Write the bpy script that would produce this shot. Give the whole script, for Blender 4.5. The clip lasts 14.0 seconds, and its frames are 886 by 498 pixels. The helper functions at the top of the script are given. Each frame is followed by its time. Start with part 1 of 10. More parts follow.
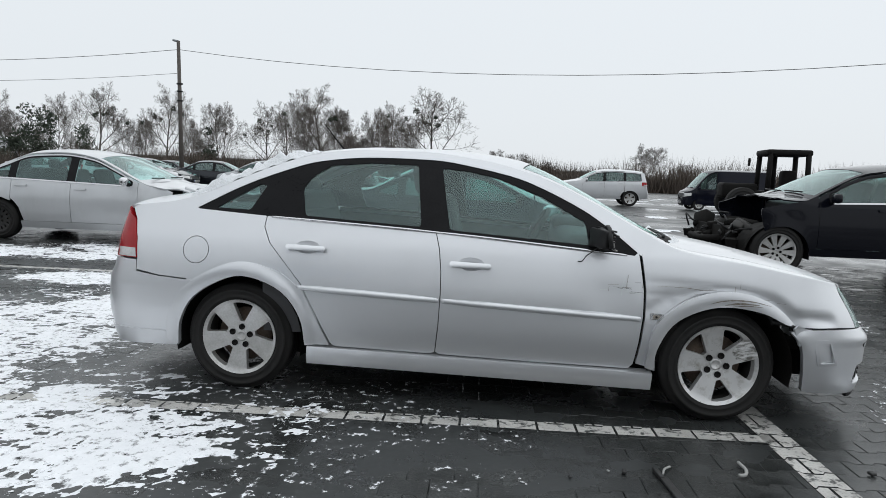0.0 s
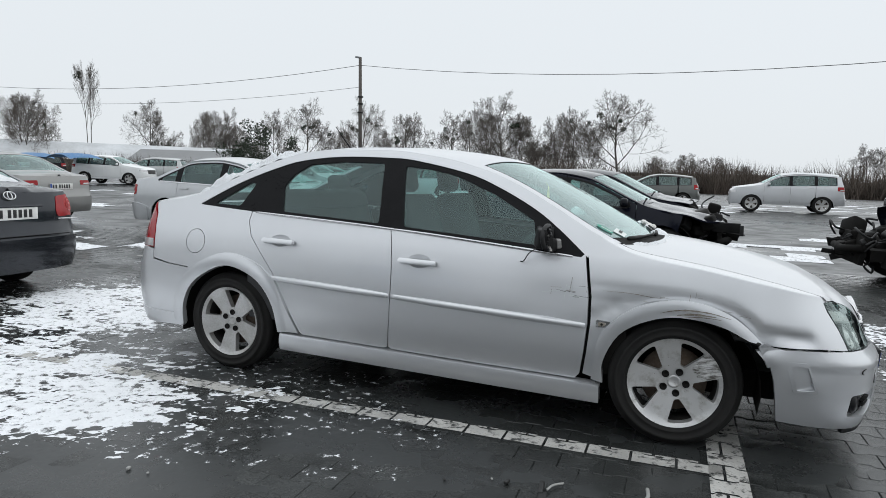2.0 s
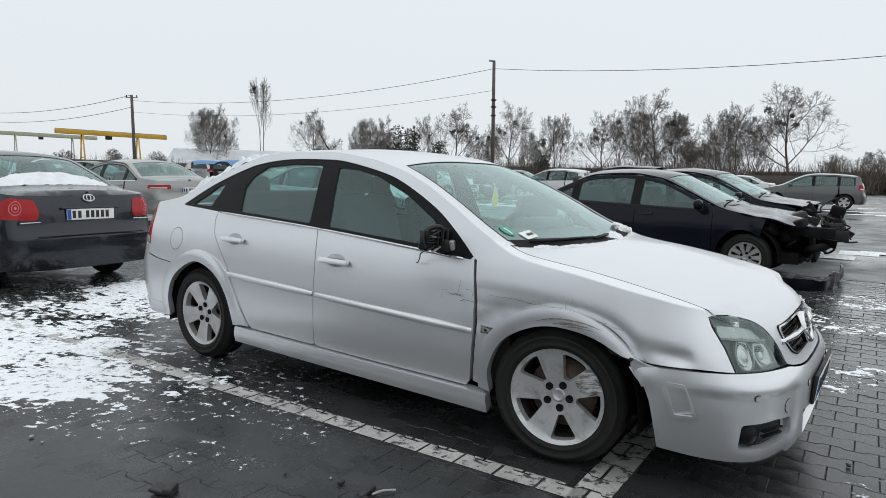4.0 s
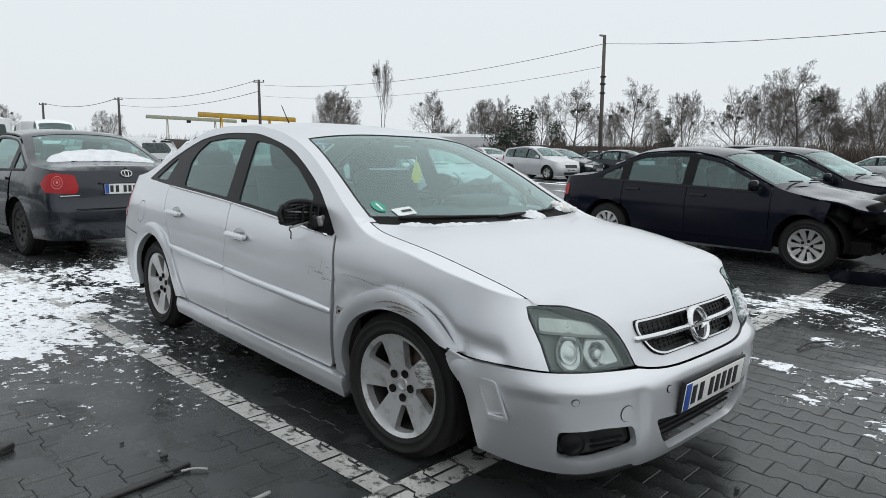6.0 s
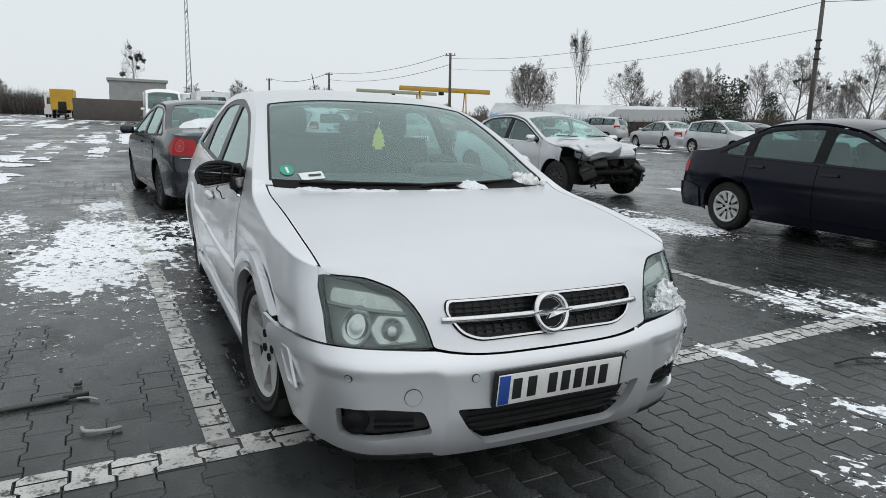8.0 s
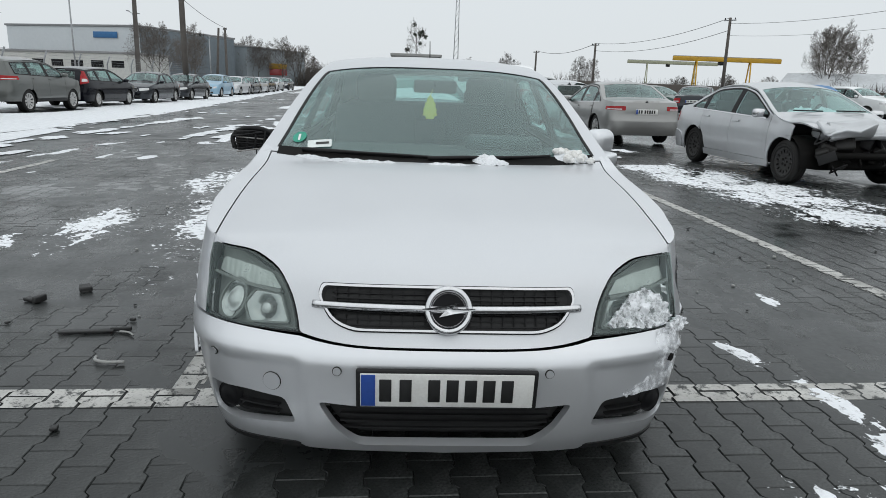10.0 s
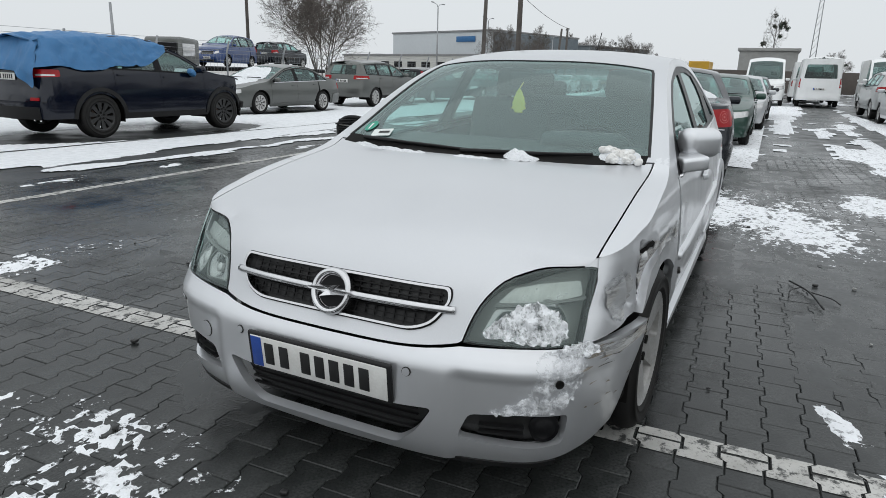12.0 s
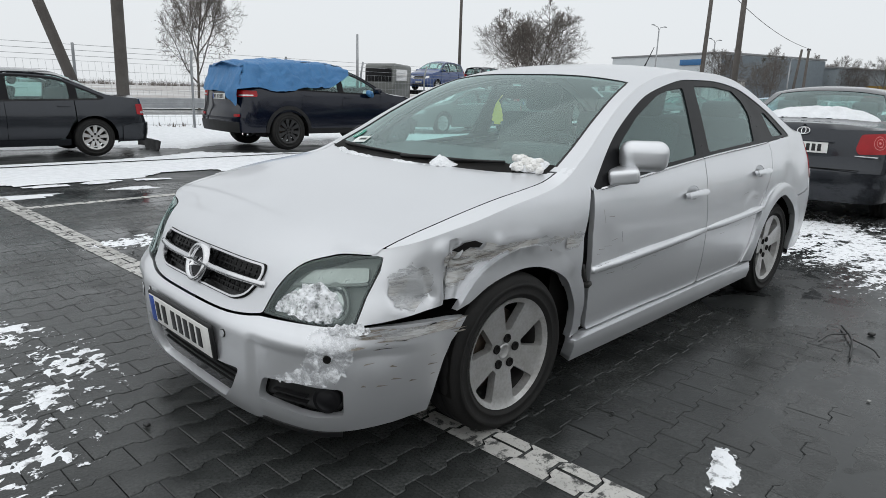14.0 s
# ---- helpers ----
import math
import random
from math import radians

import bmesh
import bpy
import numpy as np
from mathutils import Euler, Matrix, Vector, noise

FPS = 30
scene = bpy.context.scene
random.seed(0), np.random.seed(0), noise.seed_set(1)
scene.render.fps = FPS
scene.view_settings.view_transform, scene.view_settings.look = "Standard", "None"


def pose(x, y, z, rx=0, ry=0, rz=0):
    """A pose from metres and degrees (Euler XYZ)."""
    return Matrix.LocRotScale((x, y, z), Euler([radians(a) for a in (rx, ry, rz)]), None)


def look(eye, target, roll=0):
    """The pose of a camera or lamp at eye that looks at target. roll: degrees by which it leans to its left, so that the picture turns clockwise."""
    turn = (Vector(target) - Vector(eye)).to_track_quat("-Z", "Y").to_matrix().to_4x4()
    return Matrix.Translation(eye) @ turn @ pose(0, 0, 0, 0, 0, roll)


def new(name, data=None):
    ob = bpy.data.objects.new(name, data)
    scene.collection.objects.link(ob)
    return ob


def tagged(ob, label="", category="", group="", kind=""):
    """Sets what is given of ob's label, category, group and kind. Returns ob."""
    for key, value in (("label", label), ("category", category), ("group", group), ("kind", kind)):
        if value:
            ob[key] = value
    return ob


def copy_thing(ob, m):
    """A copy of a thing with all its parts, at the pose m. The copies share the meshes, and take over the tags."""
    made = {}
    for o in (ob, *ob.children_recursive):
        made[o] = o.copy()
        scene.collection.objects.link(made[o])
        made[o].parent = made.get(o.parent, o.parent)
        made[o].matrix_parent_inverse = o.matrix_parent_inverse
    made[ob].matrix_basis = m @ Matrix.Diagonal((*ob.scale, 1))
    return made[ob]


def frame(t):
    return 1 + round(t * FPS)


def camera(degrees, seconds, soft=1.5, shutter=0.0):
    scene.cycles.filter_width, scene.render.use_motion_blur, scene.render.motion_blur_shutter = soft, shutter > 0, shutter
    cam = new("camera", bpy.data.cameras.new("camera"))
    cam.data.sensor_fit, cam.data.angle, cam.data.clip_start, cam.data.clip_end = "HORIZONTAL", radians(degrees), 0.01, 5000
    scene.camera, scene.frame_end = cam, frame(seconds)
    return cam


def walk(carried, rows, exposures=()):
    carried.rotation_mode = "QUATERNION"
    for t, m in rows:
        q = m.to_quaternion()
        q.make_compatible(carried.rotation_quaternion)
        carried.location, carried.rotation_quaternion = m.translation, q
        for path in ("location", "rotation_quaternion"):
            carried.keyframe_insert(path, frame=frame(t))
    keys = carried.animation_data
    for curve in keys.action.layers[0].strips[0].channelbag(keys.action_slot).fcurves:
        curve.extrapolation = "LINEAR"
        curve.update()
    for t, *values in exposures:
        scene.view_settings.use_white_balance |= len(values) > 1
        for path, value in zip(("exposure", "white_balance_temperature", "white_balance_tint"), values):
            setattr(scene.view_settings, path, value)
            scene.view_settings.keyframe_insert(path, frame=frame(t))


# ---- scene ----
from mathutils import Quaternion
cam = camera(69.0, 14.0, 0.6)
PATH = [
    (0, (0.174, -4.358, 1.256), (-0.02, -2.38, 1.041), 2.0),
    (0.5, (0.496, -4.269, 1.263), (0.139, -2.313, 1.047), 2.0),
    (1, (0.804, -4.229, 1.24), (0.292, -2.308, 1.022), 1.9),
    (1.5, (1.111, -4.198, 1.259), (0.468, -2.317, 1.043), 1.9),
    (2, (1.421, -4.062, 1.249), (0.673, -2.22, 1.034), 1.8),
    (2.2, (1.538, -4.017, 1.262), (0.747, -2.193, 1.044), 1.8),
    (4.3, (2.682, -3.305, 1.271), (1.478, -1.723, 1.054), 1.4),
    (4.5, (2.768, -3.227, 1.267), (1.539, -1.664, 1.051), 1.5),
    (5, (2.92, -2.937, 1.254), (1.639, -1.417, 1.026), 1.6),
    (5.5, (3.104, -2.711, 1.238), (1.75, -1.263, 0.977), 1.5),
    (6, (3.314, -2.483, 1.258), (1.878, -1.121, 0.972), 1.4),
    (6.5, (3.453, -2.182, 1.253), (1.956, -0.893, 0.941), 1.4),
    (7, (3.613, -1.914, 1.237), (2.036, -0.729, 0.905), 1.4),
    (7.2, (3.716, -1.782, 1.249), (2.097, -0.658, 0.909), 1.5),
    (9.3, (4.097, -0.562, 1.271), (2.188, -0.178, 0.813), 2.1),
    (9.5, (4.065, -0.41, 1.278), (2.143, -0.113, 0.812), 2.0),
    (10, (4.042, -0.125, 1.275), (2.106, -0.019, 0.785), 2.1),
    (10.5, (4.002, 0.215, 1.307), (2.081, 0.016, 0.787), 2.0),
    (11, (3.891, 0.505, 1.286), (2.015, 0.055, 0.761), 2.0),
    (11.5, (3.814, 0.79, 1.283), (1.991, 0.157, 0.757), 1.9),
    (12, (3.772, 1.158, 1.288), (2.038, 0.311, 0.762), 1.7),
    (12.5, (3.613, 1.44, 1.26), (1.96, 0.443, 0.738), 1.5),
    (13, (3.49, 1.702, 1.273), (1.938, 0.551, 0.758), 1.6),
    (13.5, (3.39, 2.061, 1.288), (1.955, 0.758, 0.793), 1.7),
    (14, (3.191, 2.292, 1.263), (1.818, 0.918, 0.788), 1.8),
]
walk(cam, [(t, look(eye, target, roll)) for t, eye, target, roll in PATH], [(0, -0.03, 6220, 7.0), (6.5, -0.03, 6220, 6.0), (9.5, -0.14, 6220, 5.5), (12.5, -0.13, 6280, 7.0), (14, -0.03, 6320, 7.5)])

# ---------- world and light: overcast winter day ----------
world = bpy.data.worlds.new("overcast_sky")
scene.world = world
world.use_nodes = True
wn, wl = world.node_tree.nodes, world.node_tree.links
wn.clear()
w_out, w_bg = wn.new("ShaderNodeOutputWorld"), wn.new("ShaderNodeBackground")
w_sky = wn.new("ShaderNodeTexSky")
w_sky.sky_type, w_sky.sun_disc = "NISHITA", False
w_sky.sun_elevation, w_sky.sun_rotation = radians(57), radians(55)
w_sky.dust_density, w_sky.ozone_density = 4.0, 1.0
w_co, w_sep, w_ramp = wn.new("ShaderNodeTexCoord"), wn.new("ShaderNodeSeparateXYZ"), wn.new("ShaderNodeValToRGB")
w_ramp.color_ramp.elements[0].position, w_ramp.color_ramp.elements[0].color = 0.0, (0.865, 0.870, 0.885, 1)
w_ramp.color_ramp.elements[1].position, w_ramp.color_ramp.elements[1].color = 1.0, (1.14, 1.145, 1.16, 1)
w_mid = w_ramp.color_ramp.elements.new(0.35)
w_mid.color = (0.905, 0.912, 0.925, 1)
w_noise = wn.new("ShaderNodeTexNoise")
w_noise.inputs["Scale"].default_value, w_noise.inputs["Detail"].default_value = 1.6, 3
w_mulc = wn.new("ShaderNodeMixRGB")
w_mulc.blend_type, w_mulc.inputs[0].default_value = "OVERLAY", 0.05
w_scale = wn.new("ShaderNodeMixRGB")
w_scale.blend_type, w_scale.inputs[0].default_value = "MULTIPLY", 1.0
w_scale.inputs[2].default_value = (0.1, 0.1, 0.1, 1)
w_mix = wn.new("ShaderNodeMixRGB")
w_mix.inputs[0].default_value = 0.93
wl.new(w_co.outputs["Generated"], w_sep.inputs[0])
wl.new(w_sep.outputs["Z"], w_ramp.inputs[0])
wl.new(w_co.outputs["Generated"], w_noise.inputs["Vector"])
wl.new(w_ramp.outputs[0], w_mulc.inputs[1])
wl.new(w_noise.outputs["Fac"], w_mulc.inputs[2])
wl.new(w_sky.outputs[0], w_scale.inputs[1])
wl.new(w_scale.outputs[0], w_mix.inputs[1])
wl.new(w_mulc.outputs[0], w_mix.inputs[2])
wl.new(w_mix.outputs[0], w_bg.inputs[0])
w_bg.inputs[1].default_value = 1.0
wl.new(w_bg.outputs[0], w_out.inputs[0])
sun_data = bpy.data.lights.new("sun", "SUN")
sun_data.energy, sun_data.angle, sun_data.color = 0.8, radians(150), (1.0, 0.98, 0.95)
sun = new("sun", sun_data)
sun.matrix_world = look((13, 9, 24), (0, 0, 0))

# ---------- materials ----------
def mat(name, base, rough=0.5, metal=0.0, coat=0.0, spec=0.5):
    m = bpy.data.materials.new(name)
    m.use_nodes = True
    b = m.node_tree.nodes["Principled BSDF"]
    b.inputs["Base Color"].default_value = (*base, 1)
    b.inputs["Roughness"].default_value = rough
    b.inputs["Metallic"].default_value = metal
    b.inputs["Coat Weight"].default_value = coat
    b.inputs["Coat Roughness"].default_value = 0.06
    b.inputs["Specular IOR Level"].default_value = spec
    return m


def node(m, kind, **sets):
    n = m.node_tree.nodes.new(kind)
    for k, v in sets.items():
        n.inputs[k.replace("_", " ")].default_value = v
    return n


def link(m, a, b):
    m.node_tree.links.new(a, b)


def noise_fac(m, scale, detail=4, low=0.4, high=0.6, coord="Object", rough=0.55, stretch=None):
    co = node(m, "ShaderNodeTexCoord")
    src = co.outputs[coord]
    if stretch:
        mp = node(m, "ShaderNodeMapping")
        mp.inputs["Scale"].default_value = stretch
        link(m, src, mp.inputs[0])
        src = mp.outputs[0]
    n = node(m, "ShaderNodeTexNoise", Scale=scale, Detail=detail, Roughness=rough)
    link(m, src, n.inputs["Vector"])
    r = node(m, "ShaderNodeMapRange")
    r.inputs["From Min"].default_value, r.inputs["From Max"].default_value = low, high
    link(m, n.outputs["Fac"], r.inputs["Value"])
    return r.outputs[0]


def mixed(m, fac, a, b):
    x = node(m, "ShaderNodeMixRGB")
    for i, v in ((0, fac), (1, a), (2, b)):
        if isinstance(v, (int, float)):
            x.inputs[i].default_value = v
        elif isinstance(v, tuple):
            x.inputs[i].default_value = (*v, 1)
        else:
            link(m, v, x.inputs[i])
    return x.outputs[0]


def bsdf(m):
    return m.node_tree.nodes["Principled BSDF"]


def bump(m, height, strength=0.3, distance=0.01):
    b = node(m, "ShaderNodeBump", Strength=strength, Distance=distance)
    link(m, height, b.inputs["Height"])
    link(m, b.outputs[0], bsdf(m).inputs["Normal"])


def varied(name, a, b, rough=(0.4, 0.7), metal=0.0, coat=0.0, scale=6.0, fine=60.0, bumpy=0.1, dist=0.004, spec=0.5, coord="Object"):
    """Two-scale variation between two colours, with roughness and fine relief."""
    m = mat(name, a, rough[0], metal, coat, spec)
    big = noise_fac(m, scale, 5, 0.35, 0.68, coord)
    small = noise_fac(m, fine, 3, 0.3, 0.75, coord)
    f = mixed(m, 0.4, big, small)
    link(m, mixed(m, f, a, b), bsdf(m).inputs["Base Color"])
    link(m, mixed(m, f, (rough[0],) * 3, (rough[1],) * 3), bsdf(m).inputs["Roughness"])
    if bumpy:
        bump(m, small, bumpy, dist)
    return m


def paint(name, col, metal=0.0, rough=0.32, dirt=(0.16, 0.15, 0.13), amount=0.35, coat=0.7, spec=0.5, swing=0.3, grit=0.25):
    """Car paint with a film of road dirt that grows in patches."""
    m = mat(name, col, rough, metal, coat, spec)
    big = noise_fac(m, 1.8, 6, 0.45, 0.85)
    streak = noise_fac(m, 5.0, 5, 0.5, 0.8, "Object", 0.6, (1, 1, 0.35))
    speck = noise_fac(m, 180.0, 2, 0.62, 0.8)
    d = mixed(m, 0.5, big, streak)
    d2 = mixed(m, grit, d, speck)
    lo = tuple(c * (1 - amount) + e * amount for c, e in zip(col, dirt))
    link(m, mixed(m, d2, col, lo), bsdf(m).inputs["Base Color"])
    link(m, mixed(m, d2, (rough,) * 3, (min(1, rough + swing),) * 3), bsdf(m).inputs["Roughness"])
    link(m, mixed(m, d2, (coat,) * 3, (coat * 0.3,) * 3), bsdf(m).inputs["Coat Weight"])
    return m


def glass(name, tint, gloss=0.02, film=0.0, least=0.05, most=0.9):
    """Thin pane: tinted see-through with a Fresnel gloss, and a faint patchy teal film over it."""
    m = bpy.data.materials.new(name)
    m.use_nodes = True
    m.node_tree.nodes.remove(bsdf(m))
    out = m.node_tree.nodes["Material Output"]
    tr = node(m, "ShaderNodeBsdfTransparent", Color=(*tint, 1))
    gl = node(m, "ShaderNodeBsdfGlossy", Color=(0.86, 1.0, 0.98, 1), Roughness=gloss)
    lw = node(m, "ShaderNodeLayerWeight", Blend=0.5)
    pw = node(m, "ShaderNodeMath")
    pw.operation = "POWER"
    pw.inputs[1].default_value = 4.0
    link(m, lw.outputs["Facing"], pw.inputs[0])
    fr = node(m, "ShaderNodeMapRange")
    fr.inputs["To Min"].default_value, fr.inputs["To Max"].default_value = least, most
    link(m, pw.outputs[0], fr.inputs["Value"])
    mx = node(m, "ShaderNodeMixShader")
    link(m, fr.outputs[0], mx.inputs[0])
    link(m, tr.outputs[0], mx.inputs[1])
    link(m, gl.outputs[0], mx.inputs[2])
    last = mx.outputs[0]
    if film:
        df = node(m, "ShaderNodeBsdfDiffuse", Color=(0.36, 0.50, 0.50, 1))
        n1 = noise_fac(m, 3.0, 6, 0.0, 0.7)
        mul = node(m, "ShaderNodeMath")
        mul.operation = "MULTIPLY"
        mul.inputs[1].default_value = film
        link(m, n1, mul.inputs[0])
        m2 = node(m, "ShaderNodeMixShader")
        link(m, mul.outputs[0], m2.inputs[0])
        link(m, last, m2.inputs[1])
        link(m, df.outputs[0], m2.inputs[2])
        last = m2.outputs[0]
    link(m, last, out.inputs[0])
    return m


M_SILVER = paint("silver_paint", (0.66, 0.67, 0.69), 0.72, 0.37, amount=0.07, swing=0.06, grit=0.05)
M_SILVER2 = paint("grey_silver_paint", (0.46, 0.47, 0.47), 0.5, 0.36, amount=0.3)
M_WHITESILVER = paint("light_silver_paint", (0.52, 0.53, 0.545), 0.5, 0.36, amount=0.25)
M_BEIGE = paint("warm_silver_paint", (0.27, 0.268, 0.26), 0.6, 0.32, amount=0.2)
M_DARKGREY = paint("dark_grey_paint", (0.022, 0.025, 0.031), 0.6, 0.20, amount=0.06, coat=0.45, spec=0.4, swing=0.12, grit=0.10)
M_MIDGREY = paint("mid_grey_paint", (0.10, 0.105, 0.10), 0.45, 0.35, amount=0.35)
M_NAVY = paint("navy_paint", (0.006, 0.007, 0.014), 0.1, 0.16, dirt=(0.09, 0.10, 0.13), amount=0.03, coat=0.14, spec=0.16, swing=0.06, grit=0.05)
M_BLUEBLACK = paint("blue_black_paint", (0.004, 0.006, 0.014), 0.1, 0.10, dirt=(0.05, 0.06, 0.085), amount=0.015, coat=0.35, spec=0.3, swing=0.04, grit=0.03)
M_BLACK = paint("black_paint", (0.004, 0.0045, 0.008), 0.1, 0.13, dirt=(0.09, 0.10, 0.13), amount=0.02, coat=0.14, spec=0.16, swing=0.05, grit=0.04)
M_WHITE = paint("white_paint", (0.78, 0.79, 0.79), 0.0, 0.4, amount=0.2)
M_BLUE = paint("blue_paint", (0.02, 0.05, 0.16), 0.2, 0.35, amount=0.25)
M_LBLUE = paint("light_blue_paint", (0.25, 0.4, 0.52), 0.3, 0.35, amount=0.25)
M_GREEN = paint("green_paint", (0.02, 0.06, 0.045), 0.3, 0.35, amount=0.25)
M_RED = paint("red_paint", (0.35, 0.02, 0.02), 0.1, 0.35, amount=0.2)
M_YELLOW = varied("yellow_paint", (0.62, 0.36, 0.02), (0.45, 0.26, 0.03), (0.45, 0.7), scale=1.0, fine=20)
M_CREAM = varied("faded_green_paint", (0.42, 0.43, 0.30), (0.33, 0.33, 0.24), (0.45, 0.7), scale=1.0, fine=20)
M_TRIM = varied("black_plastic", (0.010, 0.010, 0.011), (0.022, 0.022, 0.022), (0.45, 0.7), scale=8, fine=150, bumpy=0.08, dist=0.001, spec=0.25)
M_GLOSSBLACK = varied("satin_black", (0.007, 0.007, 0.008), (0.013, 0.013, 0.014), (0.26, 0.40), scale=6, fine=80, bumpy=0, spec=0.10)
M_RUBBER = varied("tyre_rubber", (0.008, 0.008, 0.008), (0.022, 0.021, 0.020), (0.6, 0.9), scale=9, fine=120, bumpy=0.25, dist=0.002, spec=0.25)
M_ALLOY = varied("alloy_wheel", (0.58, 0.58, 0.58), (0.34, 0.33, 0.31), (0.3, 0.5), metal=0.65, scale=7, fine=90, bumpy=0.05, dist=0.001)
M_ALLOYDARK = varied("black_alloy", (0.012, 0.012, 0.013), (0.03, 0.03, 0.03), (0.3, 0.5), metal=0.2, scale=7, fine=90)
M_STEEL = varied("black_steel_wheel", (0.010, 0.010, 0.010), (0.022, 0.020, 0.018), (0.5, 0.7), metal=0.1, scale=9, fine=70)
M_DISC = varied("rusty_disc", (0.20, 0.16, 0.13), (0.10, 0.07, 0.05), (0.5, 0.8), metal=0.6, scale=14, fine=80)
M_CHROME = varied("chrome", (0.66, 0.66, 0.67), (0.55, 0.55, 0.56), (0.08, 0.2), metal=1.0, scale=9, fine=90, bumpy=0)
M_BARE = varied("scraped_metal", (0.42, 0.42, 0.42), (0.16, 0.14, 0.12), (0.3, 0.7), metal=0.6, scale=16, fine=110, bumpy=0.3)
M_SCUFF = varied("scuffed_primer", (0.34, 0.32, 0.29), (0.13, 0.10, 0.07), (0.5, 0.8), metal=0.1, scale=24, fine=140, bumpy=0.3)
M_INNER = varied("dark_inner_metal", (0.005, 0.005, 0.005), (0.013, 0.012, 0.011), (0.6, 0.9), scale=8, fine=80, spec=0.12)
M_SEAT = varied("dark_seat_cloth", (0.028, 0.029, 0.032), (0.05, 0.05, 0.054), (0.8, 0.95), scale=10, fine=220, bumpy=0.3, dist=0.002)
M_DASH = varied("dashboard_plastic", (0.03, 0.03, 0.032), (0.045, 0.045, 0.048), (0.55, 0.75), scale=9, fine=260, bumpy=0.15, dist=0.001)
M_LINER = varied("grey_headliner", (0.30, 0.30, 0.29), (0.24, 0.24, 0.23), (0.8, 0.95), scale=9, fine=200)
M_GLASS = glass("car_glass", (0.62, 0.84, 0.81), 0.01, 0.10, 0.07)
M_WSCREEN = glass("windscreen_glass", (0.68, 0.88, 0.85), 0.01, 0.10, 0.10)
M_DARKGLASS = glass("dark_car_glass", (0.30, 0.36, 0.35), 0.01)
M_WATER = varied("standing_water", (0.024, 0.026, 0.026), (0.042, 0.045, 0.045), (0.18, 0.48), scale=2.4, fine=30, bumpy=0.15, dist=0.002, spec=0.35)
M_LENS = glass("lamp_lens", (0.86, 0.91, 0.89), 0.02, 0.0, 0.06)
M_REFLECT = varied("lamp_reflector", (0.46, 0.46, 0.46), (0.32, 0.32, 0.32), (0.1, 0.25), metal=1.0, scale=30, fine=90, bumpy=0)
M_INDICATOR = varied("indicator_bowl_grey", (0.42, 0.43, 0.42), (0.30, 0.31, 0.30), (0.25, 0.4), metal=0.6, scale=30, fine=90, bumpy=0)
M_LAMPGREY = varied("lamp_inner_grey", (0.12, 0.125, 0.12), (0.17, 0.175, 0.17), (0.3, 0.5), scale=12, fine=70, bumpy=0)
M_TAILRING = varied("bright_red_lens", (0.62, 0.16, 0.15), (0.50, 0.10, 0.10), (0.08, 0.2), coat=0.6, scale=12, fine=80, bumpy=0)
M_TAIL = varied("red_lamp_lens", (0.34, 0.010, 0.014), (0.24, 0.007, 0.010), (0.08, 0.2), coat=0.1, scale=12, fine=80, bumpy=0.05, spec=0.25)
M_AMBER = varied("amber_lamp_lens", (0.62, 0.25, 0.04), (0.5, 0.18, 0.03), (0.1, 0.2), coat=0.5, scale=12, fine=80, bumpy=0.05)
M_CLEARLAMP = varied("clear_lamp_lens", (0.62, 0.62, 0.62), (0.45, 0.45, 0.45), (0.08, 0.2), metal=0.4, coat=0.6, scale=20, fine=90, bumpy=0.05)
M_PLATE = varied("white_plate", (0.78, 0.78, 0.76), (0.62, 0.61, 0.58), (0.35, 0.6), scale=14, fine=120)
M_PLATEBLUE = varied("plate_blue", (0.02, 0.07, 0.34), (0.02, 0.06, 0.26), (0.35, 0.6), scale=14, fine=120)
M_INK = mat("plate_black", (0.012, 0.012, 0.012), 0.5)
M_MESHGRILLE = varied("grille_mesh", (0.010, 0.010, 0.010), (0.02, 0.02, 0.02), (0.4, 0.6), scale=20, fine=150)
M_STICKGREEN = varied("green_sticker", (0.02, 0.30, 0.20), (0.02, 0.25, 0.17), (0.4, 0.6), scale=20, fine=100)
M_STICKWHITE = varied("white_sticker", (0.72, 0.76, 0.74), (0.6, 0.64, 0.62), (0.4, 0.6), scale=20, fine=100)
M_FRESH = varied("yellow_card", (0.80, 0.72, 0.10), (0.72, 0.62, 0.08), (0.6, 0.8), scale=20, fine=100)
M_TARP = varied("blue_tarpaulin", (0.035, 0.15, 0.34), (0.06, 0.20, 0.42), (0.35, 0.6), scale=5, fine=70, bumpy=0.5, dist=0.02)
M_BARK = varied("bark", (0.125, 0.112, 0.10), (0.08, 0.07, 0.063), (0.8, 0.95), scale=5, fine=30, bumpy=0.5, dist=0.02)
M_TWIG = varied("twigs", (0.15, 0.13, 0.115), (0.10, 0.088, 0.08), (0.8, 0.95), scale=2, fine=10, bumpy=0)
M_SHRUB = varied("brown_brush", (0.105, 0.082, 0.066), (0.07, 0.058, 0.048), (0.8, 0.95), scale=1, fine=8, bumpy=0)
M_EVERGREEN = varied("conifer_needles", (0.035, 0.05, 0.035), (0.06, 0.07, 0.05), (0.8, 0.95), scale=1, fine=8, bumpy=0)
M_POLE = varied("weathered_pole_wood", (0.11, 0.10, 0.09), (0.07, 0.06, 0.055), (0.8, 0.95), scale=2, fine=30, bumpy=0.3)
M_CONCRETE = varied("concrete", (0.36, 0.36, 0.35), (0.26, 0.26, 0.25), (0.75, 0.92), scale=1.5, fine=25, bumpy=0.3)
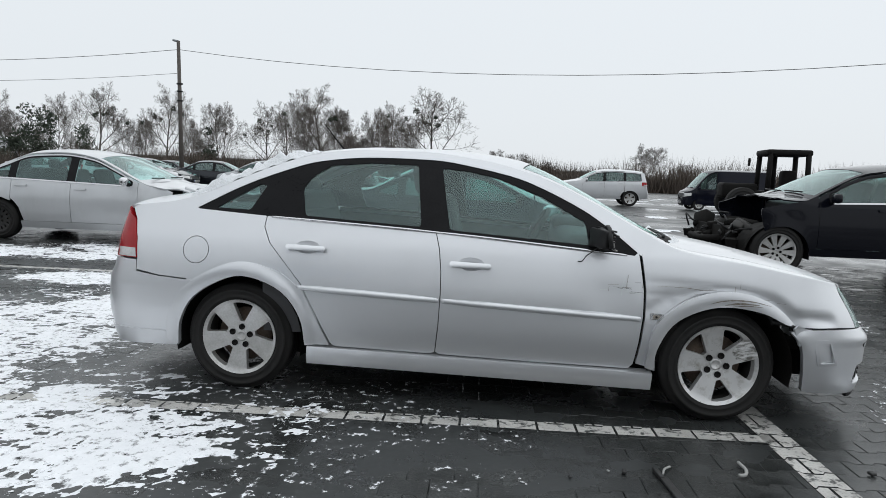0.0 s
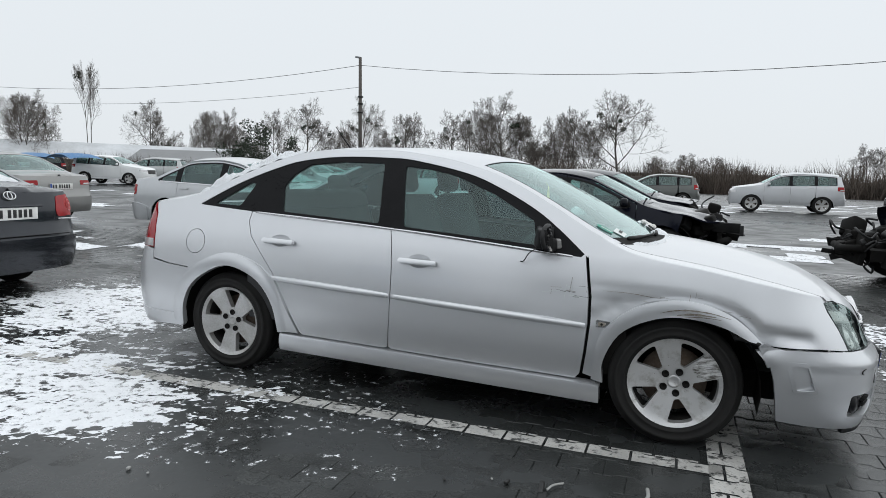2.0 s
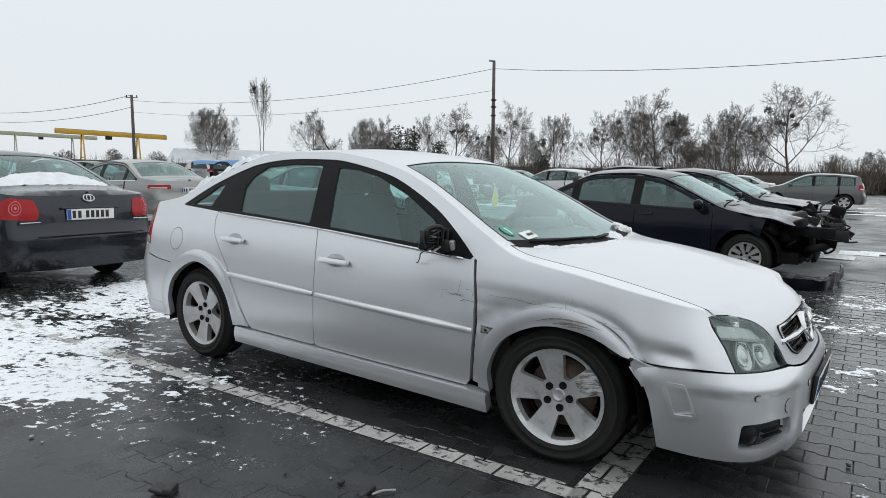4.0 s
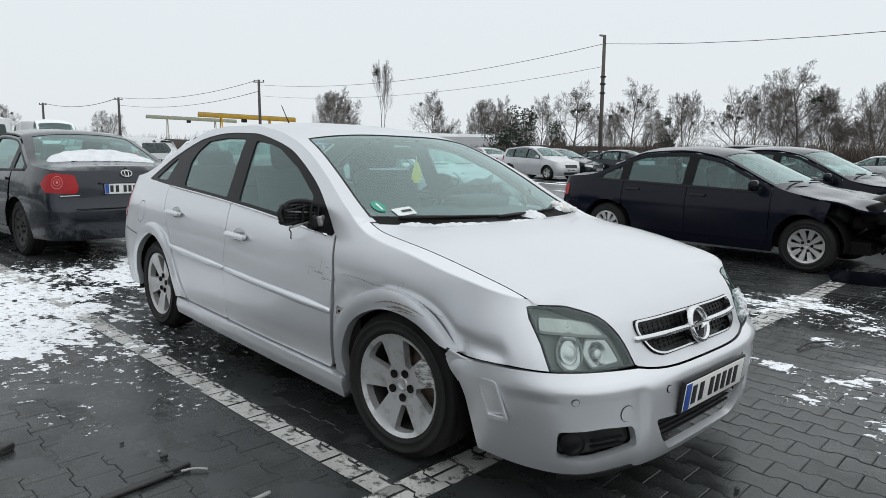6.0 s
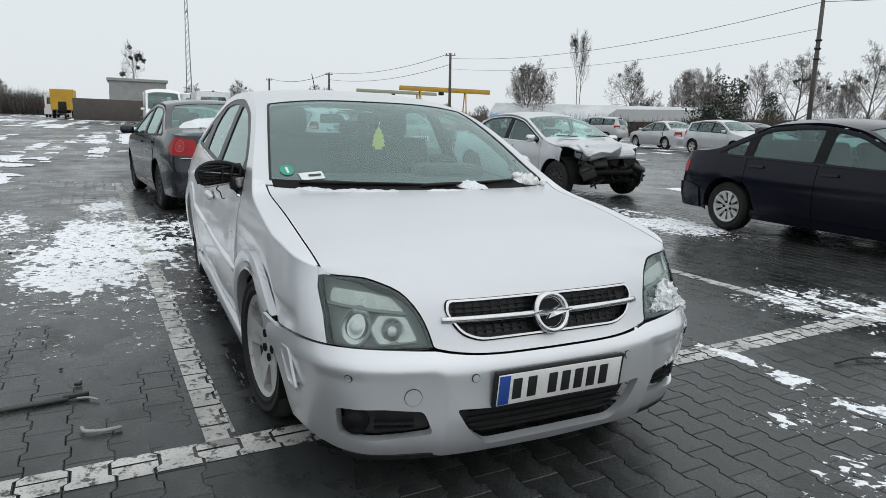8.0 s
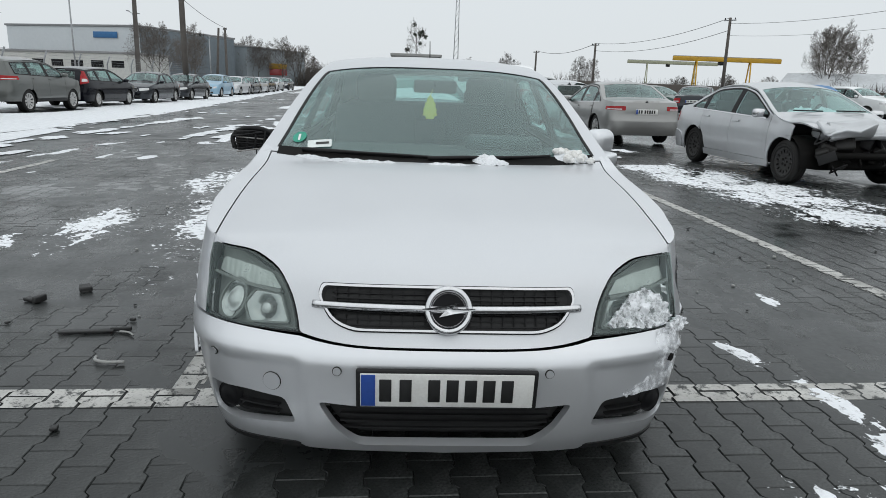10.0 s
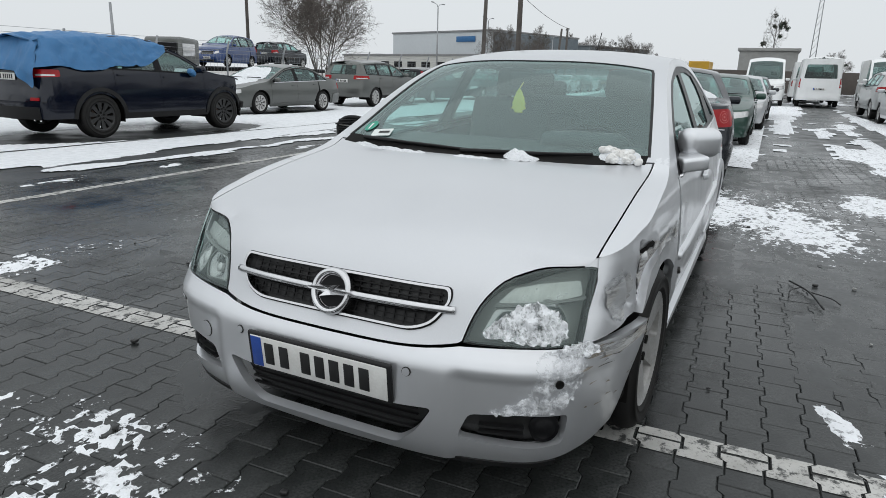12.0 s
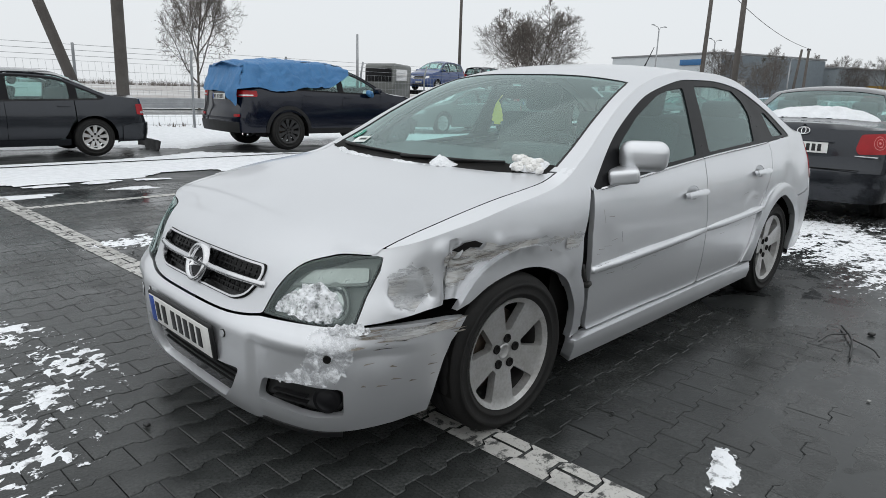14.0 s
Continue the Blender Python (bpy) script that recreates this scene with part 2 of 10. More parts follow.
M_GALV = varied("galvanised_steel", (0.34, 0.35, 0.36), (0.25, 0.26, 0.27), (0.45, 0.65), metal=0.6, scale=3, fine=40)
M_WIRE = mat("cable_black", (0.05, 0.05, 0.052), 0.6)
M_HALLPALE = varied("pale_cladding", (0.58, 0.61, 0.63), (0.50, 0.53, 0.55), (0.5, 0.7), scale=0.1, fine=2, bumpy=0.1)
M_HALLMID = varied("grey_cladding", (0.27, 0.30, 0.32), (0.20, 0.23, 0.25), (0.5, 0.7), scale=0.1, fine=2, bumpy=0.1)
M_HALLDARK = varied("dark_cladding", (0.15, 0.18, 0.20), (0.11, 0.13, 0.15), (0.5, 0.7), scale=0.1, fine=2, bumpy=0.1)
M_HALLWHITE = varied("off_white_wall", (0.55, 0.55, 0.53), (0.45, 0.45, 0.43), (0.6, 0.8), scale=0.2, fine=3, bumpy=0.1)
M_SNOWROOF = varied("snowy_roof", (0.62, 0.64, 0.66), (0.40, 0.41, 0.42), (0.7, 0.9), scale=0.3, fine=3, bumpy=0.1)
M_FARROOF = varied("grey_sheet_roof", (0.17, 0.175, 0.18), (0.26, 0.265, 0.27), (0.5, 0.7), scale=0.2, fine=3, bumpy=0.1)
M_BROWNWALL = varied("weathered_brown_wall", (0.10, 0.085, 0.075), (0.07, 0.06, 0.055), (0.7, 0.9), scale=0.2, fine=3, bumpy=0.1)
M_SIGNBLUE = varied("sign_blue", (0.03, 0.14, 0.32), (0.03, 0.11, 0.26), (0.5, 0.7), scale=2, fine=20)
M_DEBRIS = varied("black_debris", (0.012, 0.012, 0.012), (0.03, 0.03, 0.03), (0.4, 0.7), scale=20, fine=120, bumpy=0.3)


def snow_material(low=(0.66, 0.68, 0.70), relief=0.6):
    m = mat("snow", (0.82, 0.84, 0.87), 0.75)
    a = noise_fac(m, 9.0, 5, 0.35, 0.7)
    b = noise_fac(m, 90.0, 4, 0.3, 0.7)
    link(m, mixed(m, mixed(m, 0.4, a, b), (0.88, 0.895, 0.92), low), bsdf(m).inputs["Base Color"])
    bsdf(m).inputs["Subsurface Weight"].default_value = 0.0
    bump(m, b, relief, 0.012)
    return m


def frost_paint():
    """The silver of the roof and bonnet, dusted with fine frost and droplets."""
    m = mat("frosted_silver_paint", (0.62, 0.63, 0.65), 0.34, 0.55, 0.4)
    a = noise_fac(m, 2.2, 6, 0.35, 0.75)
    b = noise_fac(m, 240.0, 2, 0.5, 0.72)
    f = mixed(m, 0.45, a, b)
    link(m, mixed(m, f, (0.56, 0.57, 0.59), (0.64, 0.65, 0.67)), bsdf(m).inputs["Base Color"])
    link(m, mixed(m, f, (0.3,) * 3, (0.62,) * 3), bsdf(m).inputs["Roughness"])
    bump(m, b, 0.08, 0.001)
    return m


def crust_material(name="frost_crust", scale=38.0, low=0.37, high=0.50):
    """Frost and slush smeared thin: broken, with bare gaps."""
    m = snow_material((0.76, 0.775, 0.80), 0.3)
    m.name = name
    out = m.node_tree.nodes["Material Output"]
    tr = node(m, "ShaderNodeBsdfTransparent")
    fac = noise_fac(m, scale, 6, low, high, "Object", 0.7)
    mx = node(m, "ShaderNodeMixShader")
    link(m, fac, mx.inputs[0])
    link(m, tr.outputs[0], mx.inputs[1])
    link(m, bsdf(m).outputs[0], mx.inputs[2])
    link(m, mx.outputs[0], out.inputs[0])
    return m


def scraped_paint():
    """Silver paint dragged through to primer and steel, in long streaks."""
    m = mat("scraped_silver_paint", (0.5, 0.5, 0.5), 0.45, 0.4)
    a = noise_fac(m, 14.0, 6, 0.38, 0.62, "Object", 0.7, (0.35, 0.35, 3.0))
    b = noise_fac(m, 40.0, 5, 0.5, 0.66, "Object", 0.65, (0.3, 0.3, 2.2))
    c = noise_fac(m, 5.0, 4, 0.45, 0.6)
    col = mixed(m, a, (0.66, 0.67, 0.67), (0.44, 0.42, 0.39))
    col = mixed(m, b, col, (0.17, 0.145, 0.12))
    link(m, mixed(m, c, col, (0.46, 0.47, 0.48)), bsdf(m).inputs["Base Color"])
    link(m, mixed(m, a, (0.35,) * 3, (0.65,) * 3), bsdf(m).inputs["Roughness"])
    bump(m, a, 0.3, 0.003)
    out = m.node_tree.nodes["Material Output"]
    tr = node(m, "ShaderNodeBsdfTransparent")
    gap = noise_fac(m, 11.0, 7, 0.38, 0.50, "Object", 0.72, (0.4, 0.4, 2.6))
    mx = node(m, "ShaderNodeMixShader")
    link(m, gap, mx.inputs[0])
    link(m, tr.outputs[0], mx.inputs[1])
    link(m, bsdf(m).outputs[0], mx.inputs[2])
    link(m, mx.outputs[0], out.inputs[0])
    return m


def rashed_alloy():
    """Alloy paint ground off one spoke against a kerb, in ragged streaks."""
    m = mat("kerbed_alloy", (0.62, 0.62, 0.62), 0.35, 0.6)
    co = node(m, "ShaderNodeTexCoord")
    off = node(m, "ShaderNodeVectorMath")
    off.operation = 'DISTANCE'
    link(m, co.outputs["Object"], off.inputs[0])
    off.inputs[1].default_value = (-0.165, 0.0, 0.052)
    n = noise_fac(m, 30.0, 5, 0.2, 0.8, "Object", 0.6)
    add = node(m, "ShaderNodeMath")
    add.operation = 'MULTIPLY_ADD'
    link(m, n, add.inputs[0])
    add.inputs[1].default_value = 0.05
    link(m, off.outputs["Value"], add.inputs[2])
    gate = node(m, "ShaderNodeMapRange")
    gate.inputs["From Min"].default_value, gate.inputs["From Max"].default_value = 0.098, 0.085
    link(m, add.outputs[0], gate.inputs["Value"])
    streak = noise_fac(m, 30.0, 6, 0.42, 0.6, "Object", 0.7, (0.5, 1.0, 2.6))
    grime = noise_fac(m, 16.0, 5, 0.5, 0.72, "Object", 0.65)
    chip = noise_fac(m, 70.0, 3, 0.67, 0.74, "Object", 0.6)
    base = mixed(m, grime, (0.55, 0.55, 0.55), (0.32, 0.31, 0.29))
    base = mixed(m, chip, base, (0.16, 0.15, 0.13))
    worn = mixed(m, streak, (0.74, 0.74, 0.74), (0.14, 0.135, 0.12))
    link(m, mixed(m, gate.outputs[0], base, worn), bsdf(m).inputs["Base Color"])
    link(m, mixed(m, gate.outputs[0], (0.35,) * 3, (0.55,) * 3), bsdf(m).inputs["Roughness"])
    bump(m, mixed(m, gate.outputs[0], grime, streak), 0.25, 0.002)
    return m


M_RASHED = rashed_alloy()
M_SNOW = snow_material()
M_DUST = crust_material("snow_dust", 17.0, 0.585, 0.635)
M_DIRTYSNOW = varied("dirty_snow", (0.84, 0.84, 0.83), (0.60, 0.58, 0.55), (0.7, 0.95), scale=20, fine=120, bumpy=0.5, dist=0.003)
M_CRUST = crust_material("frost_crust", 46.0, 0.33, 0.54)
M_RIME = crust_material("bumper_rime", 30.0, 0.43, 0.62)
M_THINSNOW = crust_material("thin_snow", 16.0, 0.33, 0.46)
M_SCRAPED = scraped_paint()
M_FROST = frost_paint()


def wet_paving(name, dry, wet, tilt=0.5, soaked=0.7):
    """Concrete paving: wet, with puddles where it turns smooth and dark. World-sized patches, one tone per stone."""
    m = mat(name, dry, 0.5, 0, 0, 0.3)
    puddle = noise_fac(m, 0.75, 7, 0.40, 0.62, "Object", 0.66)
    mid = noise_fac(m, 1.9, 8, 0.40, 0.64, "Object", 0.72)
    grain = noise_fac(m, 90.0, 4, 0.3, 0.75)
    info = node(m, "ShaderNodeObjectInfo")
    geo = node(m, "ShaderNodeNewGeometry")
    add = node(m, "ShaderNodeMath")
    add.operation = "ADD"
    link(m, info.outputs["Random"], add.inputs[0])
    link(m, geo.outputs["Random Per Island"], add.inputs[1])
    half = node(m, "ShaderNodeMath")
    half.operation = "FRACT"
    link(m, add.outputs[0], half.inputs[0])
    c = mixed(m, mid, dry, wet)
    c = mixed(m, grain, c, tuple(x * 0.72 for x in wet))
    tone = mixed(m, half.outputs[0], (0.82, 0.82, 0.82), (1.2, 1.2, 1.2))
    mu = node(m, "ShaderNodeMixRGB")
    mu.blend_type = "MULTIPLY"
    mu.inputs[0].default_value = tilt
    link(m, c, mu.inputs[1])
    link(m, tone, mu.inputs[2])
    link(m, mixed(m, puddle, mu.outputs[0], tuple(x * soaked for x in wet)), bsdf(m).inputs["Base Color"])
    link(m, mixed(m, puddle, mixed(m, mid, (0.24,) * 3, (0.48,) * 3), (0.10,) * 3), bsdf(m).inputs["Roughness"])
    h = mixed(m, puddle, grain, (0.5, 0.5, 0.5))
    bump(m, h, 0.35, 0.004)
    return m


M_PAVER = wet_paving("wet_grey_paver", (0.078, 0.082, 0.080), (0.026, 0.028, 0.0275), 0.75)


def worn_marking():
    """White road paint, worn through to the stone and dirty."""
    m = mat("worn_white_paint", (0.6, 0.6, 0.58), 0.6, 0, 0, 0.3)
    a = noise_fac(m, 3.0, 5, 0.35, 0.7)
    worn = noise_fac(m, 15.0, 6, 0.53, 0.60, "Object", 0.7)
    fine = noise_fac(m, 90.0, 4, 0.55, 0.72)
    col = mixed(m, a, (0.56, 0.55, 0.525), (0.32, 0.315, 0.30))
    col = mixed(m, fine, col, (0.22, 0.215, 0.20))
    link(m, mixed(m, worn, col, (0.05, 0.052, 0.05)), bsdf(m).inputs["Base Color"])
    link(m, mixed(m, a, (0.35,) * 3, (0.65,) * 3), bsdf(m).inputs["Roughness"])
    bump(m, fine, 0.25, 0.002)
    return m


M_PAVERWHITE = worn_marking()
M_BED = varied("dark_joint_bed", (0.018, 0.018, 0.018), (0.03, 0.03, 0.028), (0.5, 0.8), scale=4, fine=60, bumpy=0.3)

# ---------- mesh helpers ----------
from mathutils import geometry


def mesh_of(name, verts, faces, material, smooth=True):
    me = bpy.data.meshes.new(name)
    me.from_pydata([tuple(map(float, v)) for v in verts], [], [tuple(map(int, f)) for f in faces])
    if smooth:
        me.polygons.foreach_set("use_smooth", [True] * len(me.polygons))
    me.materials.append(material)
    me.update()
    return me


def part(name, data, material, parent, label=""):
    """One mesh object under a thing or a part. data: (verts, faces[, smooth]), a bmesh or a mesh."""
    if isinstance(data, bpy.types.Mesh):
        me = data
    elif isinstance(data, bmesh.types.BMesh):
        me = bpy.data.meshes.new(name)
        data.to_mesh(me)
        data.free()
        me.materials.append(material)
    else:
        me = mesh_of(name, data[0], data[1], material, data[2] if len(data) > 2 else True)
    ob = new(name, me)
    if parent:
        ob.parent = parent
    if label:
        tagged(ob, label)
    return ob


def thing(name, label, category, m=None, group="", kind=""):
    ob = new(name)
    ob.empty_display_size = 0.1
    if m is not None:
        ob.matrix_world = m
    return tagged(ob, label, category, group, kind)


def merge(*meshes):
    vs, fs, n = [], [], 0
    for m in meshes:
        v, f = m[0], m[1]
        vs.extend(v)
        fs.extend([tuple(i + n for i in q) for q in f])
        n += len(v)
    return vs, fs


def moved(data, m):
    return [tuple(m @ Vector(v)) for v in data[0]], data[1]


def box(sx, sy, sz, bevel=0.0, at=(0, 0, 0), segs=2, smooth=True):
    """A box standing on at, with rounded edges."""
    bm = bmesh.new()
    bmesh.ops.create_cube(bm, size=1)
    for v in bm.verts:
        v.co = Vector((v.co.x * sx, v.co.y * sy, (v.co.z + 0.5) * sz))
    if bevel:
        bmesh.ops.bevel(bm, geom=bm.edges[:], offset=bevel, segments=segs, affect="EDGES", profile=0.5)
    v = [tuple(x.co + Vector(at)) for x in bm.verts]
    f = [tuple(x.index for x in q.verts) for q in bm.faces]
    bm.free()
    return v, f, smooth


def tube(points, radii, n=8, caps=True):
    """A tapered tube along points."""
    P = [Vector(p) for p in points]
    if isinstance(radii, (int, float)):
        radii = [radii] * len(P)
    vs, fs = [], []
    side = None
    for i, p in enumerate(P):
        d = (P[min(i + 1, len(P) - 1)] - P[max(i - 1, 0)]).normalized()
        if side is None:
            side = d.orthogonal().normalized()
        side = (side - d * side.dot(d)).normalized()
        up = d.cross(side)
        for k in range(n):
            a = 2 * math.pi * k / n
            vs.append(tuple(p + (side * math.cos(a) + up * math.sin(a)) * radii[i]))
    for i in range(len(P) - 1):
        for k in range(n):
            a, b = i * n + k, i * n + (k + 1) % n
            fs.append((a, b, b + n, a + n))
    if caps:
        fs.append(tuple(range(n))[::-1])
        fs.append(tuple(range((len(P) - 1) * n, len(P) * n)))
    return vs, fs


def lathe(profile, n=48, axis="y"):
    """Turn a profile of (radius, along) round an axis."""
    vs, fs = [], []
    for r, a in profile:
        for k in range(n):
            t = 2 * math.pi * k / n
            c, s = r * math.cos(t), r * math.sin(t)
            vs.append({"y": (c, a, s), "z": (c, s, a), "x": (a, c, s)}[axis])
    for i in range(len(profile) - 1):
        for k in range(n):
            p, q = i * n + k, i * n + (k + 1) % n
            fs.append((p, q, q + n, p + n))
    return vs, fs


def curve(pts, n=6, closed=False):
    """Catmull-Rom curve through points."""
    P = [np.array(p, float) for p in pts]
    out = []
    m = len(P)
    for i in range(m if closed else m - 1):
        p0, p1 = P[(i - 1) % m] if closed or i > 0 else 2 * P[0] - P[1], P[i]
        p2 = P[(i + 1) % m]
        p3 = P[(i + 2) % m] if closed or i + 2 < m else 2 * P[-1] - P[-2]
        for k in range(n):
            t = k / n
            out.append(0.5 * (2 * p1 + (p2 - p0) * t + (2 * p0 - 5 * p1 + 4 * p2 - p3) * t * t + (3 * p1 - p0 - 3 * p2 + p3) * t ** 3))
    if not closed:
        out.append(P[-1])
    return [tuple(p) for p in out]


def smoothf(pts):
    """A smooth monotone-preserving function through (x, value) points."""
    pts = sorted(pts)
    x, y = np.array([p[0] for p in pts], float), np.array([p[1] for p in pts], float)
    h = np.diff(x)
    s = np.diff(y) / h
    d = np.zeros(len(x))
    d[1:-1] = np.where(s[:-1] * s[1:] > 0, 2 * s[:-1] * s[1:] / (s[:-1] + s[1:] + 1e-12), 0)
    d[0], d[-1] = s[0], s[-1]

    def f(q):
        q = np.clip(np.asarray(q, float), x[0], x[-1])
        i = np.clip(np.searchsorted(x, q) - 1, 0, len(h) - 1)
        t = (q - x[i]) / h[i]
        return (y[i] * (1 + 2 * t) * (1 - t) ** 2 + h[i] * d[i] * t * (1 - t) ** 2 + y[i + 1] * t * t * (3 - 2 * t) + h[i] * d[i + 1] * t * t * (t - 1))
    return f


def rounded(poly, r, n=4):
    """A polygon with its corners rounded."""
    P = [Vector(p) for p in poly]
    out = []
    for i, p in enumerate(P):
        a, b = P[i - 1] - p, P[(i + 1) % len(P)] - p
        k = min(r, a.length * 0.45, b.length * 0.45)
        s, e = p + a.normalized() * k, p + b.normalized() * k
        for j in range(n + 1):
            t = j / n
            out.append(tuple(s * (1 - t) ** 2 + p * 2 * t * (1 - t) + e * t * t))
    return out


def resample(loop, cell):
    out = []
    for i, p in enumerate(loop):
        q = loop[(i + 1) % len(loop)]
        d = math.hypot(q[0] - p[0], q[1] - p[1])
        if d < 1e-6:
            continue
        k = max(1, int(math.ceil(d / cell - 1e-6)))
        for j in range(k):
            out.append((p[0] + (q[0] - p[0]) * j / k, p[1] + (q[1] - p[1]) * j / k))
    return out


def within(P, loops):
    inside = np.zeros(len(P), bool)
    for lp in loops:
        a = np.array(lp, float)
        b = np.roll(a, -1, 0)
        for (x0, y0), (x1, y1) in zip(a, b):
            if y0 == y1:
                continue
            c = (P[:, 1] >= min(y0, y1)) & (P[:, 1] < max(y0, y1))
            c &= P[:, 0] < x0 + (P[:, 1] - y0) / (y1 - y0) * (x1 - x0)
            inside ^= c
    return inside


def fill(outline, holes=(), cell=0.05, extra=()):
    """Triangles over a polygon with holes, on a grid of that cell."""
    loops = [resample(lp, cell) for lp in (outline, *holes)]
    pts, edges = [], []
    for lp in loops:
        n = len(pts)
        pts += lp
        edges += [(n + i, n + (i + 1) % len(lp)) for i in range(len(lp))]
    B = np.array(pts)
    if len(extra):
        E = np.array(extra)
        E = E[within(E, loops)]
        E = E[np.array([np.min(np.sum((B - e) ** 2, 1)) for e in E]) > 0.005 ** 2]
        pts = pts + [tuple(e) for e in E]
        B = np.array(pts)
    lo, hi = B.min(0), B.max(0)
    gx, gy = np.arange(lo[0] + cell / 2, hi[0], cell), np.arange(lo[1] + cell / 2, hi[1], cell)
    if len(gx) and len(gy):
        G = np.array([(x, y) for x in gx for y in gy])
        G = G[within(G, loops)]
        if len(G):
            near = np.array([np.min(np.sum((B - g) ** 2, 1)) for g in G])
            G = G[near > (0.45 * cell) ** 2]
            pts = pts + [tuple(g) for g in G]
    v, _, f, _, _, _ = geometry.delaunay_2d_cdt([Vector(p) for p in pts], edges, [], 0, 1e-7)
    V = np.array([tuple(p) for p in v])
    F = np.array([tuple(q) for q in f if len(q) == 3])
    keep = within(V[F].mean(1), loops)
    A, B_, C = V[F[:, 0]], V[F[:, 1]], V[F[:, 2]]
    long2 = np.maximum(np.maximum(np.sum((A - B_) ** 2, 1), np.sum((B_ - C) ** 2, 1)), np.sum((C - A) ** 2, 1))
    keep &= np.abs((B_ - A)[:, 0] * (C - A)[:, 1] - (B_ - A)[:, 1] * (C - A)[:, 0]) > 0.02 * long2
    return V, F[keep]


def sheet(fn, outline, holes=(), cell=0.05, off=0.0, thick=0.018, ref=(0.7, 0.0, 0.5), warp=None, extra=()):
    """A panel cut out of a surface fn((n, 2)) -> (n, 3), with turned-in edges. ref: how the inside lies."""
    P, F = fill(outline, holes, cell, extra)
    used = np.unique(F)
    remap = -np.ones(len(P), int)
    remap[used] = np.arange(len(used))
    P, F = P[used], remap[F]
    e = 2e-3
    V = fn(P)
    tu = fn(P + (e, 0)) - fn(P - (e, 0))
    tv = fn(P + (0, e)) - fn(P - (0, e))
    N = np.cross(tu, tv)
    N /= np.linalg.norm(N, axis=1)[:, None] + 1e-12
    inner = np.stack([V[:, 0] * ref[0], V[:, 1] * ref[1], np.full(len(V), ref[2])], 1)
    N *= -1 if np.sum(np.sum(N * (V - inner), 1) < 0) > len(V) / 2 else 1
    V = V + N * off
    if warp:
        V = V + warp(V, N)
    tri = V[F]
    if np.sum(np.cross(tri[:, 1] - tri[:, 0], tri[:, 2] - tri[:, 0]) * N[F].mean(1)) < 0:
        F = F[:, ::-1]
    faces = [tuple(f) for f in F]
    verts = [tuple(v) for v in V]
    if thick:
        count = {}
        for a, b, c in F:
            for p, q in ((a, b), (b, c), (c, a)):
                if (q, p) in count:
                    del count[(q, p)]
                else:
                    count[(p, q)] = 1
        rim = {}
        for p, q in count:
            for i in (p, q):
                if i not in rim:
                    rim[i] = len(verts)
                    verts.append(tuple(V[i]))
                    verts.append(tuple(V[i] - N[i] * thick))
        for p, q in count:
            faces.append((rim[q], rim[p], rim[p] + 1, rim[q] + 1))
    return verts, faces


def weld(data, dist=0.0008, crisp=None):
    bm = bmesh.new()
    vs = [bm.verts.new(v) for v in data[0]]
    for f in data[1]:
        try:
            bm.faces.new([vs[i] for i in f])
        except ValueError:
            pass
    bmesh.ops.remove_doubles(bm, verts=bm.verts[:], dist=dist)
    for f in bm.faces:
        f.smooth = True
    if crisp:
        for e in bm.edges:
            if len(e.link_faces) == 2 and e.calc_face_angle(0) > radians(crisp):
                e.smooth = False
    return bm


def rimmed(bm, thick):
    """Turn the open edges of a welded pressing inwards."""
    bm.normal_update()
    edge = [e for e in bm.edges if len(e.link_faces) == 1]
    pair = {}
    for e in edge:
        for v in e.verts:
            if v not in pair:
                pair[v] = (v.co.copy(), v.co - v.normal * thick)
    made = {v: (bm.verts.new(a), bm.verts.new(b)) for v, (a, b) in pair.items()}
    for e in edge:
        f = e.link_faces[0]
        vs = list(f.verts)
        i = vs.index(e.verts[0])
        a, b = (e.verts[0], e.verts[1]) if vs[(i + 1) % len(vs)] is e.verts[1] else (e.verts[1], e.verts[0])
        q = bm.faces.new((made[b][0], made[a][0], made[a][1], made[b][1]))
        q.smooth = True
    return bm


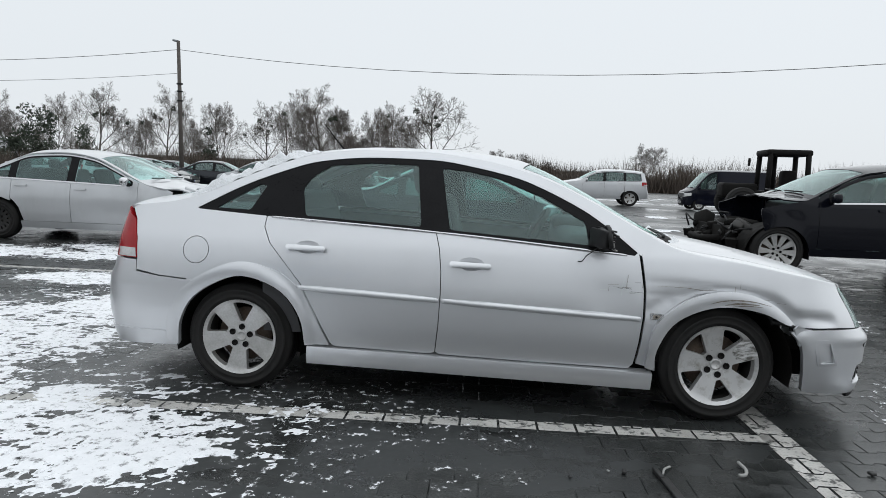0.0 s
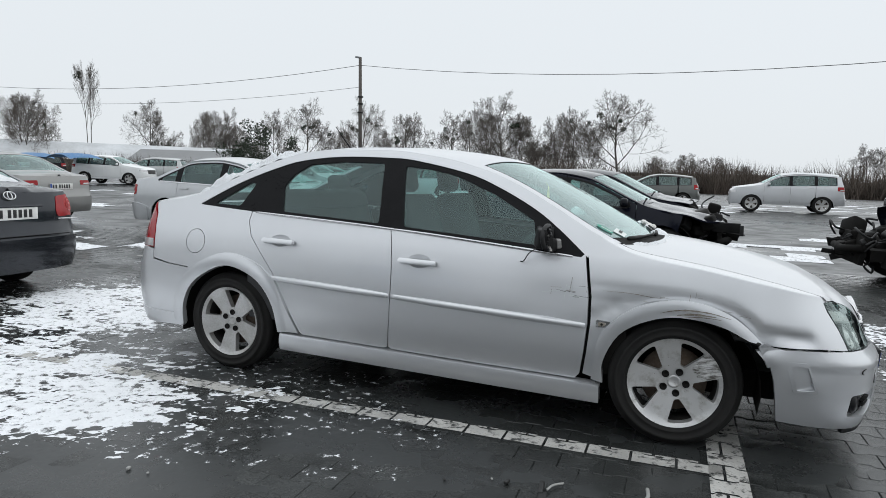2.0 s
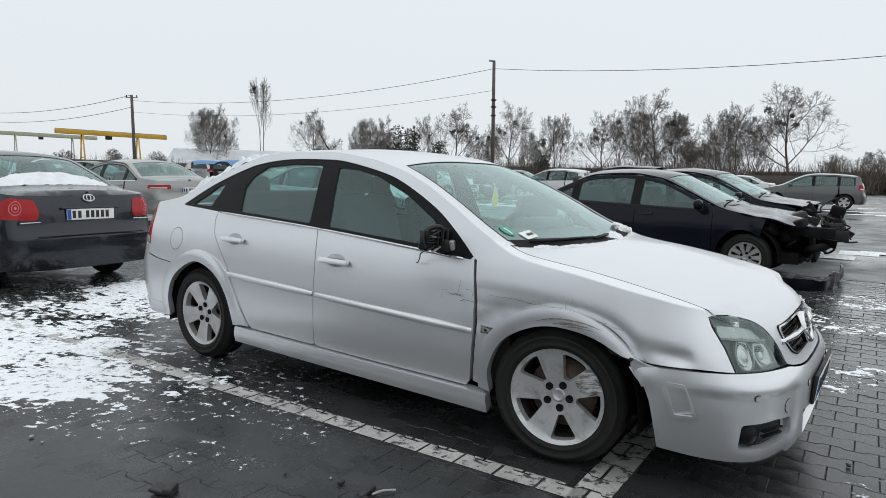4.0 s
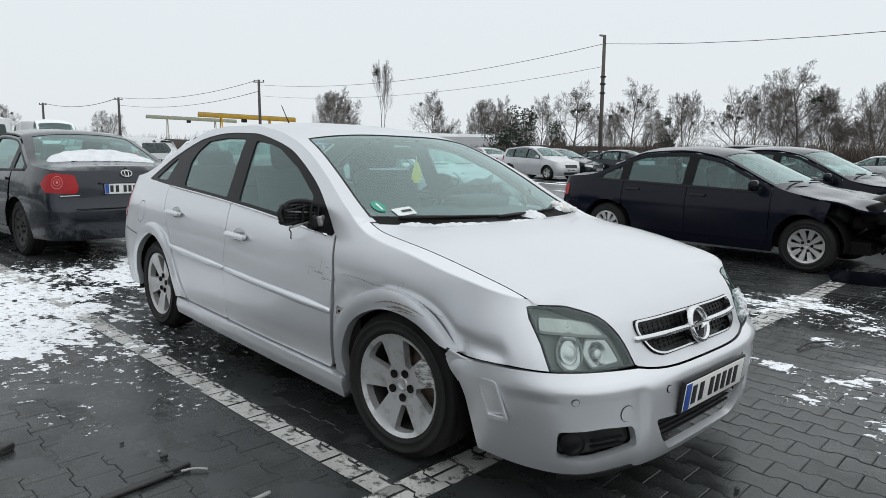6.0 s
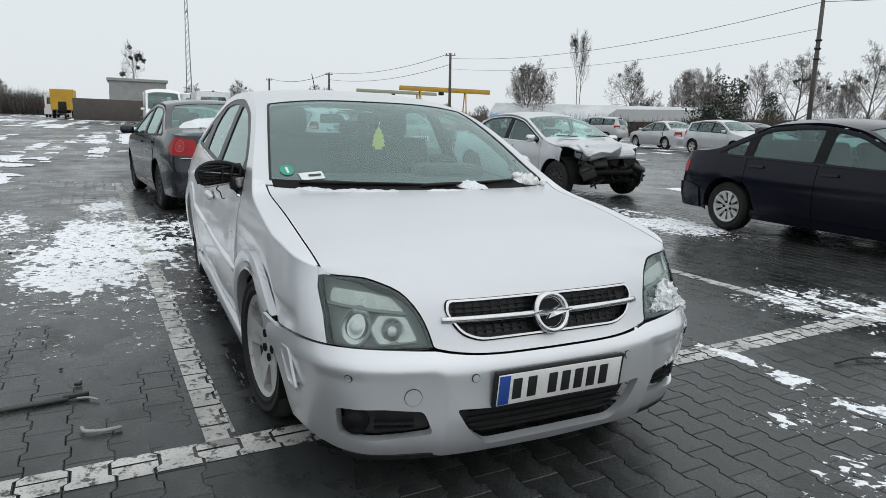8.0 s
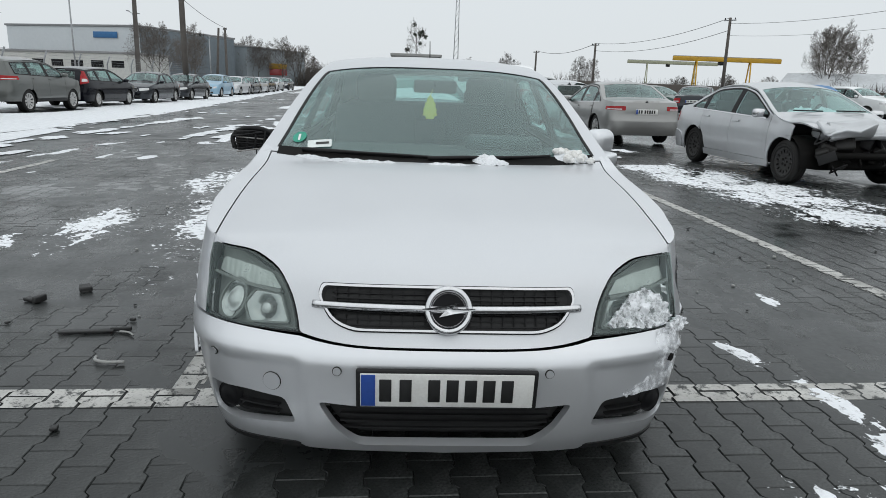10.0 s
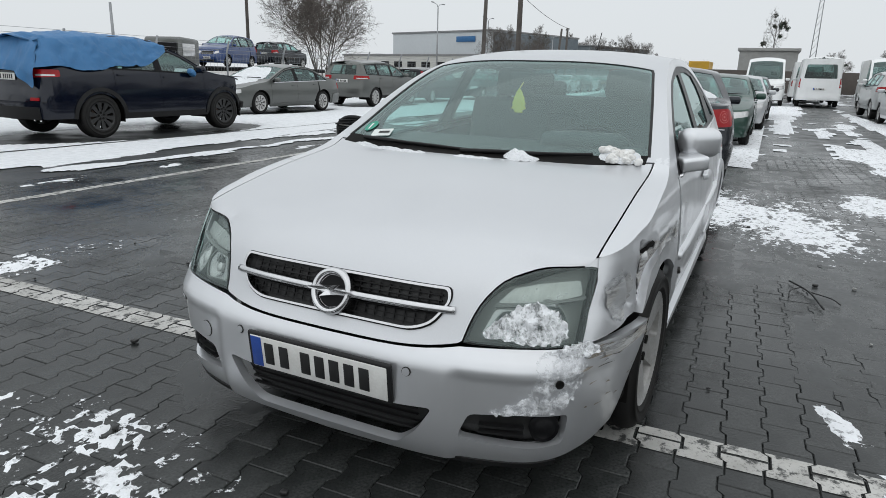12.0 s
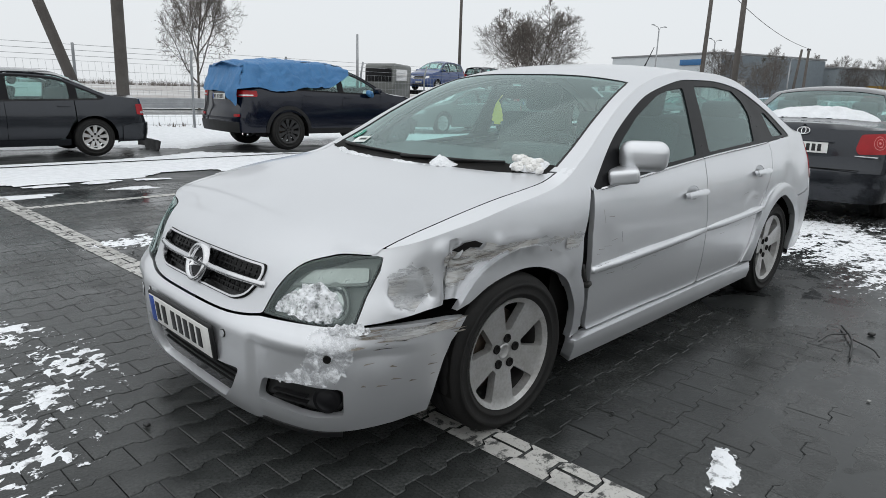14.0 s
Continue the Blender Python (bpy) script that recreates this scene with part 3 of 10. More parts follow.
# ---------- car bodies ----------
class Shape:
    """A car's skin: a side surface wrapped round the plan outline, and a top surface between its rails."""

    def __init__(self, plan, front, side, rear, rail, spine, crown=2.4, corner=((0.1, 0.0), (1.5, 0.0))):
        pts = np.array(curve(plan, 10))
        pts[:, 1] = np.maximum(pts[:, 1], 0)
        seg = np.hypot(*np.diff(pts, axis=0).T)
        self.s = np.concatenate([[0], np.cumsum(seg)])
        self.L = self.s[-1]
        self.px, self.py = pts[:, 0], pts[:, 1]
        tx, ty = np.gradient(self.px, self.s), np.gradient(self.py, self.s)
        ln = np.hypot(tx, ty)
        self.nx, self.ny = ty / ln, -tx / ln
        self.nx[0], self.ny[0], self.nx[-1], self.ny[-1] = 1, 0, -1, 0
        self.dF, self.dS, self.dR = smoothf(front), smoothf(side), smoothf(rear)
        self.dC = smoothf(corner)
        self.zr, self.zc, self.crown = smoothf(rail), smoothf(spine), crown
        u = np.linspace(0, self.L, 400)
        R = self.rail(u)
        self.rx, self.ryy, self.rz = R[::-1, 0], R[::-1, 1], R[::-1, 2]

    def side(self, UZ):
        u, z = UZ[:, 0], UZ[:, 1]
        s, a = np.sign(u) + (u == 0), np.abs(u)
        over = a > self.L
        a = np.where(over, 2 * self.L - a, a)
        s = np.where(over, -s, s)
        px, py = np.interp(a, self.s, self.px), np.interp(a, self.s, self.py)
        nx, ny = np.interp(a, self.s, self.nx), np.interp(a, self.s, self.ny)
        d = np.maximum(nx, 0) ** 2 * self.dF(z) + ny ** 2 * self.dS(z) + np.maximum(-nx, 0) ** 2 * self.dR(z)
        d = d + 2.6 * np.maximum(nx, 0) * ny ** 2 * self.dC(z)
        return np.stack([px - nx * d, s * (py - ny * d), z], 1)

    def ztop(self, u):
        a = np.abs(np.asarray(u, float))
        a = np.where(a > self.L, 2 * self.L - a, a)
        return self.zr(np.interp(a, self.s, self.px))

    def rail(self, u):
        u = np.atleast_1d(np.asarray(u, float))
        return self.side(np.stack([u, self.ztop(u)], 1))

    def top(self, XY):
        x, y = XY[:, 0], XY[:, 1]
        yr, zr = np.interp(x, self.rx, self.ryy), np.interp(x, self.rx, self.rz)
        k = np.clip(np.abs(y) / np.maximum(yr, 1e-4), 0, 1.0) ** self.crown
        zc = self.zc(x)
        return np.stack([x, y, zc - (zc - zr) * k], 1)

    def ux(self, x):
        return float(np.interp(-x, -self.px, self.s))

    def uy(self, y):
        i = int(np.argmax(self.py))
        return float(np.interp(abs(y), self.py[:i + 1], self.s[:i + 1])) * (1 if y >= 0 else -1)

    def ry(self, y):
        """Place along the outline on the tail; past the middle for y < 0."""
        i = int(np.argmax(self.py))
        a = float(np.interp(abs(y), self.py[i:][::-1], self.s[i:][::-1]))
        return a if y >= 0 else 2 * self.L - a

    def yr(self, x):
        return float(np.interp(x, self.rx, self.ryy))


def arch(cx, r, z0, cz=0.31, n=14, front_first=True):
    """Points of a wheel opening from its front foot over the top to its rear foot, as (x, z)."""
    a0 = math.asin(max(-0.95, min(0.95, (z0 - cz) / r)))
    out = [(cx + r * math.cos(a0 + (math.pi - 2 * a0) * k / n), cz + r * math.sin(a0 + (math.pi - 2 * a0) * k / n)) for k in range(n + 1)]
    return out if front_first else out[::-1]


# ---------- wheels ----------
def rim_face(n, r, kind="spoke", hub=0.07, edge=0.024):
    """The face of a wheel rim with n openings."""
    outline = [(r * math.cos(2 * math.pi * k / 60), r * math.sin(2 * math.pi * k / 60)) for k in range(60)]
    holes = []
    for i in range(n):
        c = 2 * math.pi * (i + 0.5) / n + math.pi / 2
        if kind == "wide":      # broad spokes with narrow tapered gaps
            w0, w1, r0, r1 = 0.22, 0.50, r * 0.40, r - 0.018
        elif kind == "thin":
            w0, w1, r0, r1 = 0.22, 0.40, r * 0.36, r - edge
        else:
            w0, w1, r0, r1 = 0.34, 0.36, r * 0.62, r * 0.86
        h0, h1 = w0 * 2 * math.pi / n, w1 * 2 * math.pi / n
        inner = [(c + h0 * (t - 0.5) * 1.0, r0) for t in (0, 0.5, 1)]
        outer = [(c + h1 * (0.5 - t), r1) for t in (0, 0.25, 0.5, 0.75, 1)]
        holes.append(rounded([(q * math.cos(a), q * math.sin(a)) for a, q in inner + outer], 0.012, 2))

    def dish(P):
        q = np.hypot(P[:, 0], P[:, 1]) / r
        z = 0.010 - 0.03 * np.clip(1 - q, 0, 1) + 0.016 * np.exp(-((q - 0.975) / 0.03) ** 2)
        return np.stack([P[:, 0], z, P[:, 1]], 1)
    P, F = fill(outline, holes, 0.022)
    V = dish(P)
    verts, faces = [tuple(v) for v in V], []
    for a, b, c in F:
        n0 = np.cross(V[b] - V[a], V[c] - V[a])
        faces.append((a, b, c) if n0[1] > 0 else (c, b, a))
    count = {}
    for f in faces:
        for p, q in ((f[0], f[1]), (f[1], f[2]), (f[2], f[0])):
            if (q, p) in count:
                del count[(q, p)]
            else:
                count[(p, q)] = 1
    rim = {}
    for p, q in count:
        for i in (p, q):
            if i not in rim:
                rim[i] = len(verts)
                verts.append(tuple(V[i]))
                verts.append((V[i][0] * 0.985, V[i][1] - 0.035, V[i][2] * 0.985))
    for p, q in count:
        faces.append((rim[q], rim[p], rim[p] + 1, rim[q] + 1))
    return verts, faces


def tyre_mesh(R, r, w):
    """A tyre with rounded shoulders and tread grooves; outer face towards +y."""
    h = w / 2
    prof = [(r - 0.008, h - 0.03), (r + 0.004, h - 0.012), (r + 0.014, h - 0.006), (r + 0.016, h - 0.003), (r + 0.022, h - 0.0025), (r + 0.024, h - 0.005), ((R + r) / 2, h), ((R + r) / 2 + 0.002, h + 0.002), ((R + r) / 2 + 0.012, h + 0.001), ((R + r) / 2 + 0.014, h - 0.002), (R - 0.035, h - 0.006), (R - 0.014, h - 0.018), (R - 0.004, h - 0.034)]
    for k in range(3):
        c = h - 0.05 - k * (w - 0.1) / 3
        prof += [(R, c), (R, c - 0.022), (R - 0.007, c - 0.024), (R - 0.007, c - 0.030)]
    prof += [(R, -h + 0.05), (R - 0.004, -h + 0.034), (R - 0.014, -h + 0.018), ((R + r) / 2, -h), (r, -h + 0.02)]
    return lathe(prof, 72)


WHEELS = {}


def add_wheel(car, x, y, R=0.32, r=0.215, w=0.21, n=5, kind="wide", material=None, turn=0.0, spin=0.0, name="wheel", detail=True):
    """A wheel under a car: tyre, rim, barrel, disc, cap and nuts. y > 0 is the left side."""
    material = material or M_ALLOY
    key = (R, r, w, n, kind, material.name)
    if key not in WHEELS:
        barrel = lathe([(r - 0.004, w / 2 - 0.03), (r - 0.02, w / 2 - 0.06), (r - 0.03, -0.02), (r - 0.01, -w / 2 + 0.03)], 40)
        nut = lathe([(0.0001, -0.003), (0.010, -0.003), (0.012, 0.001), (0.0175, 0.0015), (0.0175, -0.006)], 14)
        WHEELS[key] = dict(
            tyre=mesh_of("tyre", *tyre_mesh(R, r, w), M_RUBBER),
            rim=mesh_of("rim", *rim_face(n, r, kind), material),
            barrel=mesh_of("barrel", *barrel, M_STEEL),
            disc=mesh_of("brake_disc", *lathe([(0.0001, 0.0), (r * 0.72, 0.0), (r * 0.72, -0.02)], 32), M_DISC),
            cap=mesh_of("centre_cap", *lathe([(0.0001, 0.001), (0.020, 0.001), (0.022, 0.003), (0.030, 0.003), (0.033, 0.0), (0.034, -0.006)], 20), material),
            nut=mesh_of("wheel_nut", *nut, M_INNER))
    k = WHEELS[key]
    wh = new(name, k["tyre"])
    wh.name = name
    wh.parent = car
    wh.matrix_basis = pose(x, y, R, 0, 0, turn + (0 if y > 0 else 180)) @ pose(0, 0, 0, 0, spin, 0)
    deep = w / 2 - 0.03
    for nm, off in (("rim", deep), ("barrel", 0), ("disc", 0.0), ("cap", deep - 0.016)):
        if not detail and nm == "cap":
            continue
        o = new({"disc": "brake_disc", "cap": "centre_cap"}.get(nm, nm), k[nm])
        o.parent = wh
        o.location = (0, off, 0)
    for i in range(5 if detail else 0):
        a = 2 * math.pi * (i + 0.5) / 5 + math.pi / 2
        o = new("wheel_nut", k["nut"])
        o.parent = wh
        o.location = (0.055 * math.cos(a), deep - 0.006, 0.055 * math.sin(a))
    return wh


def plate_bars(car, m, dark=True, chars=8):
    """A number plate with its blue band; its characters are plain bars."""
    pl = part("number_plate", moved(box(0.52, 0.008, 0.114, 0.003), m), M_PLATE, car, "white number plate with dark bars")
    part("blue_band", moved(box(0.042, 0.003, 0.106, 0.001, (-0.236, -0.0045, 0.004)), m), M_PLATEBLUE, pl)
    xs = [-0.185, -0.125, -0.04, 0.015, 0.07, 0.125, 0.18][:chars]
    for i, x in enumerate(xs):
        part("character_bar", moved(box(0.036, 0.003, 0.076, 0.002, (x, -0.005, 0.019)), m), M_INK, pl)
    return pl

# ---------- ordinary parked cars ----------
def car_shape(k):
    xf, xr, hw = k["xf"], k["xr"], k["hw"]
    cf, cr = k.get("round_front", 0.55), k.get("round_rear", 0.40)
    plan = [(xf, 0), (xf - 0.015, hw * 0.35), (xf - 0.07, hw * 0.65), (xf - cf * 0.42, hw * 0.88), (xf - cf, hw * 0.965), (xf - cf - 0.5, hw), (0, hw),
            (xr + cr + 0.5, hw * 0.995), (xr + cr, hw * 0.96), (xr + cr * 0.35, hw * 0.87), (xr + 0.05, hw * 0.65), (xr + 0.012, hw * 0.35), (xr, 0)]
    belt = k["belt"]
    zb = (belt[0][1] + belt[-1][1]) / 2
    zt = max(p[1] for p in k["rail"])
    side = [(0.15, 0.07), (0.3, 0.03), (0.5, 0.004), (0.66, 0.0), (zb - 0.14, 0.018), (zb, 0.055), (zt, 0.055 + k.get("tumble", 0.44) * (zt - zb))]
    front = k.get("front", [(0.15, 0.10), (0.3, 0.02), (0.45, 0.0), (0.55, 0.015), (0.62, 0.04), (0.72, 0.10), (0.80, 0.18), (zt, 0.3)])
    rear = k.get("rear", [(0.15, 0.12), (0.3, 0.03), (0.45, 0.0), (0.58, 0.01), (0.64, 0.05), (0.85, 0.07), (1.0, 0.11), (zt, 0.3)])
    return Shape(plan, front, side, rear, k["rail"], k["spine"], k.get("crown", 2.4))


def crumple(strength, scale, x0, x1, seed):
    """Crushed sheet: grows from x0 towards x1."""
    def w(V, N):
        out = np.zeros_like(V)
        for i, v in enumerate(V):
            f = min(1.0, max(0.0, (v[0] - x0) / (x1 - x0)))
            if f > 0:
                q = noise.noise_vector(Vector(v) * scale + Vector((seed, seed, 0)))
                out[i] = np.array(q) * strength * f
                out[i][0] -= strength * 0.8 * f
        return out
    return w


def seat_mesh(w=0.5):
    base = box(0.50, w, 0.16, 0.05, (0, 0, 0))
    back = moved(box(0.13, w, 0.60, 0.05, (0, 0, 0)), pose(-0.24, 0, 0.10, 0, -16, 0))
    head = moved(box(0.09, 0.26, 0.18, 0.04, (0, 0, 0)), pose(-0.44, 0, 0.71, 0, -10, 0))
    return base, back, head


def build_car(k, label, material, m, name="car", group=""):
    """A parked car of panels, panes, lamps, wheels and a plain cabin. k: its measures."""
    sh = car_shape(k)
    car = thing(name, label, k.get("category", "car"), m, group)
    cell = k.get("cell", 0.09)
    xa, xb, xd = k["seams"]                 # front of the front door, between the doors, back of the rear door
    zb0, zb1 = k["belt"][0], k["belt"][-1]
    sill, R = k.get("sill", 0.22), k.get("R", 0.32)
    fx, bx = k["axles"]
    ra = k.get("arch", R + 0.055)
    g = 0.004
    belt = lambda x: zb0[1] + (zb1[1] - zb0[1]) * (x - zb0[0]) / (zb1[0] - zb0[0])
    gap = k.get("frame", 0.075)
    wreck = k.get("wreck")
    warp = crumple(0.12, 3.0, wreck, sh.px[0], 7.3) if wreck else None

    def pane(x0, x1, bottom=0.012):
        xs = np.linspace(x0, x1, 14)
        t = [(sh.ux(x), float(sh.zr(x)) - gap) for x in xs if sh.zr(x) - gap > belt(x) + 0.05]
        if len(t) < 2:
            return None
        b = [(u, belt(float(np.interp(u, sh.s, sh.px))) + bottom) for u, _ in t]
        return rounded(b + t[::-1], 0.025, 2)

    panes = [p for p in (pane(*w) for w in k["windows"]) if p]
    def frame_loop():
        x0, x1 = k["windows"][0][0] + 0.035, k["windows"][-1][1] - 0.045
        t = [(sh.ux(x), float(sh.zr(x)) - gap + 0.022) for x in np.linspace(x0, x1, 30) if sh.zr(x) - gap + 0.022 > belt(x) + 0.03]
        b = [(u, belt(float(np.interp(u, sh.s, sh.px))) + 0.002) for u, _ in t]
        return rounded(b + t[::-1], 0.02, 2)

    # doors and the ends
    def door(x1, x0, z0):
        xs = np.linspace(x1 - g, x0 + g, 16)
        top = [(sh.ux(x), float(sh.zr(x)) - 0.03) for x in xs]
        bot = [(sh.ux(x), z0) for x in xs[::-1]]
        return top + bot

    def holes_in(x1, x0):
        u1, u0 = sh.ux(x1), sh.ux(x0)
        return [p for p in panes if min(q[0] for q in p) > u1 and max(q[0] for q in p) < u0]

    rear_door = k.get("rear_door", True)
    spans = [(xa, xb)] + ([(xb, xd)] if rear_door else [])
    for sgn in (1, -1):
        flip = lambda lp: [(u * sgn, z) for u, z in lp]
        for x1, x0 in spans:
            o = door(x1, x0, sill + 0.09)
            # the rear door bends round the arch
            if bx + ra > x0:
                o = [(u, z) for u, z in o]
                cut = []
                for u, z in o:
                    x = float(np.interp(u, sh.s, sh.px))
                    dz = math.sqrt(max(0, (ra + 0.05) ** 2 - (x - bx) ** 2)) + 0.31
                    cut.append((u, max(z, dz) if abs(x - bx) < ra + 0.05 and z < 0.6 else z))
                o = cut
            d = part("door", sheet(sh.side, flip(o), [flip(h) for h in holes_in(x1, x0)], cell), material, car)
            hu, hz = sh.ux(x0 + 0.16), belt(x0 + 0.16) - 0.10
            part("handle", sheet(sh.side, flip(rounded([(hu - 0.10, hz - 0.014), (hu + 0.10, hz - 0.014), (hu + 0.10, hz + 0.016), (hu - 0.10, hz + 0.016)], 0.012, 2)), (), 0.04, 0.022, 0.03), k.get("handle_mat", material), d)
        part("window_surround", sheet(sh.side, flip(frame_loop()), [flip(h) for h in panes], 0.12, 0.003, 0.004), M_GLOSSBLACK, car)
        for h in panes:
            part("side_window", sheet(sh.side, flip(h), (), 0.2, -0.006, 0), k.get("glass", M_GLASS), car).visible_shadow = False
        # sill strip
        us = [sh.ux(x) for x in np.linspace(fx - ra - 0.01, bx + ra + 0.01, 10)]
        part("sill", sheet(sh.side, flip([(u, sill + 0.085) for u in us] + [(u, sill - 0.02) for u in us[::-1]]), (), cell, 0.004, 0.03), k.get("sill_mat", material), car)
        part("window_trim", sheet(sh.side, flip([(sh.ux(x), belt(x) - 0.012) for x in np.linspace(k["windows"][0][0], k["windows"][-1][1], 8)] + [(sh.ux(x), belt(x) + 0.008) for x in np.linspace(k["windows"][-1][1], k["windows"][0][0], 8)]), (), 0.15, 0.008, 0.01), k.get("trim_mat", M_TRIM), car)
        # mirror
        mx = xa - 0.16
        my = sh.side(np.array([[sh.ux(mx), belt(mx)]]))[0][1]
        mirror = part("mirror", moved(box(0.11, 0.20, 0.13, 0.045, (0, 0, 0), 3), pose(mx, sgn * (my + 0.12), belt(mx) + 0.01, 0, 0, sgn * -12)), k.get("mirror_mat", material), car)
        part("mirror_arm", moved(box(0.05, 0.10, 0.04, 0.012), pose(mx, sgn * (my + 0.02), belt(mx) + 0.02)), M_TRIM, mirror)
    # front
    ua = sh.ux(xa + g)
    hl, gr = k["headlight"], k["grille"]
    lamp = lambda u0, u1, z0, z1, cut=0.35: rounded([(u0, z0), (u1, z0 + (z1 - z0) * cut), (u1, z1), (u0, z1 - (z1 - z0) * 0.18)], 0.03, 3)
    if not wreck:
        us = np.linspace(0, ua, 26)
        top = [(u, float(sh.ztop(u)) - 0.0) for u in us]
        low = [(ua, sill + 0.09)] + [(sh.ux(x), z) for x, z in arch(fx, ra, sill)[::-1]] + [(sh.ux(x), sill - 0.02) for x in np.linspace(fx + ra + 0.03, sh.px[0] - 0.25, 4)]
        half = top + low
        o = [(-u, z) for u, z in half[::-1] if u > 0] + half
        heads = [lamp(sh.uy(hl[0]), sh.ux(hl[1]), hl[2], hl[3])]
        heads.append([(-u, z) for u, z in heads[0]])
        grl = rounded([(sh.uy(-gr[0]), gr[1]), (sh.uy(gr[0]), gr[1]), (sh.uy(gr[0] * 1.05), gr[2]), (sh.uy(-gr[0] * 1.05), gr[2])], 0.03, 3)
        low_g = rounded([(sh.uy(-0.42), 0.24), (sh.uy(0.42), 0.24), (sh.uy(0.48), 0.36), (sh.uy(-0.48), 0.36)], 0.03, 3)
        part("front_body", sheet(sh.side, o, [*heads, grl, low_g], cell), material, car)
        for h in heads:
            part("headlight", sheet(sh.side, h, (), 0.06, -0.004, 0.03), M_CLEARLAMP, car)
        gp = part("grille", sheet(sh.side, grl, (), 0.1, -0.02, 0), M_MESHGRILLE, car)
        part("grille_frame", sheet(sh.side, rounded([(a * 1.03, (b - (gr[1] + gr[2]) / 2) * 1.12 + (gr[1] + gr[2]) / 2) for a, b in grl], 0.01, 1), [grl], 0.1, 0.006, 0.02), k.get("grille_mat", M_CHROME), gp)
        part("lower_grille", sheet(sh.side, low_g, (), 0.1, -0.03, 0), M_MESHGRILLE, car)
        if k.get("front_plate", True):
            plate_bars(car, pose(sh.px[0] + 0.012, 0, 0.40, 0, 0, 90))
    else:
        # torn open front: wings end early, the crossmember, cooler and engine lie bare
        xc = k.get("cut", fx + ra - 0.02)
        for sgn in (1, -1):
            us = np.linspace(sh.ux(xc), ua, 14)
            o = [(u, float(sh.ztop(u))) for u in us] + [(ua, sill + 0.09)] + [(sh.ux(x), z) for x, z in arch(fx, ra, sill)[::-1]]
            o = [(u, z) for u, z in o if u >= sh.ux(xc) - 1e-6]
            part("front_wing", sheet(sh.side, [(u * sgn, z) for u, z in o], (), cell, 0, 0.018, warp=warp), material, car, "crumpled front wing")
        rnd = random.Random(k.get("seed", 3))
        xe = sh.px[0] - 0.12
        beam = part("crossmember", tube([(xe - 0.1, -0.62, 0.45), (xe + 0.02, -0.3, 0.47), (xe + 0.03, 0.25, 0.46), (xe - 0.14, 0.6, 0.5)], 0.05, 8), M_INNER, car, "bent bare crossmember")
        part("radiator", moved(box(0.06, 1.05, 0.40, 0.01), pose(xe - 0.10, 0.02, 0.28, 0, -9, 4)), M_INNER, car, "crushed radiator")
        for i in range(26):
            s = rnd.uniform(0.08, 0.26)
            part("engine_part", moved(box(s, s * rnd.uniform(0.6, 1.8), s * rnd.uniform(0.4, 1.2), s * 0.15), pose(rnd.uniform(fx - 0.1, xe - 0.02), rnd.uniform(-0.6, 0.6), rnd.uniform(0.3, 0.66), rnd.uniform(-30, 30), rnd.uniform(-30, 30), rnd.uniform(0, 90))), rnd.choice([M_INNER, M_TRIM, M_INNER, M_INNER, M_STEEL]), car)
        for i in range(10):
            y = rnd.uniform(-0.7, 0.7)
            p = [Vector((xe - rnd.uniform(0, 0.5), y, rnd.uniform(0.3, 0.75)))]
            for j in range(4):
                p.append(p[-1] + Vector((rnd.uniform(-0.12, 0.16), rnd.uniform(-0.2, 0.2), rnd.uniform(-0.14, 0.1))))
            part("torn_hose", tube(curve(p, 3), 0.014, 6), M_TRIM, car)
        for j in range(7):
            part("torn_bumper_piece", moved(box(rnd.uniform(0.15, 0.4), 0.02, rnd.uniform(0.05, 0.16), 0.008), pose(xe + rnd.uniform(-0.25, 0.08), rnd.uniform(-0.75, 0.75), rnd.uniform(0.22, 0.6), rnd.uniform(-40, 40), rnd.uniform(-40, 40), rnd.uniform(0, 180))), rnd.choice([M_TRIM, M_TRIM, M_INNER]), car)
        part("bulkhead", box(0.04, 1.4, 0.55, 0.01, (fx - 0.42, 0, 0.3)), M_INNER, car)
    # rear
    ud = sh.ux((xd if rear_door else xb) - g)
    us = np.linspace(ud, 2 * sh.L - ud, 40)
    top = [(u, float(sh.ztop(u))) for u in us]
    al = [(sh.ux(x), z) for x, z in arch(bx, ra, sill)]
    tail = [(sh.ux(x), sill + 0.02) for x in np.linspace(bx - ra - 0.03, sh.px[-1] + 0.2, 4)]
    left = [p for p in al + tail if p[0] > ud + 0.01]
    o = top + [(2 * sh.L - u, z) for u, z in ([(ud, sill + 0.09 if ud < al[0][0] else al[0][1] + 0.4)] + left)] + left[::-1] + ([(ud, sill + 0.09)] if ud < al[0][0] else [])
    tl = k["taillight"]
    u_in, u_out = sh.ry(tl[0]), sh.ux(tl[1])
    tail_lp = rounded([(u_out, tl[2] + 0.10), (u_out + 0.10, tl[2] + 0.015), (u_in - 0.03, tl[2]), (u_in, tl[2] + 0.06), (u_in - 0.04, tl[3] - 0.02), (u_out + 0.16, tl[3]), (u_out + 0.06, tl[3] - 0.03)], 0.03, 3) if k.get("round_lamp") else rounded([(u_out, tl[2] + (tl[3] - tl[2]) * 0.15), (u_in, tl[2]), (u_in, tl[3]), (u_out, tl[3] - 0.01)], 0.025, 3)
    tails = [tail_lp, [(2 * sh.L - u, z) for u, z in tail_lp]]
    hs = list(tails)
    gate = k.get("gate")
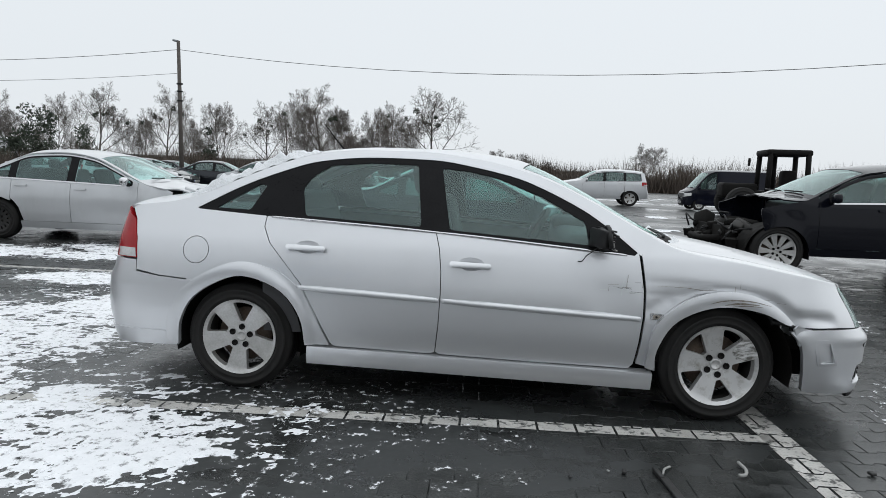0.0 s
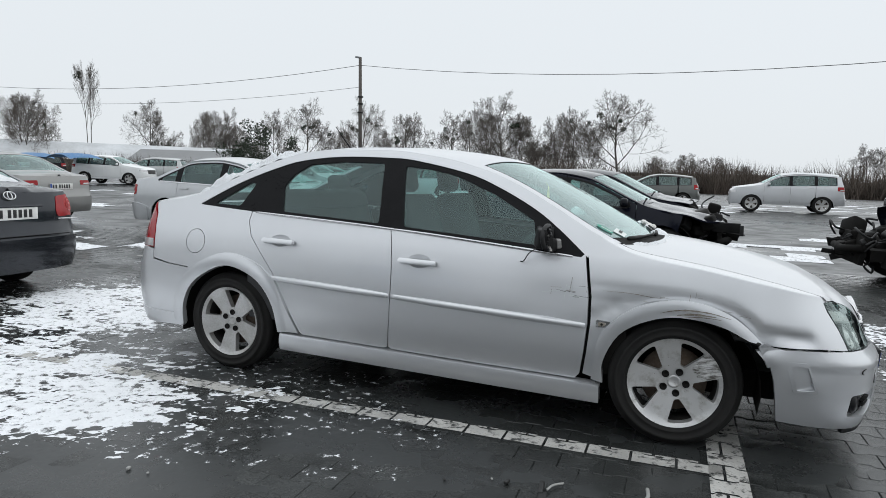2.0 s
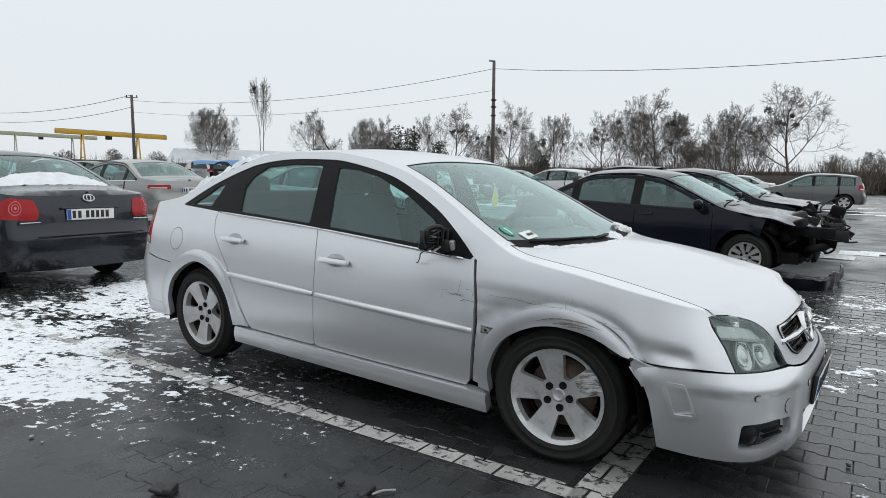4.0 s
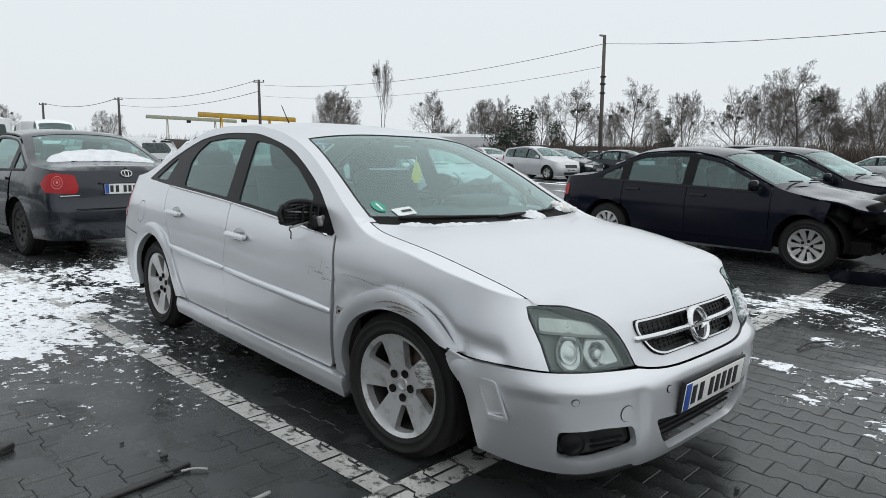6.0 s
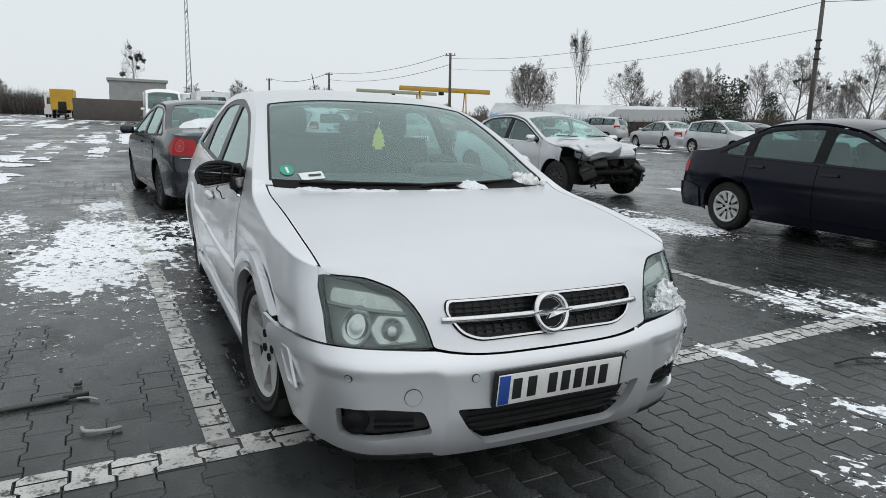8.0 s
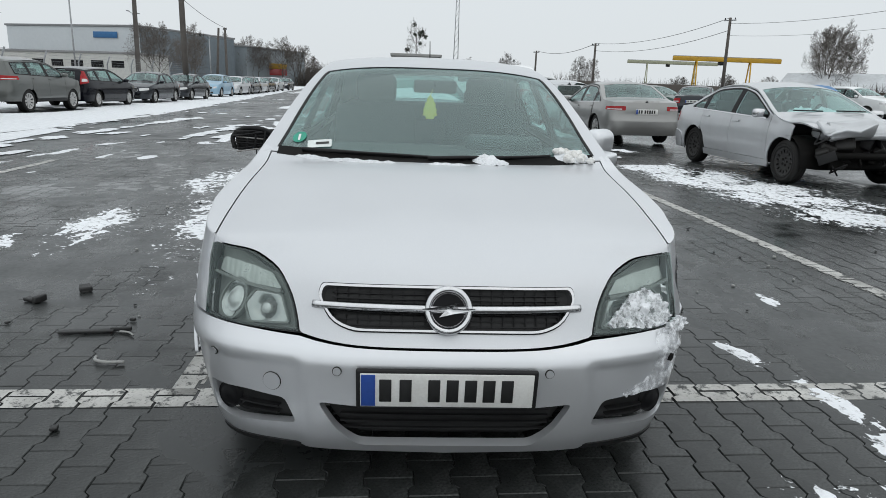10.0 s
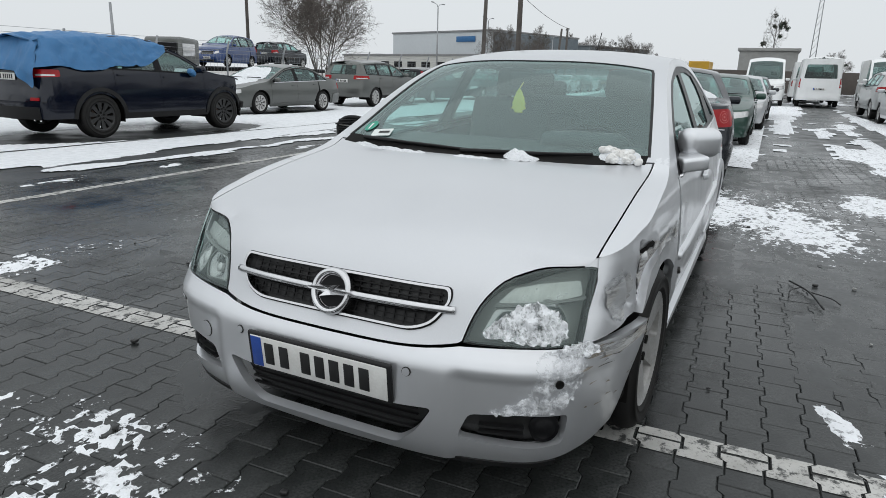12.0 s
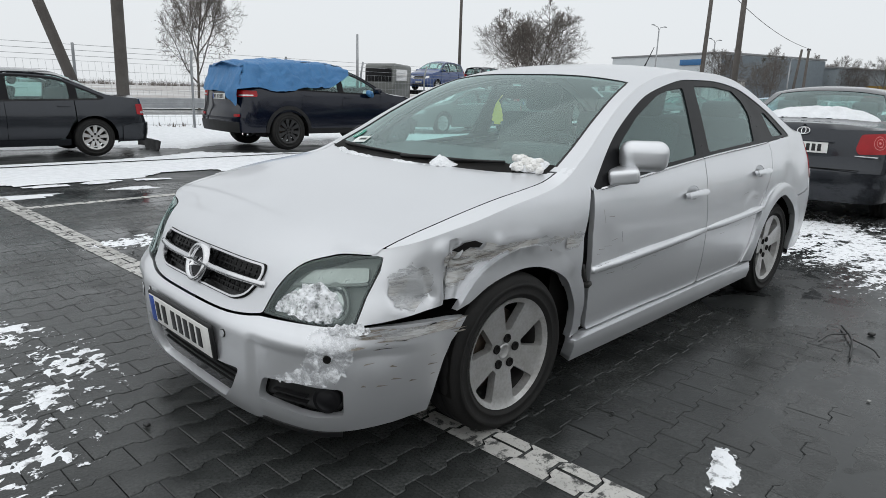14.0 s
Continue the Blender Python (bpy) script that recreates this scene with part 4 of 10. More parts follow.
    if gate:
        rg = rounded([(sh.ry(gate[0]), gate[1]), (sh.ry(-gate[0]), gate[1]), (sh.ry(-gate[0] * 0.9), gate[2]), (sh.ry(gate[0] * 0.9), gate[2])], 0.06, 4)
        hs.append(rg)
    quarter = [p for p in panes if max(q[0] for q in p) > ud]
    for p in quarter:
        if min(q[0] for q in p) > ud:
            hs += [p, [(2 * sh.L - u, z) for u, z in p]]
    part("rear_body", sheet(sh.side, o, hs, cell), material, car)
    for h in tails:
        t = part("taillight", sheet(sh.side, h, (), 0.06, 0.006, 0.03), M_TAIL, car, "red tail lamp")
        c = (sum(p[0] for p in h) / len(h), sum(p[1] for p in h) / len(h))
        if not k.get("round_lamp"):
            part("reverse_lens", sheet(sh.side, [(c[0] + (a - c[0]) * 0.7, c[1] - (tl[3] - tl[2]) * 0.22 + (b - c[1]) * 0.22) for a, b in h], (), 0.06, 0.009, 0.01), M_CLEARLAMP, t)
        else:
            for rr, mm, of in ((0.070, M_TAILRING, 0.009), (0.063, M_TAIL, 0.012), (0.040, M_TAILRING, 0.014), (0.034, M_TAIL, 0.016), (0.014, M_TAILRING, 0.018)):
                part("lamp_ring", sheet(sh.side, [(c[0] + rr * math.cos(a), c[1] + 0.01 + rr * math.sin(a)) for a in np.linspace(0, 2 * math.pi, 20)[:-1]], (), 0.06, of, 0.006), mm, t)
    if gate:
        part("rear_window", sheet(sh.side, rg, (), 0.15, -0.006, 0), k.get("glass_rear", M_DARKGLASS), car).visible_shadow = False
    if k.get("rear_plate", True):
        pz = k.get("plate_z", 0.78)
        part_x = sh.px[-1] + float(sh.dR(pz + 0.05))
        plate_bars(car, pose(part_x - 0.012, 0, pz, 0, 0, -90))
    ub = sh.ux(max(bx - ra - 0.07, sh.px[-1] + 0.25))
    ul = np.linspace(ub, 2 * sh.L - ub, 30)
    zb = sill + 0.34 if sill < 0.3 else sill + 0.30
    ease = lambda u: 0.05 * max(0.0, 1 - min(u - ub, 2 * sh.L - ub - u) / 0.2)
    part("rear_bumper", sheet(sh.side, [(u, zb - ease(u)) for u in ul] + [(u, sill + 0.03) for u in ul[::-1]], (), 0.08, 0.020, 0.03), k.get("bumper_mat", material), car)
    # bonnet, roof with the screens, boot
    xc = k["cowl"]
    rl = lambda u0, u1, n=22: [tuple(sh.rail(u)[0][:2]) for u in np.linspace(u0, u1, n)]
    uc = sh.ux(xc)
    hood = rl(-uc, uc, 40)
    bow = k.get("bow", 0.10)
    hw_c = sh.yr(xc)
    cowl_line = [(xc + bow * (1 - (y / hw_c) ** 2), y) for y in np.linspace(hw_c, -hw_c, 12)][1:-1]
    if wreck:
        hood = [p for p in hood if p[0] < wreck + k.get("hood_len", 0.62)]
        hood_warp = crumple(k.get("hood_crush", 0.22), 2.2, xc - 0.1, sh.px[0], 2.1)
        lift = k.get("hood_lift", 0.16)
        part("bonnet", sheet(sh.top, hood + cowl_line, (), 0.06, 0.0, 0.02, warp=lambda V, N: hood_warp(V, N) + np.stack([V[:, 0] * 0, V[:, 0] * 0, lift * np.clip((V[:, 0] - xc) / 0.9, 0, 1) ** 1.5], 1)), material, car, "buckled bonnet")
    else:
        part("bonnet", sheet(sh.top, hood + cowl_line, (), cell, 0, 0.02), material, car)
    xd0 = k["deck"]                     # where the boot lid begins; the tail end for a tailgate
    u1 = sh.ux(xd0) if xd0 > sh.px[-1] + 0.1 else sh.L
    roof = rl(uc, u1) + ([(xd0 - 0.0, y) for y in np.linspace(sh.yr(xd0), -sh.yr(xd0), 10)][1:-1] if u1 < sh.L else []) + [(x, -y) for x, y in rl(uc, u1)[::-1]] + cowl_line[::-1]
    wx0, wx1 = k["screen"]
    inset = k.get("inset", 0.055)
    wy = lambda x: sh.yr(x) - inset
    ws = [(wx0 + bow * (1 - (y / wy(wx0)) ** 2), y) for y in np.linspace(wy(wx0), -wy(wx0), 10)] + [(x, -wy(x)) for x in np.linspace(wx0, wx1, 6)[1:-1]] + [(wx1 + 0.06 * (1 - (y / wy(wx1)) ** 2), y) for y in np.linspace(-wy(wx1), wy(wx1), 10)] + [(x, wy(x)) for x in np.linspace(wx1, wx0, 6)[1:-1]]
    hs = [ws]
    if k.get("back_screen"):
        b0, b1 = k["back_screen"]
        bs = [(b0 - 0.05 * (1 - (y / wy(b0)) ** 2), y) for y in np.linspace(wy(b0) - 0.05, -wy(b0) + 0.05, 8)] + [(b1 - 0.08 * (1 - (y / wy(b1)) ** 2), y) for y in np.linspace(-wy(b1) + 0.02, wy(b1) - 0.02, 8)]
        hs.append(bs)
    part("roof", sheet(sh.top, roof, hs, cell, 0, 0.02), k.get("roof_mat", material), car)
    part("windscreen", sheet(sh.top, ws, (), 0.15, -0.005, 0), k.get("glass", M_GLASS), car).visible_shadow = False
    if k.get("back_screen"):
        part("rear_window", sheet(sh.top, bs, (), 0.15, -0.005, 0), k.get("glass", M_GLASS), car).visible_shadow = False
    if u1 < sh.L:
        us = np.linspace(u1, 2 * sh.L - u1, 30)
        deck = [tuple(sh.rail(u)[0][:2]) for u in us]
        part("boot_lid", sheet(sh.top, deck, (), cell, 0, 0.02), material, car)
    for s in (-1, 1):
        part("wiper", tube([(wx0 + 0.07, s * 0.35 + 0.25, float(sh.top(np.array([[wx0 + 0.07, 0.5]]))[0][2]) + 0.02), (wx0 + 0.10, s * 0.35 - 0.25, float(sh.top(np.array([[wx0 + 0.1, 0.1]]))[0][2]) + 0.02)], 0.01, 6), M_TRIM, car)
    # floor, arches, cabin
    fl = [(sh.px[0] - 0.35, 0.55), (fx + 0.1, 0.62), (0, 0.76), (bx, 0.62), (sh.px[-1] + 0.3, 0.6)]
    loop = fl + [(x, -y) for x, y in fl[::-1]]
    zf = k.get("floor", 0.24)
    part("underbody", ([(x, y, zf) for x, y in loop] + [(x, y, zf + 0.14) for x, y in loop], [tuple(range(len(loop)))[::-1], tuple(range(len(loop), 2 * len(loop)))] + [(i, (i + 1) % len(loop), (i + 1) % len(loop) + len(loop), i + len(loop)) for i in range(len(loop))], False), M_INNER, car)
    for ax in (fx, bx):
        for s in (1, -1):
            pts = [(ax + (ra + 0.02) * math.cos(a), 0, 0.31 + (ra + 0.02) * math.sin(a)) for a in np.linspace(-0.1, math.pi + 0.1, 14)]
            vs = [(x, s * (k["hw"] - 0.04), z) for x, _, z in pts] + [(x, s * 0.45, z) for x, _, z in pts]
            part("arch_liner", (vs, [(i, i + 1, i + 15, i + 14) for i in range(13)] + [tuple(range(14, 28))]), M_INNER, car)
    seat_x = k.get("seat_x", xb + 0.12)
    for x, ys, w in ((seat_x + 0.1, (0.37, -0.37), 0.5), (seat_x - 0.72, (0.0,), 1.25)):
        for y in ys:
            b, bk, hd = seat_mesh(w)
            mm = pose(x, y, zf + 0.22 + k.get("seat_up", 0.0))
            st = part("seat", moved(b, mm), M_SEAT, car)
            part("seat_back", moved(bk, mm), M_SEAT, st)
            if w < 1:
                part("headrest", moved(hd, mm), M_SEAT, st)
            else:
                for yy in (-0.4, 0.4):
                    part("headrest", moved(hd, mm @ pose(0, yy, -0.06)), M_SEAT, st)
    part("dashboard", moved(box(0.45, 1.35, 0.22, 0.08, (0, 0, 0), 3), pose(xc - 0.22, 0, float(belt(xc - 0.2)) - 0.24)), M_DASH, car)
    part("steering_wheel", moved(merge(tube([(0.19 * math.cos(a), 0.19 * math.sin(a), 0) for a in np.linspace(0, 2 * math.pi, 25)], 0.016, 6, False), box(0.34, 0.08, 0.03, 0.01), box(0.1, 0.12, 0.05, 0.02)), pose(xc - 0.55, 0.37, float(belt(xc - 0.5)) - 0.06, 0, -65, 0)), M_TRIM, car)
    # wheels
    wk = dict(R=R, r=k.get("rim_r", 0.205), w=k.get("tyre_w", 0.2), n=k.get("spokes", 5), kind=k.get("rim", "wide"), material=k.get("wheel_mat", M_ALLOY), detail=k.get("near", False))
    ty = k.get("track", k["hw"] - 0.135)
    for x in (fx, bx):
        for y in (ty, -ty):
            add_wheel(car, x, y, turn=k.get("steer", 0) if x == fx else 0, spin=(x * 77 + y * 31) % 60, **wk)
    return car

# ---------- the silver car in the middle ----------
hero = thing("silver_hatchback", "silver five-door hatchback with crushed front wings and scraped bumper", "car")
HS = Shape(
    [(2.262, 0), (2.254, 0.32), (2.212, 0.56), (2.135, 0.73), (1.99, 0.835), (1.75, 0.882), (1.35, 0.895), (0, 0.90), (-1.35, 0.895), (-1.75, 0.882), (-2.02, 0.848), (-2.19, 0.735), (-2.275, 0.46), (-2.31, 0)],
    [(0.12, 0.055), (0.22, 0.012), (0.32, 0.002), (0.44, 0.0), (0.466, 0.002), (0.488, 0.014), (0.53, 0.050), (0.62, 0.092), (0.67, 0.118), (0.71, 0.150), (0.745, 0.205), (0.79, 0.28), (1.5, 0.4)],
    [(0.12, 0.08), (0.28, 0.035), (0.45, 0.006), (0.60, 0.0), (0.74, 0.012), (0.86, 0.035), (0.93, 0.062), (1.05, 0.112), (1.25, 0.20), (1.45, 0.30)],
    [(0.12, 0.12), (0.3, 0.03), (0.45, 0.0), (0.62, 0.01), (0.70, 0.06), (0.9, 0.10), (1.05, 0.14), (1.5, 0.3)],
    [(2.29, 0.745), (2.15, 0.75), (2.05, 0.763), (1.95, 0.776), (1.75, 0.812), (1.44, 0.868), (1.124, 0.918), (0.918, 1.005), (0.661, 1.145), (0.466, 1.240), (0.27, 1.312), (0, 1.374), (-0.35, 1.41), (-0.65, 1.41), (-0.9, 1.388), (-1.05, 1.352), (-1.34, 1.24), (-1.6, 1.125), (-1.8, 1.072), (-2.05, 1.045), (-2.31, 1.03)],
    [(2.06, 0.745), (2.0, 0.776), (1.9, 0.812), (1.7, 0.862), (1.45, 0.910), (1.22, 0.942), (1.13, 0.952), (1.0, 1.020), (0.9, 1.075), (0.6, 1.236), (0.36, 1.350), (0.24, 1.392), (0.0, 1.428), (-0.3, 1.448), (-0.6, 1.448), (-0.9, 1.428), (-1.15, 1.385), (-1.5, 1.262), (-1.85, 1.132), (-1.95, 1.106), (-2.1, 1.085), (-2.2, 1.05)], 2.5,
    [(0.1, 0.0), (0.48, 0.0), (0.56, 0.012), (0.66, 0.040), (0.78, 0.068), (1.5, 0.07)])
UG = np.linspace(0, HS.L, 3000)


def hx(x, z):
    """Place along the skin where it passes x at height z, on its side."""
    return float(np.interp(-x, -HS.side(np.stack([UG, np.full(len(UG), z)], 1))[:, 0], UG))


def hy(y, z):
    """Place along the skin on the front where it passes y at height z."""
    P = HS.side(np.stack([UG[:1400], np.full(1400, z)], 1))
    i = int(np.argmax(P[:, 1]))
    return float(np.interp(abs(y), P[:i + 1, 1], UG[:i + 1])) * (1 if y >= 0 else -1)


def sx(pts, s=1):
    """Side-view points (x, z) as places on the skin; s = -1 for the right side."""
    return [(s * hx(x, z), z) for x, z in pts]


def ridge(line, half, depth, power=2.4, n=9, base=0.003):
    """A smooth rib along places (u, z) of the skin: half its height, its depth, tapered at both ends."""
    m = len(line)
    J = np.linspace(-1, 1, n)
    taper = [min(1.0, 0.35 + 3.2 * min(i, m - 1 - i) / m) for i in range(m)]
    UZ = np.array([(u, z + half * j * (0.6 + 0.4 * k)) for (u, z), k in zip(line, taper) for j in J])
    P, A, B = HS.side(UZ), HS.side(UZ + (0.004, 0)), HS.side(UZ + (0, 0.004))
    N = np.cross(A - P, B - P)
    N /= np.linalg.norm(N, axis=1)[:, None]
    N *= np.sign(np.sum(N * (P - (0.0, 0.0, 0.55)), 1))[:, None]
    lift = np.array([(-0.012 if abs(j) > 0.999 else base + depth * k * (1 - abs(j) ** power)) for k in taper for j in J])
    V = P + N * lift[:, None]
    F = [(i * n + j, (i + 1) * n + j, (i + 1) * n + j + 1, i * n + j + 1) for i in range(m - 1) for j in range(n - 1)]
    F += [tuple(range(n)), tuple((m - 1) * n + j for j in range(n))[::-1]]
    a, b, c = V[F[4][0]], V[F[4][1]], V[F[4][2]]
    if np.cross(b - a, c - a) @ N[4] < 0:
        F = [f[::-1] for f in F]
    return [tuple(v) for v in V], F


HC = 0.032
AZ = [(0.885, 0.905), (0.899, 0.816), (0.916, 0.70), (0.918, 0.565), (0.905, 0.42), (0.888, 0.30)]         # front edge of the front door
BZ = [(-0.213, 0.962), (-0.188, 0.873), (-0.174, 0.75), (-0.172, 0.629), (-0.180, 0.45), (-0.195, 0.30)]
CZ = [(-1.188, 1.012), (-1.194, 0.955), (-1.150, 0.866), (-1.06, 0.765), (-0.964, 0.653), (-0.87, 0.47), (-0.790, 0.31)]
DLO = curve([(0.895, 0.885), (0.738, 1.012), (0.587, 1.114), (0.37, 1.220), (0.178, 1.288), (-0.148, 1.352), (-0.35, 1.366), (-0.648, 1.366), (-0.884, 1.342), (-1.05, 1.302), (-1.342, 1.188), (-1.61, 1.046)], 4)
BELT = smoothf([(0.90, 0.882), (0.753, 0.893), (-0.211, 0.964), (-1.188, 1.014), (-1.61, 1.040)])
OPEN_F = curve([(1.0, 0.27), (0.998, 0.383), (1.07, 0.528), (1.20, 0.610), (1.344, 0.640), (1.52, 0.618), (1.64, 0.565)], 4)
OPEN_R = curve([(-0.935, 0.30), (-0.958, 0.457), (-1.063, 0.599), (-1.249, 0.671), (-1.401, 0.655), (-1.585, 0.545), (-1.672, 0.40), (-1.695, 0.256)], 4)


def dent(points, rough=0.0, seed=0.0, scale=9.0, region=None):
    """Dents pressed into a panel: (x, y, z, radius, depth); rough: crumpling inside region (x0, x1)."""
    def w(V, N):
        out = np.zeros_like(V)
        for x, y, z, r, d in points:
            q = np.exp(-np.sum((V - (x, y, z)) ** 2, 1) / (r * r))
            out -= N * (d * q)[:, None]
        if rough:
            for i, v in enumerate(V):
                f = 1.0
                if region:
                    f = max(0.0, min(1.0, (v[0] - region[0]) / 0.25)) * max(0.0, min(1.0, (region[1] - v[0]) / 0.2))
                if f > 0:
                    a = noise.noise(Vector(v) * scale + Vector((seed, 0, 0)))
                    b = noise.noise(Vector(v) * scale * 2.3 + Vector((0, seed, 0)))
                    out[i] += N[i] * rough * f * (a + 0.5 * abs(b) - 0.35)
        return out
    return w


def creased(zc, depth, lines, fine=0.0, seed=0.0, fold=0.045):
    """Sheet metal pushed in below a crease zc(x) by depth(x), with straight folds (x0, z0, x1, z1, width, height)."""
    zf_, df_ = smoothf(zc), smoothf(depth)

    def w(V, N):
        t = np.clip((zf_(V[:, 0]) - V[:, 2]) / fold, 0, 1)
        out = -df_(V[:, 0]) * t * t * (3 - 2 * t)
        for x0, z0, x1, z1, wd, h in lines:
            d = np.array((x1 - x0, z1 - z0))
            q = V[:, [0, 2]] - (x0, z0)
            k = np.clip(q @ d / (d @ d), 0, 1)
            r = np.hypot(q[:, 0] - k * d[0], q[:, 1] - k * d[1])
            out = out + 1.35 * h * np.clip(1 - r / (0.85 * wd), 0, 1) ** 1.2
        if fine:
            f = np.array([abs(noise.noise(Vector((v[0] * 9, v[1] * 9, v[2] * 14 + seed)))) + 0.4 * noise.noise(Vector((v[0] * 17, seed, v[2] * 26))) for v in V])
            out = out + fine * f * np.clip(df_(V[:, 0]) / 0.03, 0, 1) * t
        return N * out[:, None]
    return w


LEFT_WING = creased([(0.90, 0.84), (0.98, 0.80), (1.1, 0.770), (1.3, 0.772), (1.5, 0.780), (1.7, 0.786), (1.85, 0.772), (1.98, 0.745)],
                    [(0.90, 0.004), (1.0, 0.008), (1.12, 0.014), (1.3, 0.026), (1.5, 0.036), (1.62, 0.038), (1.70, 0.030), (1.80, 0.016), (2.0, 0.006)],
                    [(1.70, 0.765, 1.735, 0.56, 0.030, -0.020), (1.74, 0.74, 1.77, 0.60, 0.07, 0.008), (1.66, 0.70, 1.50, 0.742, 0.05, 0.005), (1.50, 0.742, 1.30, 0.735, 0.05, 0.004), (1.90, 0.63, 1.82, 0.61, 0.07, -0.012),
                     (1.83, 0.70, 1.80, 0.62, 0.022, -0.010), (1.06, 0.55, 1.00, 0.36, 0.06, -0.012)], 0.0025, 3.0, 0.12)
RIGHT_WING = creased([(0.90, 0.815), (1.05, 0.800), (1.17, 0.790), (1.38, 0.772), (1.57, 0.738), (1.65, 0.700), (1.71, 0.65), (1.76, 0.60), (2.0, 0.56)],
                     [(0.90, 0.006), (1.05, 0.014), (1.17, 0.020), (1.4, 0.026), (1.58, 0.030), (1.68, 0.026), (1.76, 0.016), (1.88, 0.005)],
                     [(0.93, 0.722, 1.26, 0.722, 0.022, 0.004), (1.04, 0.66, 0.94, 0.60, 0.06, -0.006), (1.72, 0.60, 1.88, 0.585, 0.05, -0.014)], 0.001, 5.0, 0.11)
HEAD = {}
for s, tag in ((-1, "right"), (1, "left")):
    fl = lambda pts: sx(pts, s)
    # wing
    rail_pts = [(x, float(HS.zr(x))) for x in np.linspace(0.99, 1.80, 16)]
    outer = [(s * 0.972, float(HS.ztop(0.972))), (s * 0.945, 0.711), (s * 0.915, 0.67), (s * 0.887, 0.63), (s * 0.862, 0.58), (s * 0.846, 0.546)]
    gap_w = 0.011 if s < 0 else 0.024
    open_gap = smoothf([(0.28, 0.02), (0.4, 0.050), (0.6, 0.066), (0.75, 0.052), (0.86, 0.022), (0.95, 0.007)])
    wing_lp = [(x + (gap_w if s < 0 else float(open_gap(z))), z) for x, z in AZ[::-1]] + [(0.90, 0.93), (0.94, 0.985)]
    top_u = [(s * u, float(HS.ztop(u))) for u in np.linspace(HS.ux(0.96), 0.985, 72)]
    lp = fl(wing_lp[:-1]) + top_u + [(u * 1.006, z) for u, z in outer] + fl([(1.93, 0.552), (1.80, 0.548), (1.70, 0.548)] if s < 0 else [(1.93, 0.560), (1.80, 0.572), (1.70, 0.588)]) + fl(OPEN_F[::-1])
    if s < 0:
        wp = RIGHT_WING
    else:
        wp = LEFT_WING
    # the pressing turns over on top, up to the bonnet's edge
    hood_y = smoothf([(0.95, 0.765), (1.2, 0.765), (1.6, 0.768), (1.93, 0.764)])
    rails = [tuple(HS.rail(abs(u))[0][:2] * np.array([1, s])) for u, _ in top_u]
    inner = [(x, s * (float(hood_y(x)) + 0.003)) for x in np.linspace(1.92, 1.0, 14)]
    rails = [p for p in rails if abs(p[1]) > float(hood_y(p[0])) + 0.006]
    flank = sheet(HS.side, lp, (), 0.022 if s < 0 else 0.015, 0, 0, warp=wp, extra=[(u, z - d) for d in (0.007, 0.016, 0.028) for u, z in top_u])
    over = sheet(HS.top, rails + inner, (), 0.03, 0, 0, extra=[(x, y - s * d) for d in (0.008, 0.018) for x, y in rails])
    wing = part("front_wing", rimmed(weld(merge(flank, over), 0.0035, None if s < 0 else 34), 0.02), M_SILVER, hero, "dented silver wing with a scuffed arch" if s < 0 else "crushed and scraped silver wing")
    zt_ = lambda u: float(HS.ztop(u))
    part("wing_tip", sheet(HS.side, [(s * 0.925, 0.750), (s * 0.950, 0.750), (s * 0.976, 0.742), (s * 0.978, zt_(0.978) - 0.001), (s * 0.955, zt_(0.955) - 0.001), (s * 0.925, zt_(0.925) - 0.001)], (), 0.012, -0.005, 0), M_SILVER, wing)
    # arch flare
    ext = lambda pts, cx, cz, kx: [(cx + (x - cx) * kx, cz + (z - cz) * kx) for x, z in pts]
    of = OPEN_F
    fo = curve([(0.945, 0.29), (0.962, 0.45), (0.998, 0.548), (1.1, 0.643), (1.194, 0.692), (1.307, 0.719), (1.429, 0.715), (1.543, 0.679), (1.625, 0.626), (1.703, 0.550)], 3)
    flare = fl(of + fo[::-1])
    if s < 0:
        fw = lambda V, N: -N * (0.010 * np.clip((V[:, 0] - 1.55) / 0.2, 0, 1))[:, None] + N * (0.010 * np.clip(1 - ((np.hypot(V[:, 0] - 1.335, V[:, 2] - 0.31) - 0.39) / 0.05) ** 2, 0, 1))[:, None]
    else:
        fw = lambda V, N: LEFT_WING(V, N) * 0.55 + N * np.array([0.005 * noise.noise(Vector(v) * 7) + 0.010 * max(0.0, v[2] - 0.66) / 0.05 * abs(noise.noise(Vector(v) * 20)) for v in V])[:, None]
    part("arch_flare", weld(sheet(HS.side, flare, (), 0.016, 0.010, 0.03, warp=fw), 0.0001, 20), M_SILVER, wing, "scuffed plastic arch flare" if s < 0 else "torn plastic arch flare")
    if s < 0:
        lens = part("side_indicator", sheet(HS.side, rounded(fl([(0.957, 0.588), (1.026, 0.582), (1.006, 0.553), (0.957, 0.551)]), 0.005, 2), (), 0.02, 0.009, 0.008, warp=wp), M_REFLECT, wing, "clear side indicator in a silver frame")
        part("indicator_lens", sheet(HS.side, rounded(fl([(0.968, 0.579), (1.008, 0.575), (0.998, 0.560), (0.968, 0.558)]), 0.004, 2), (), 0.02, 0.0115, 0.003, warp=wp), M_SCUFF, lens)
        part("bulb", sheet(HS.side, [(s * HS.ux(0.985) + 0.006 * math.cos(a), 0.568 + 0.006 * math.sin(a)) for a in np.linspace(0, 6.283, 11)[:-1]], (), 0.02, 0.0135, 0.003, warp=wp), M_INNER, lens)
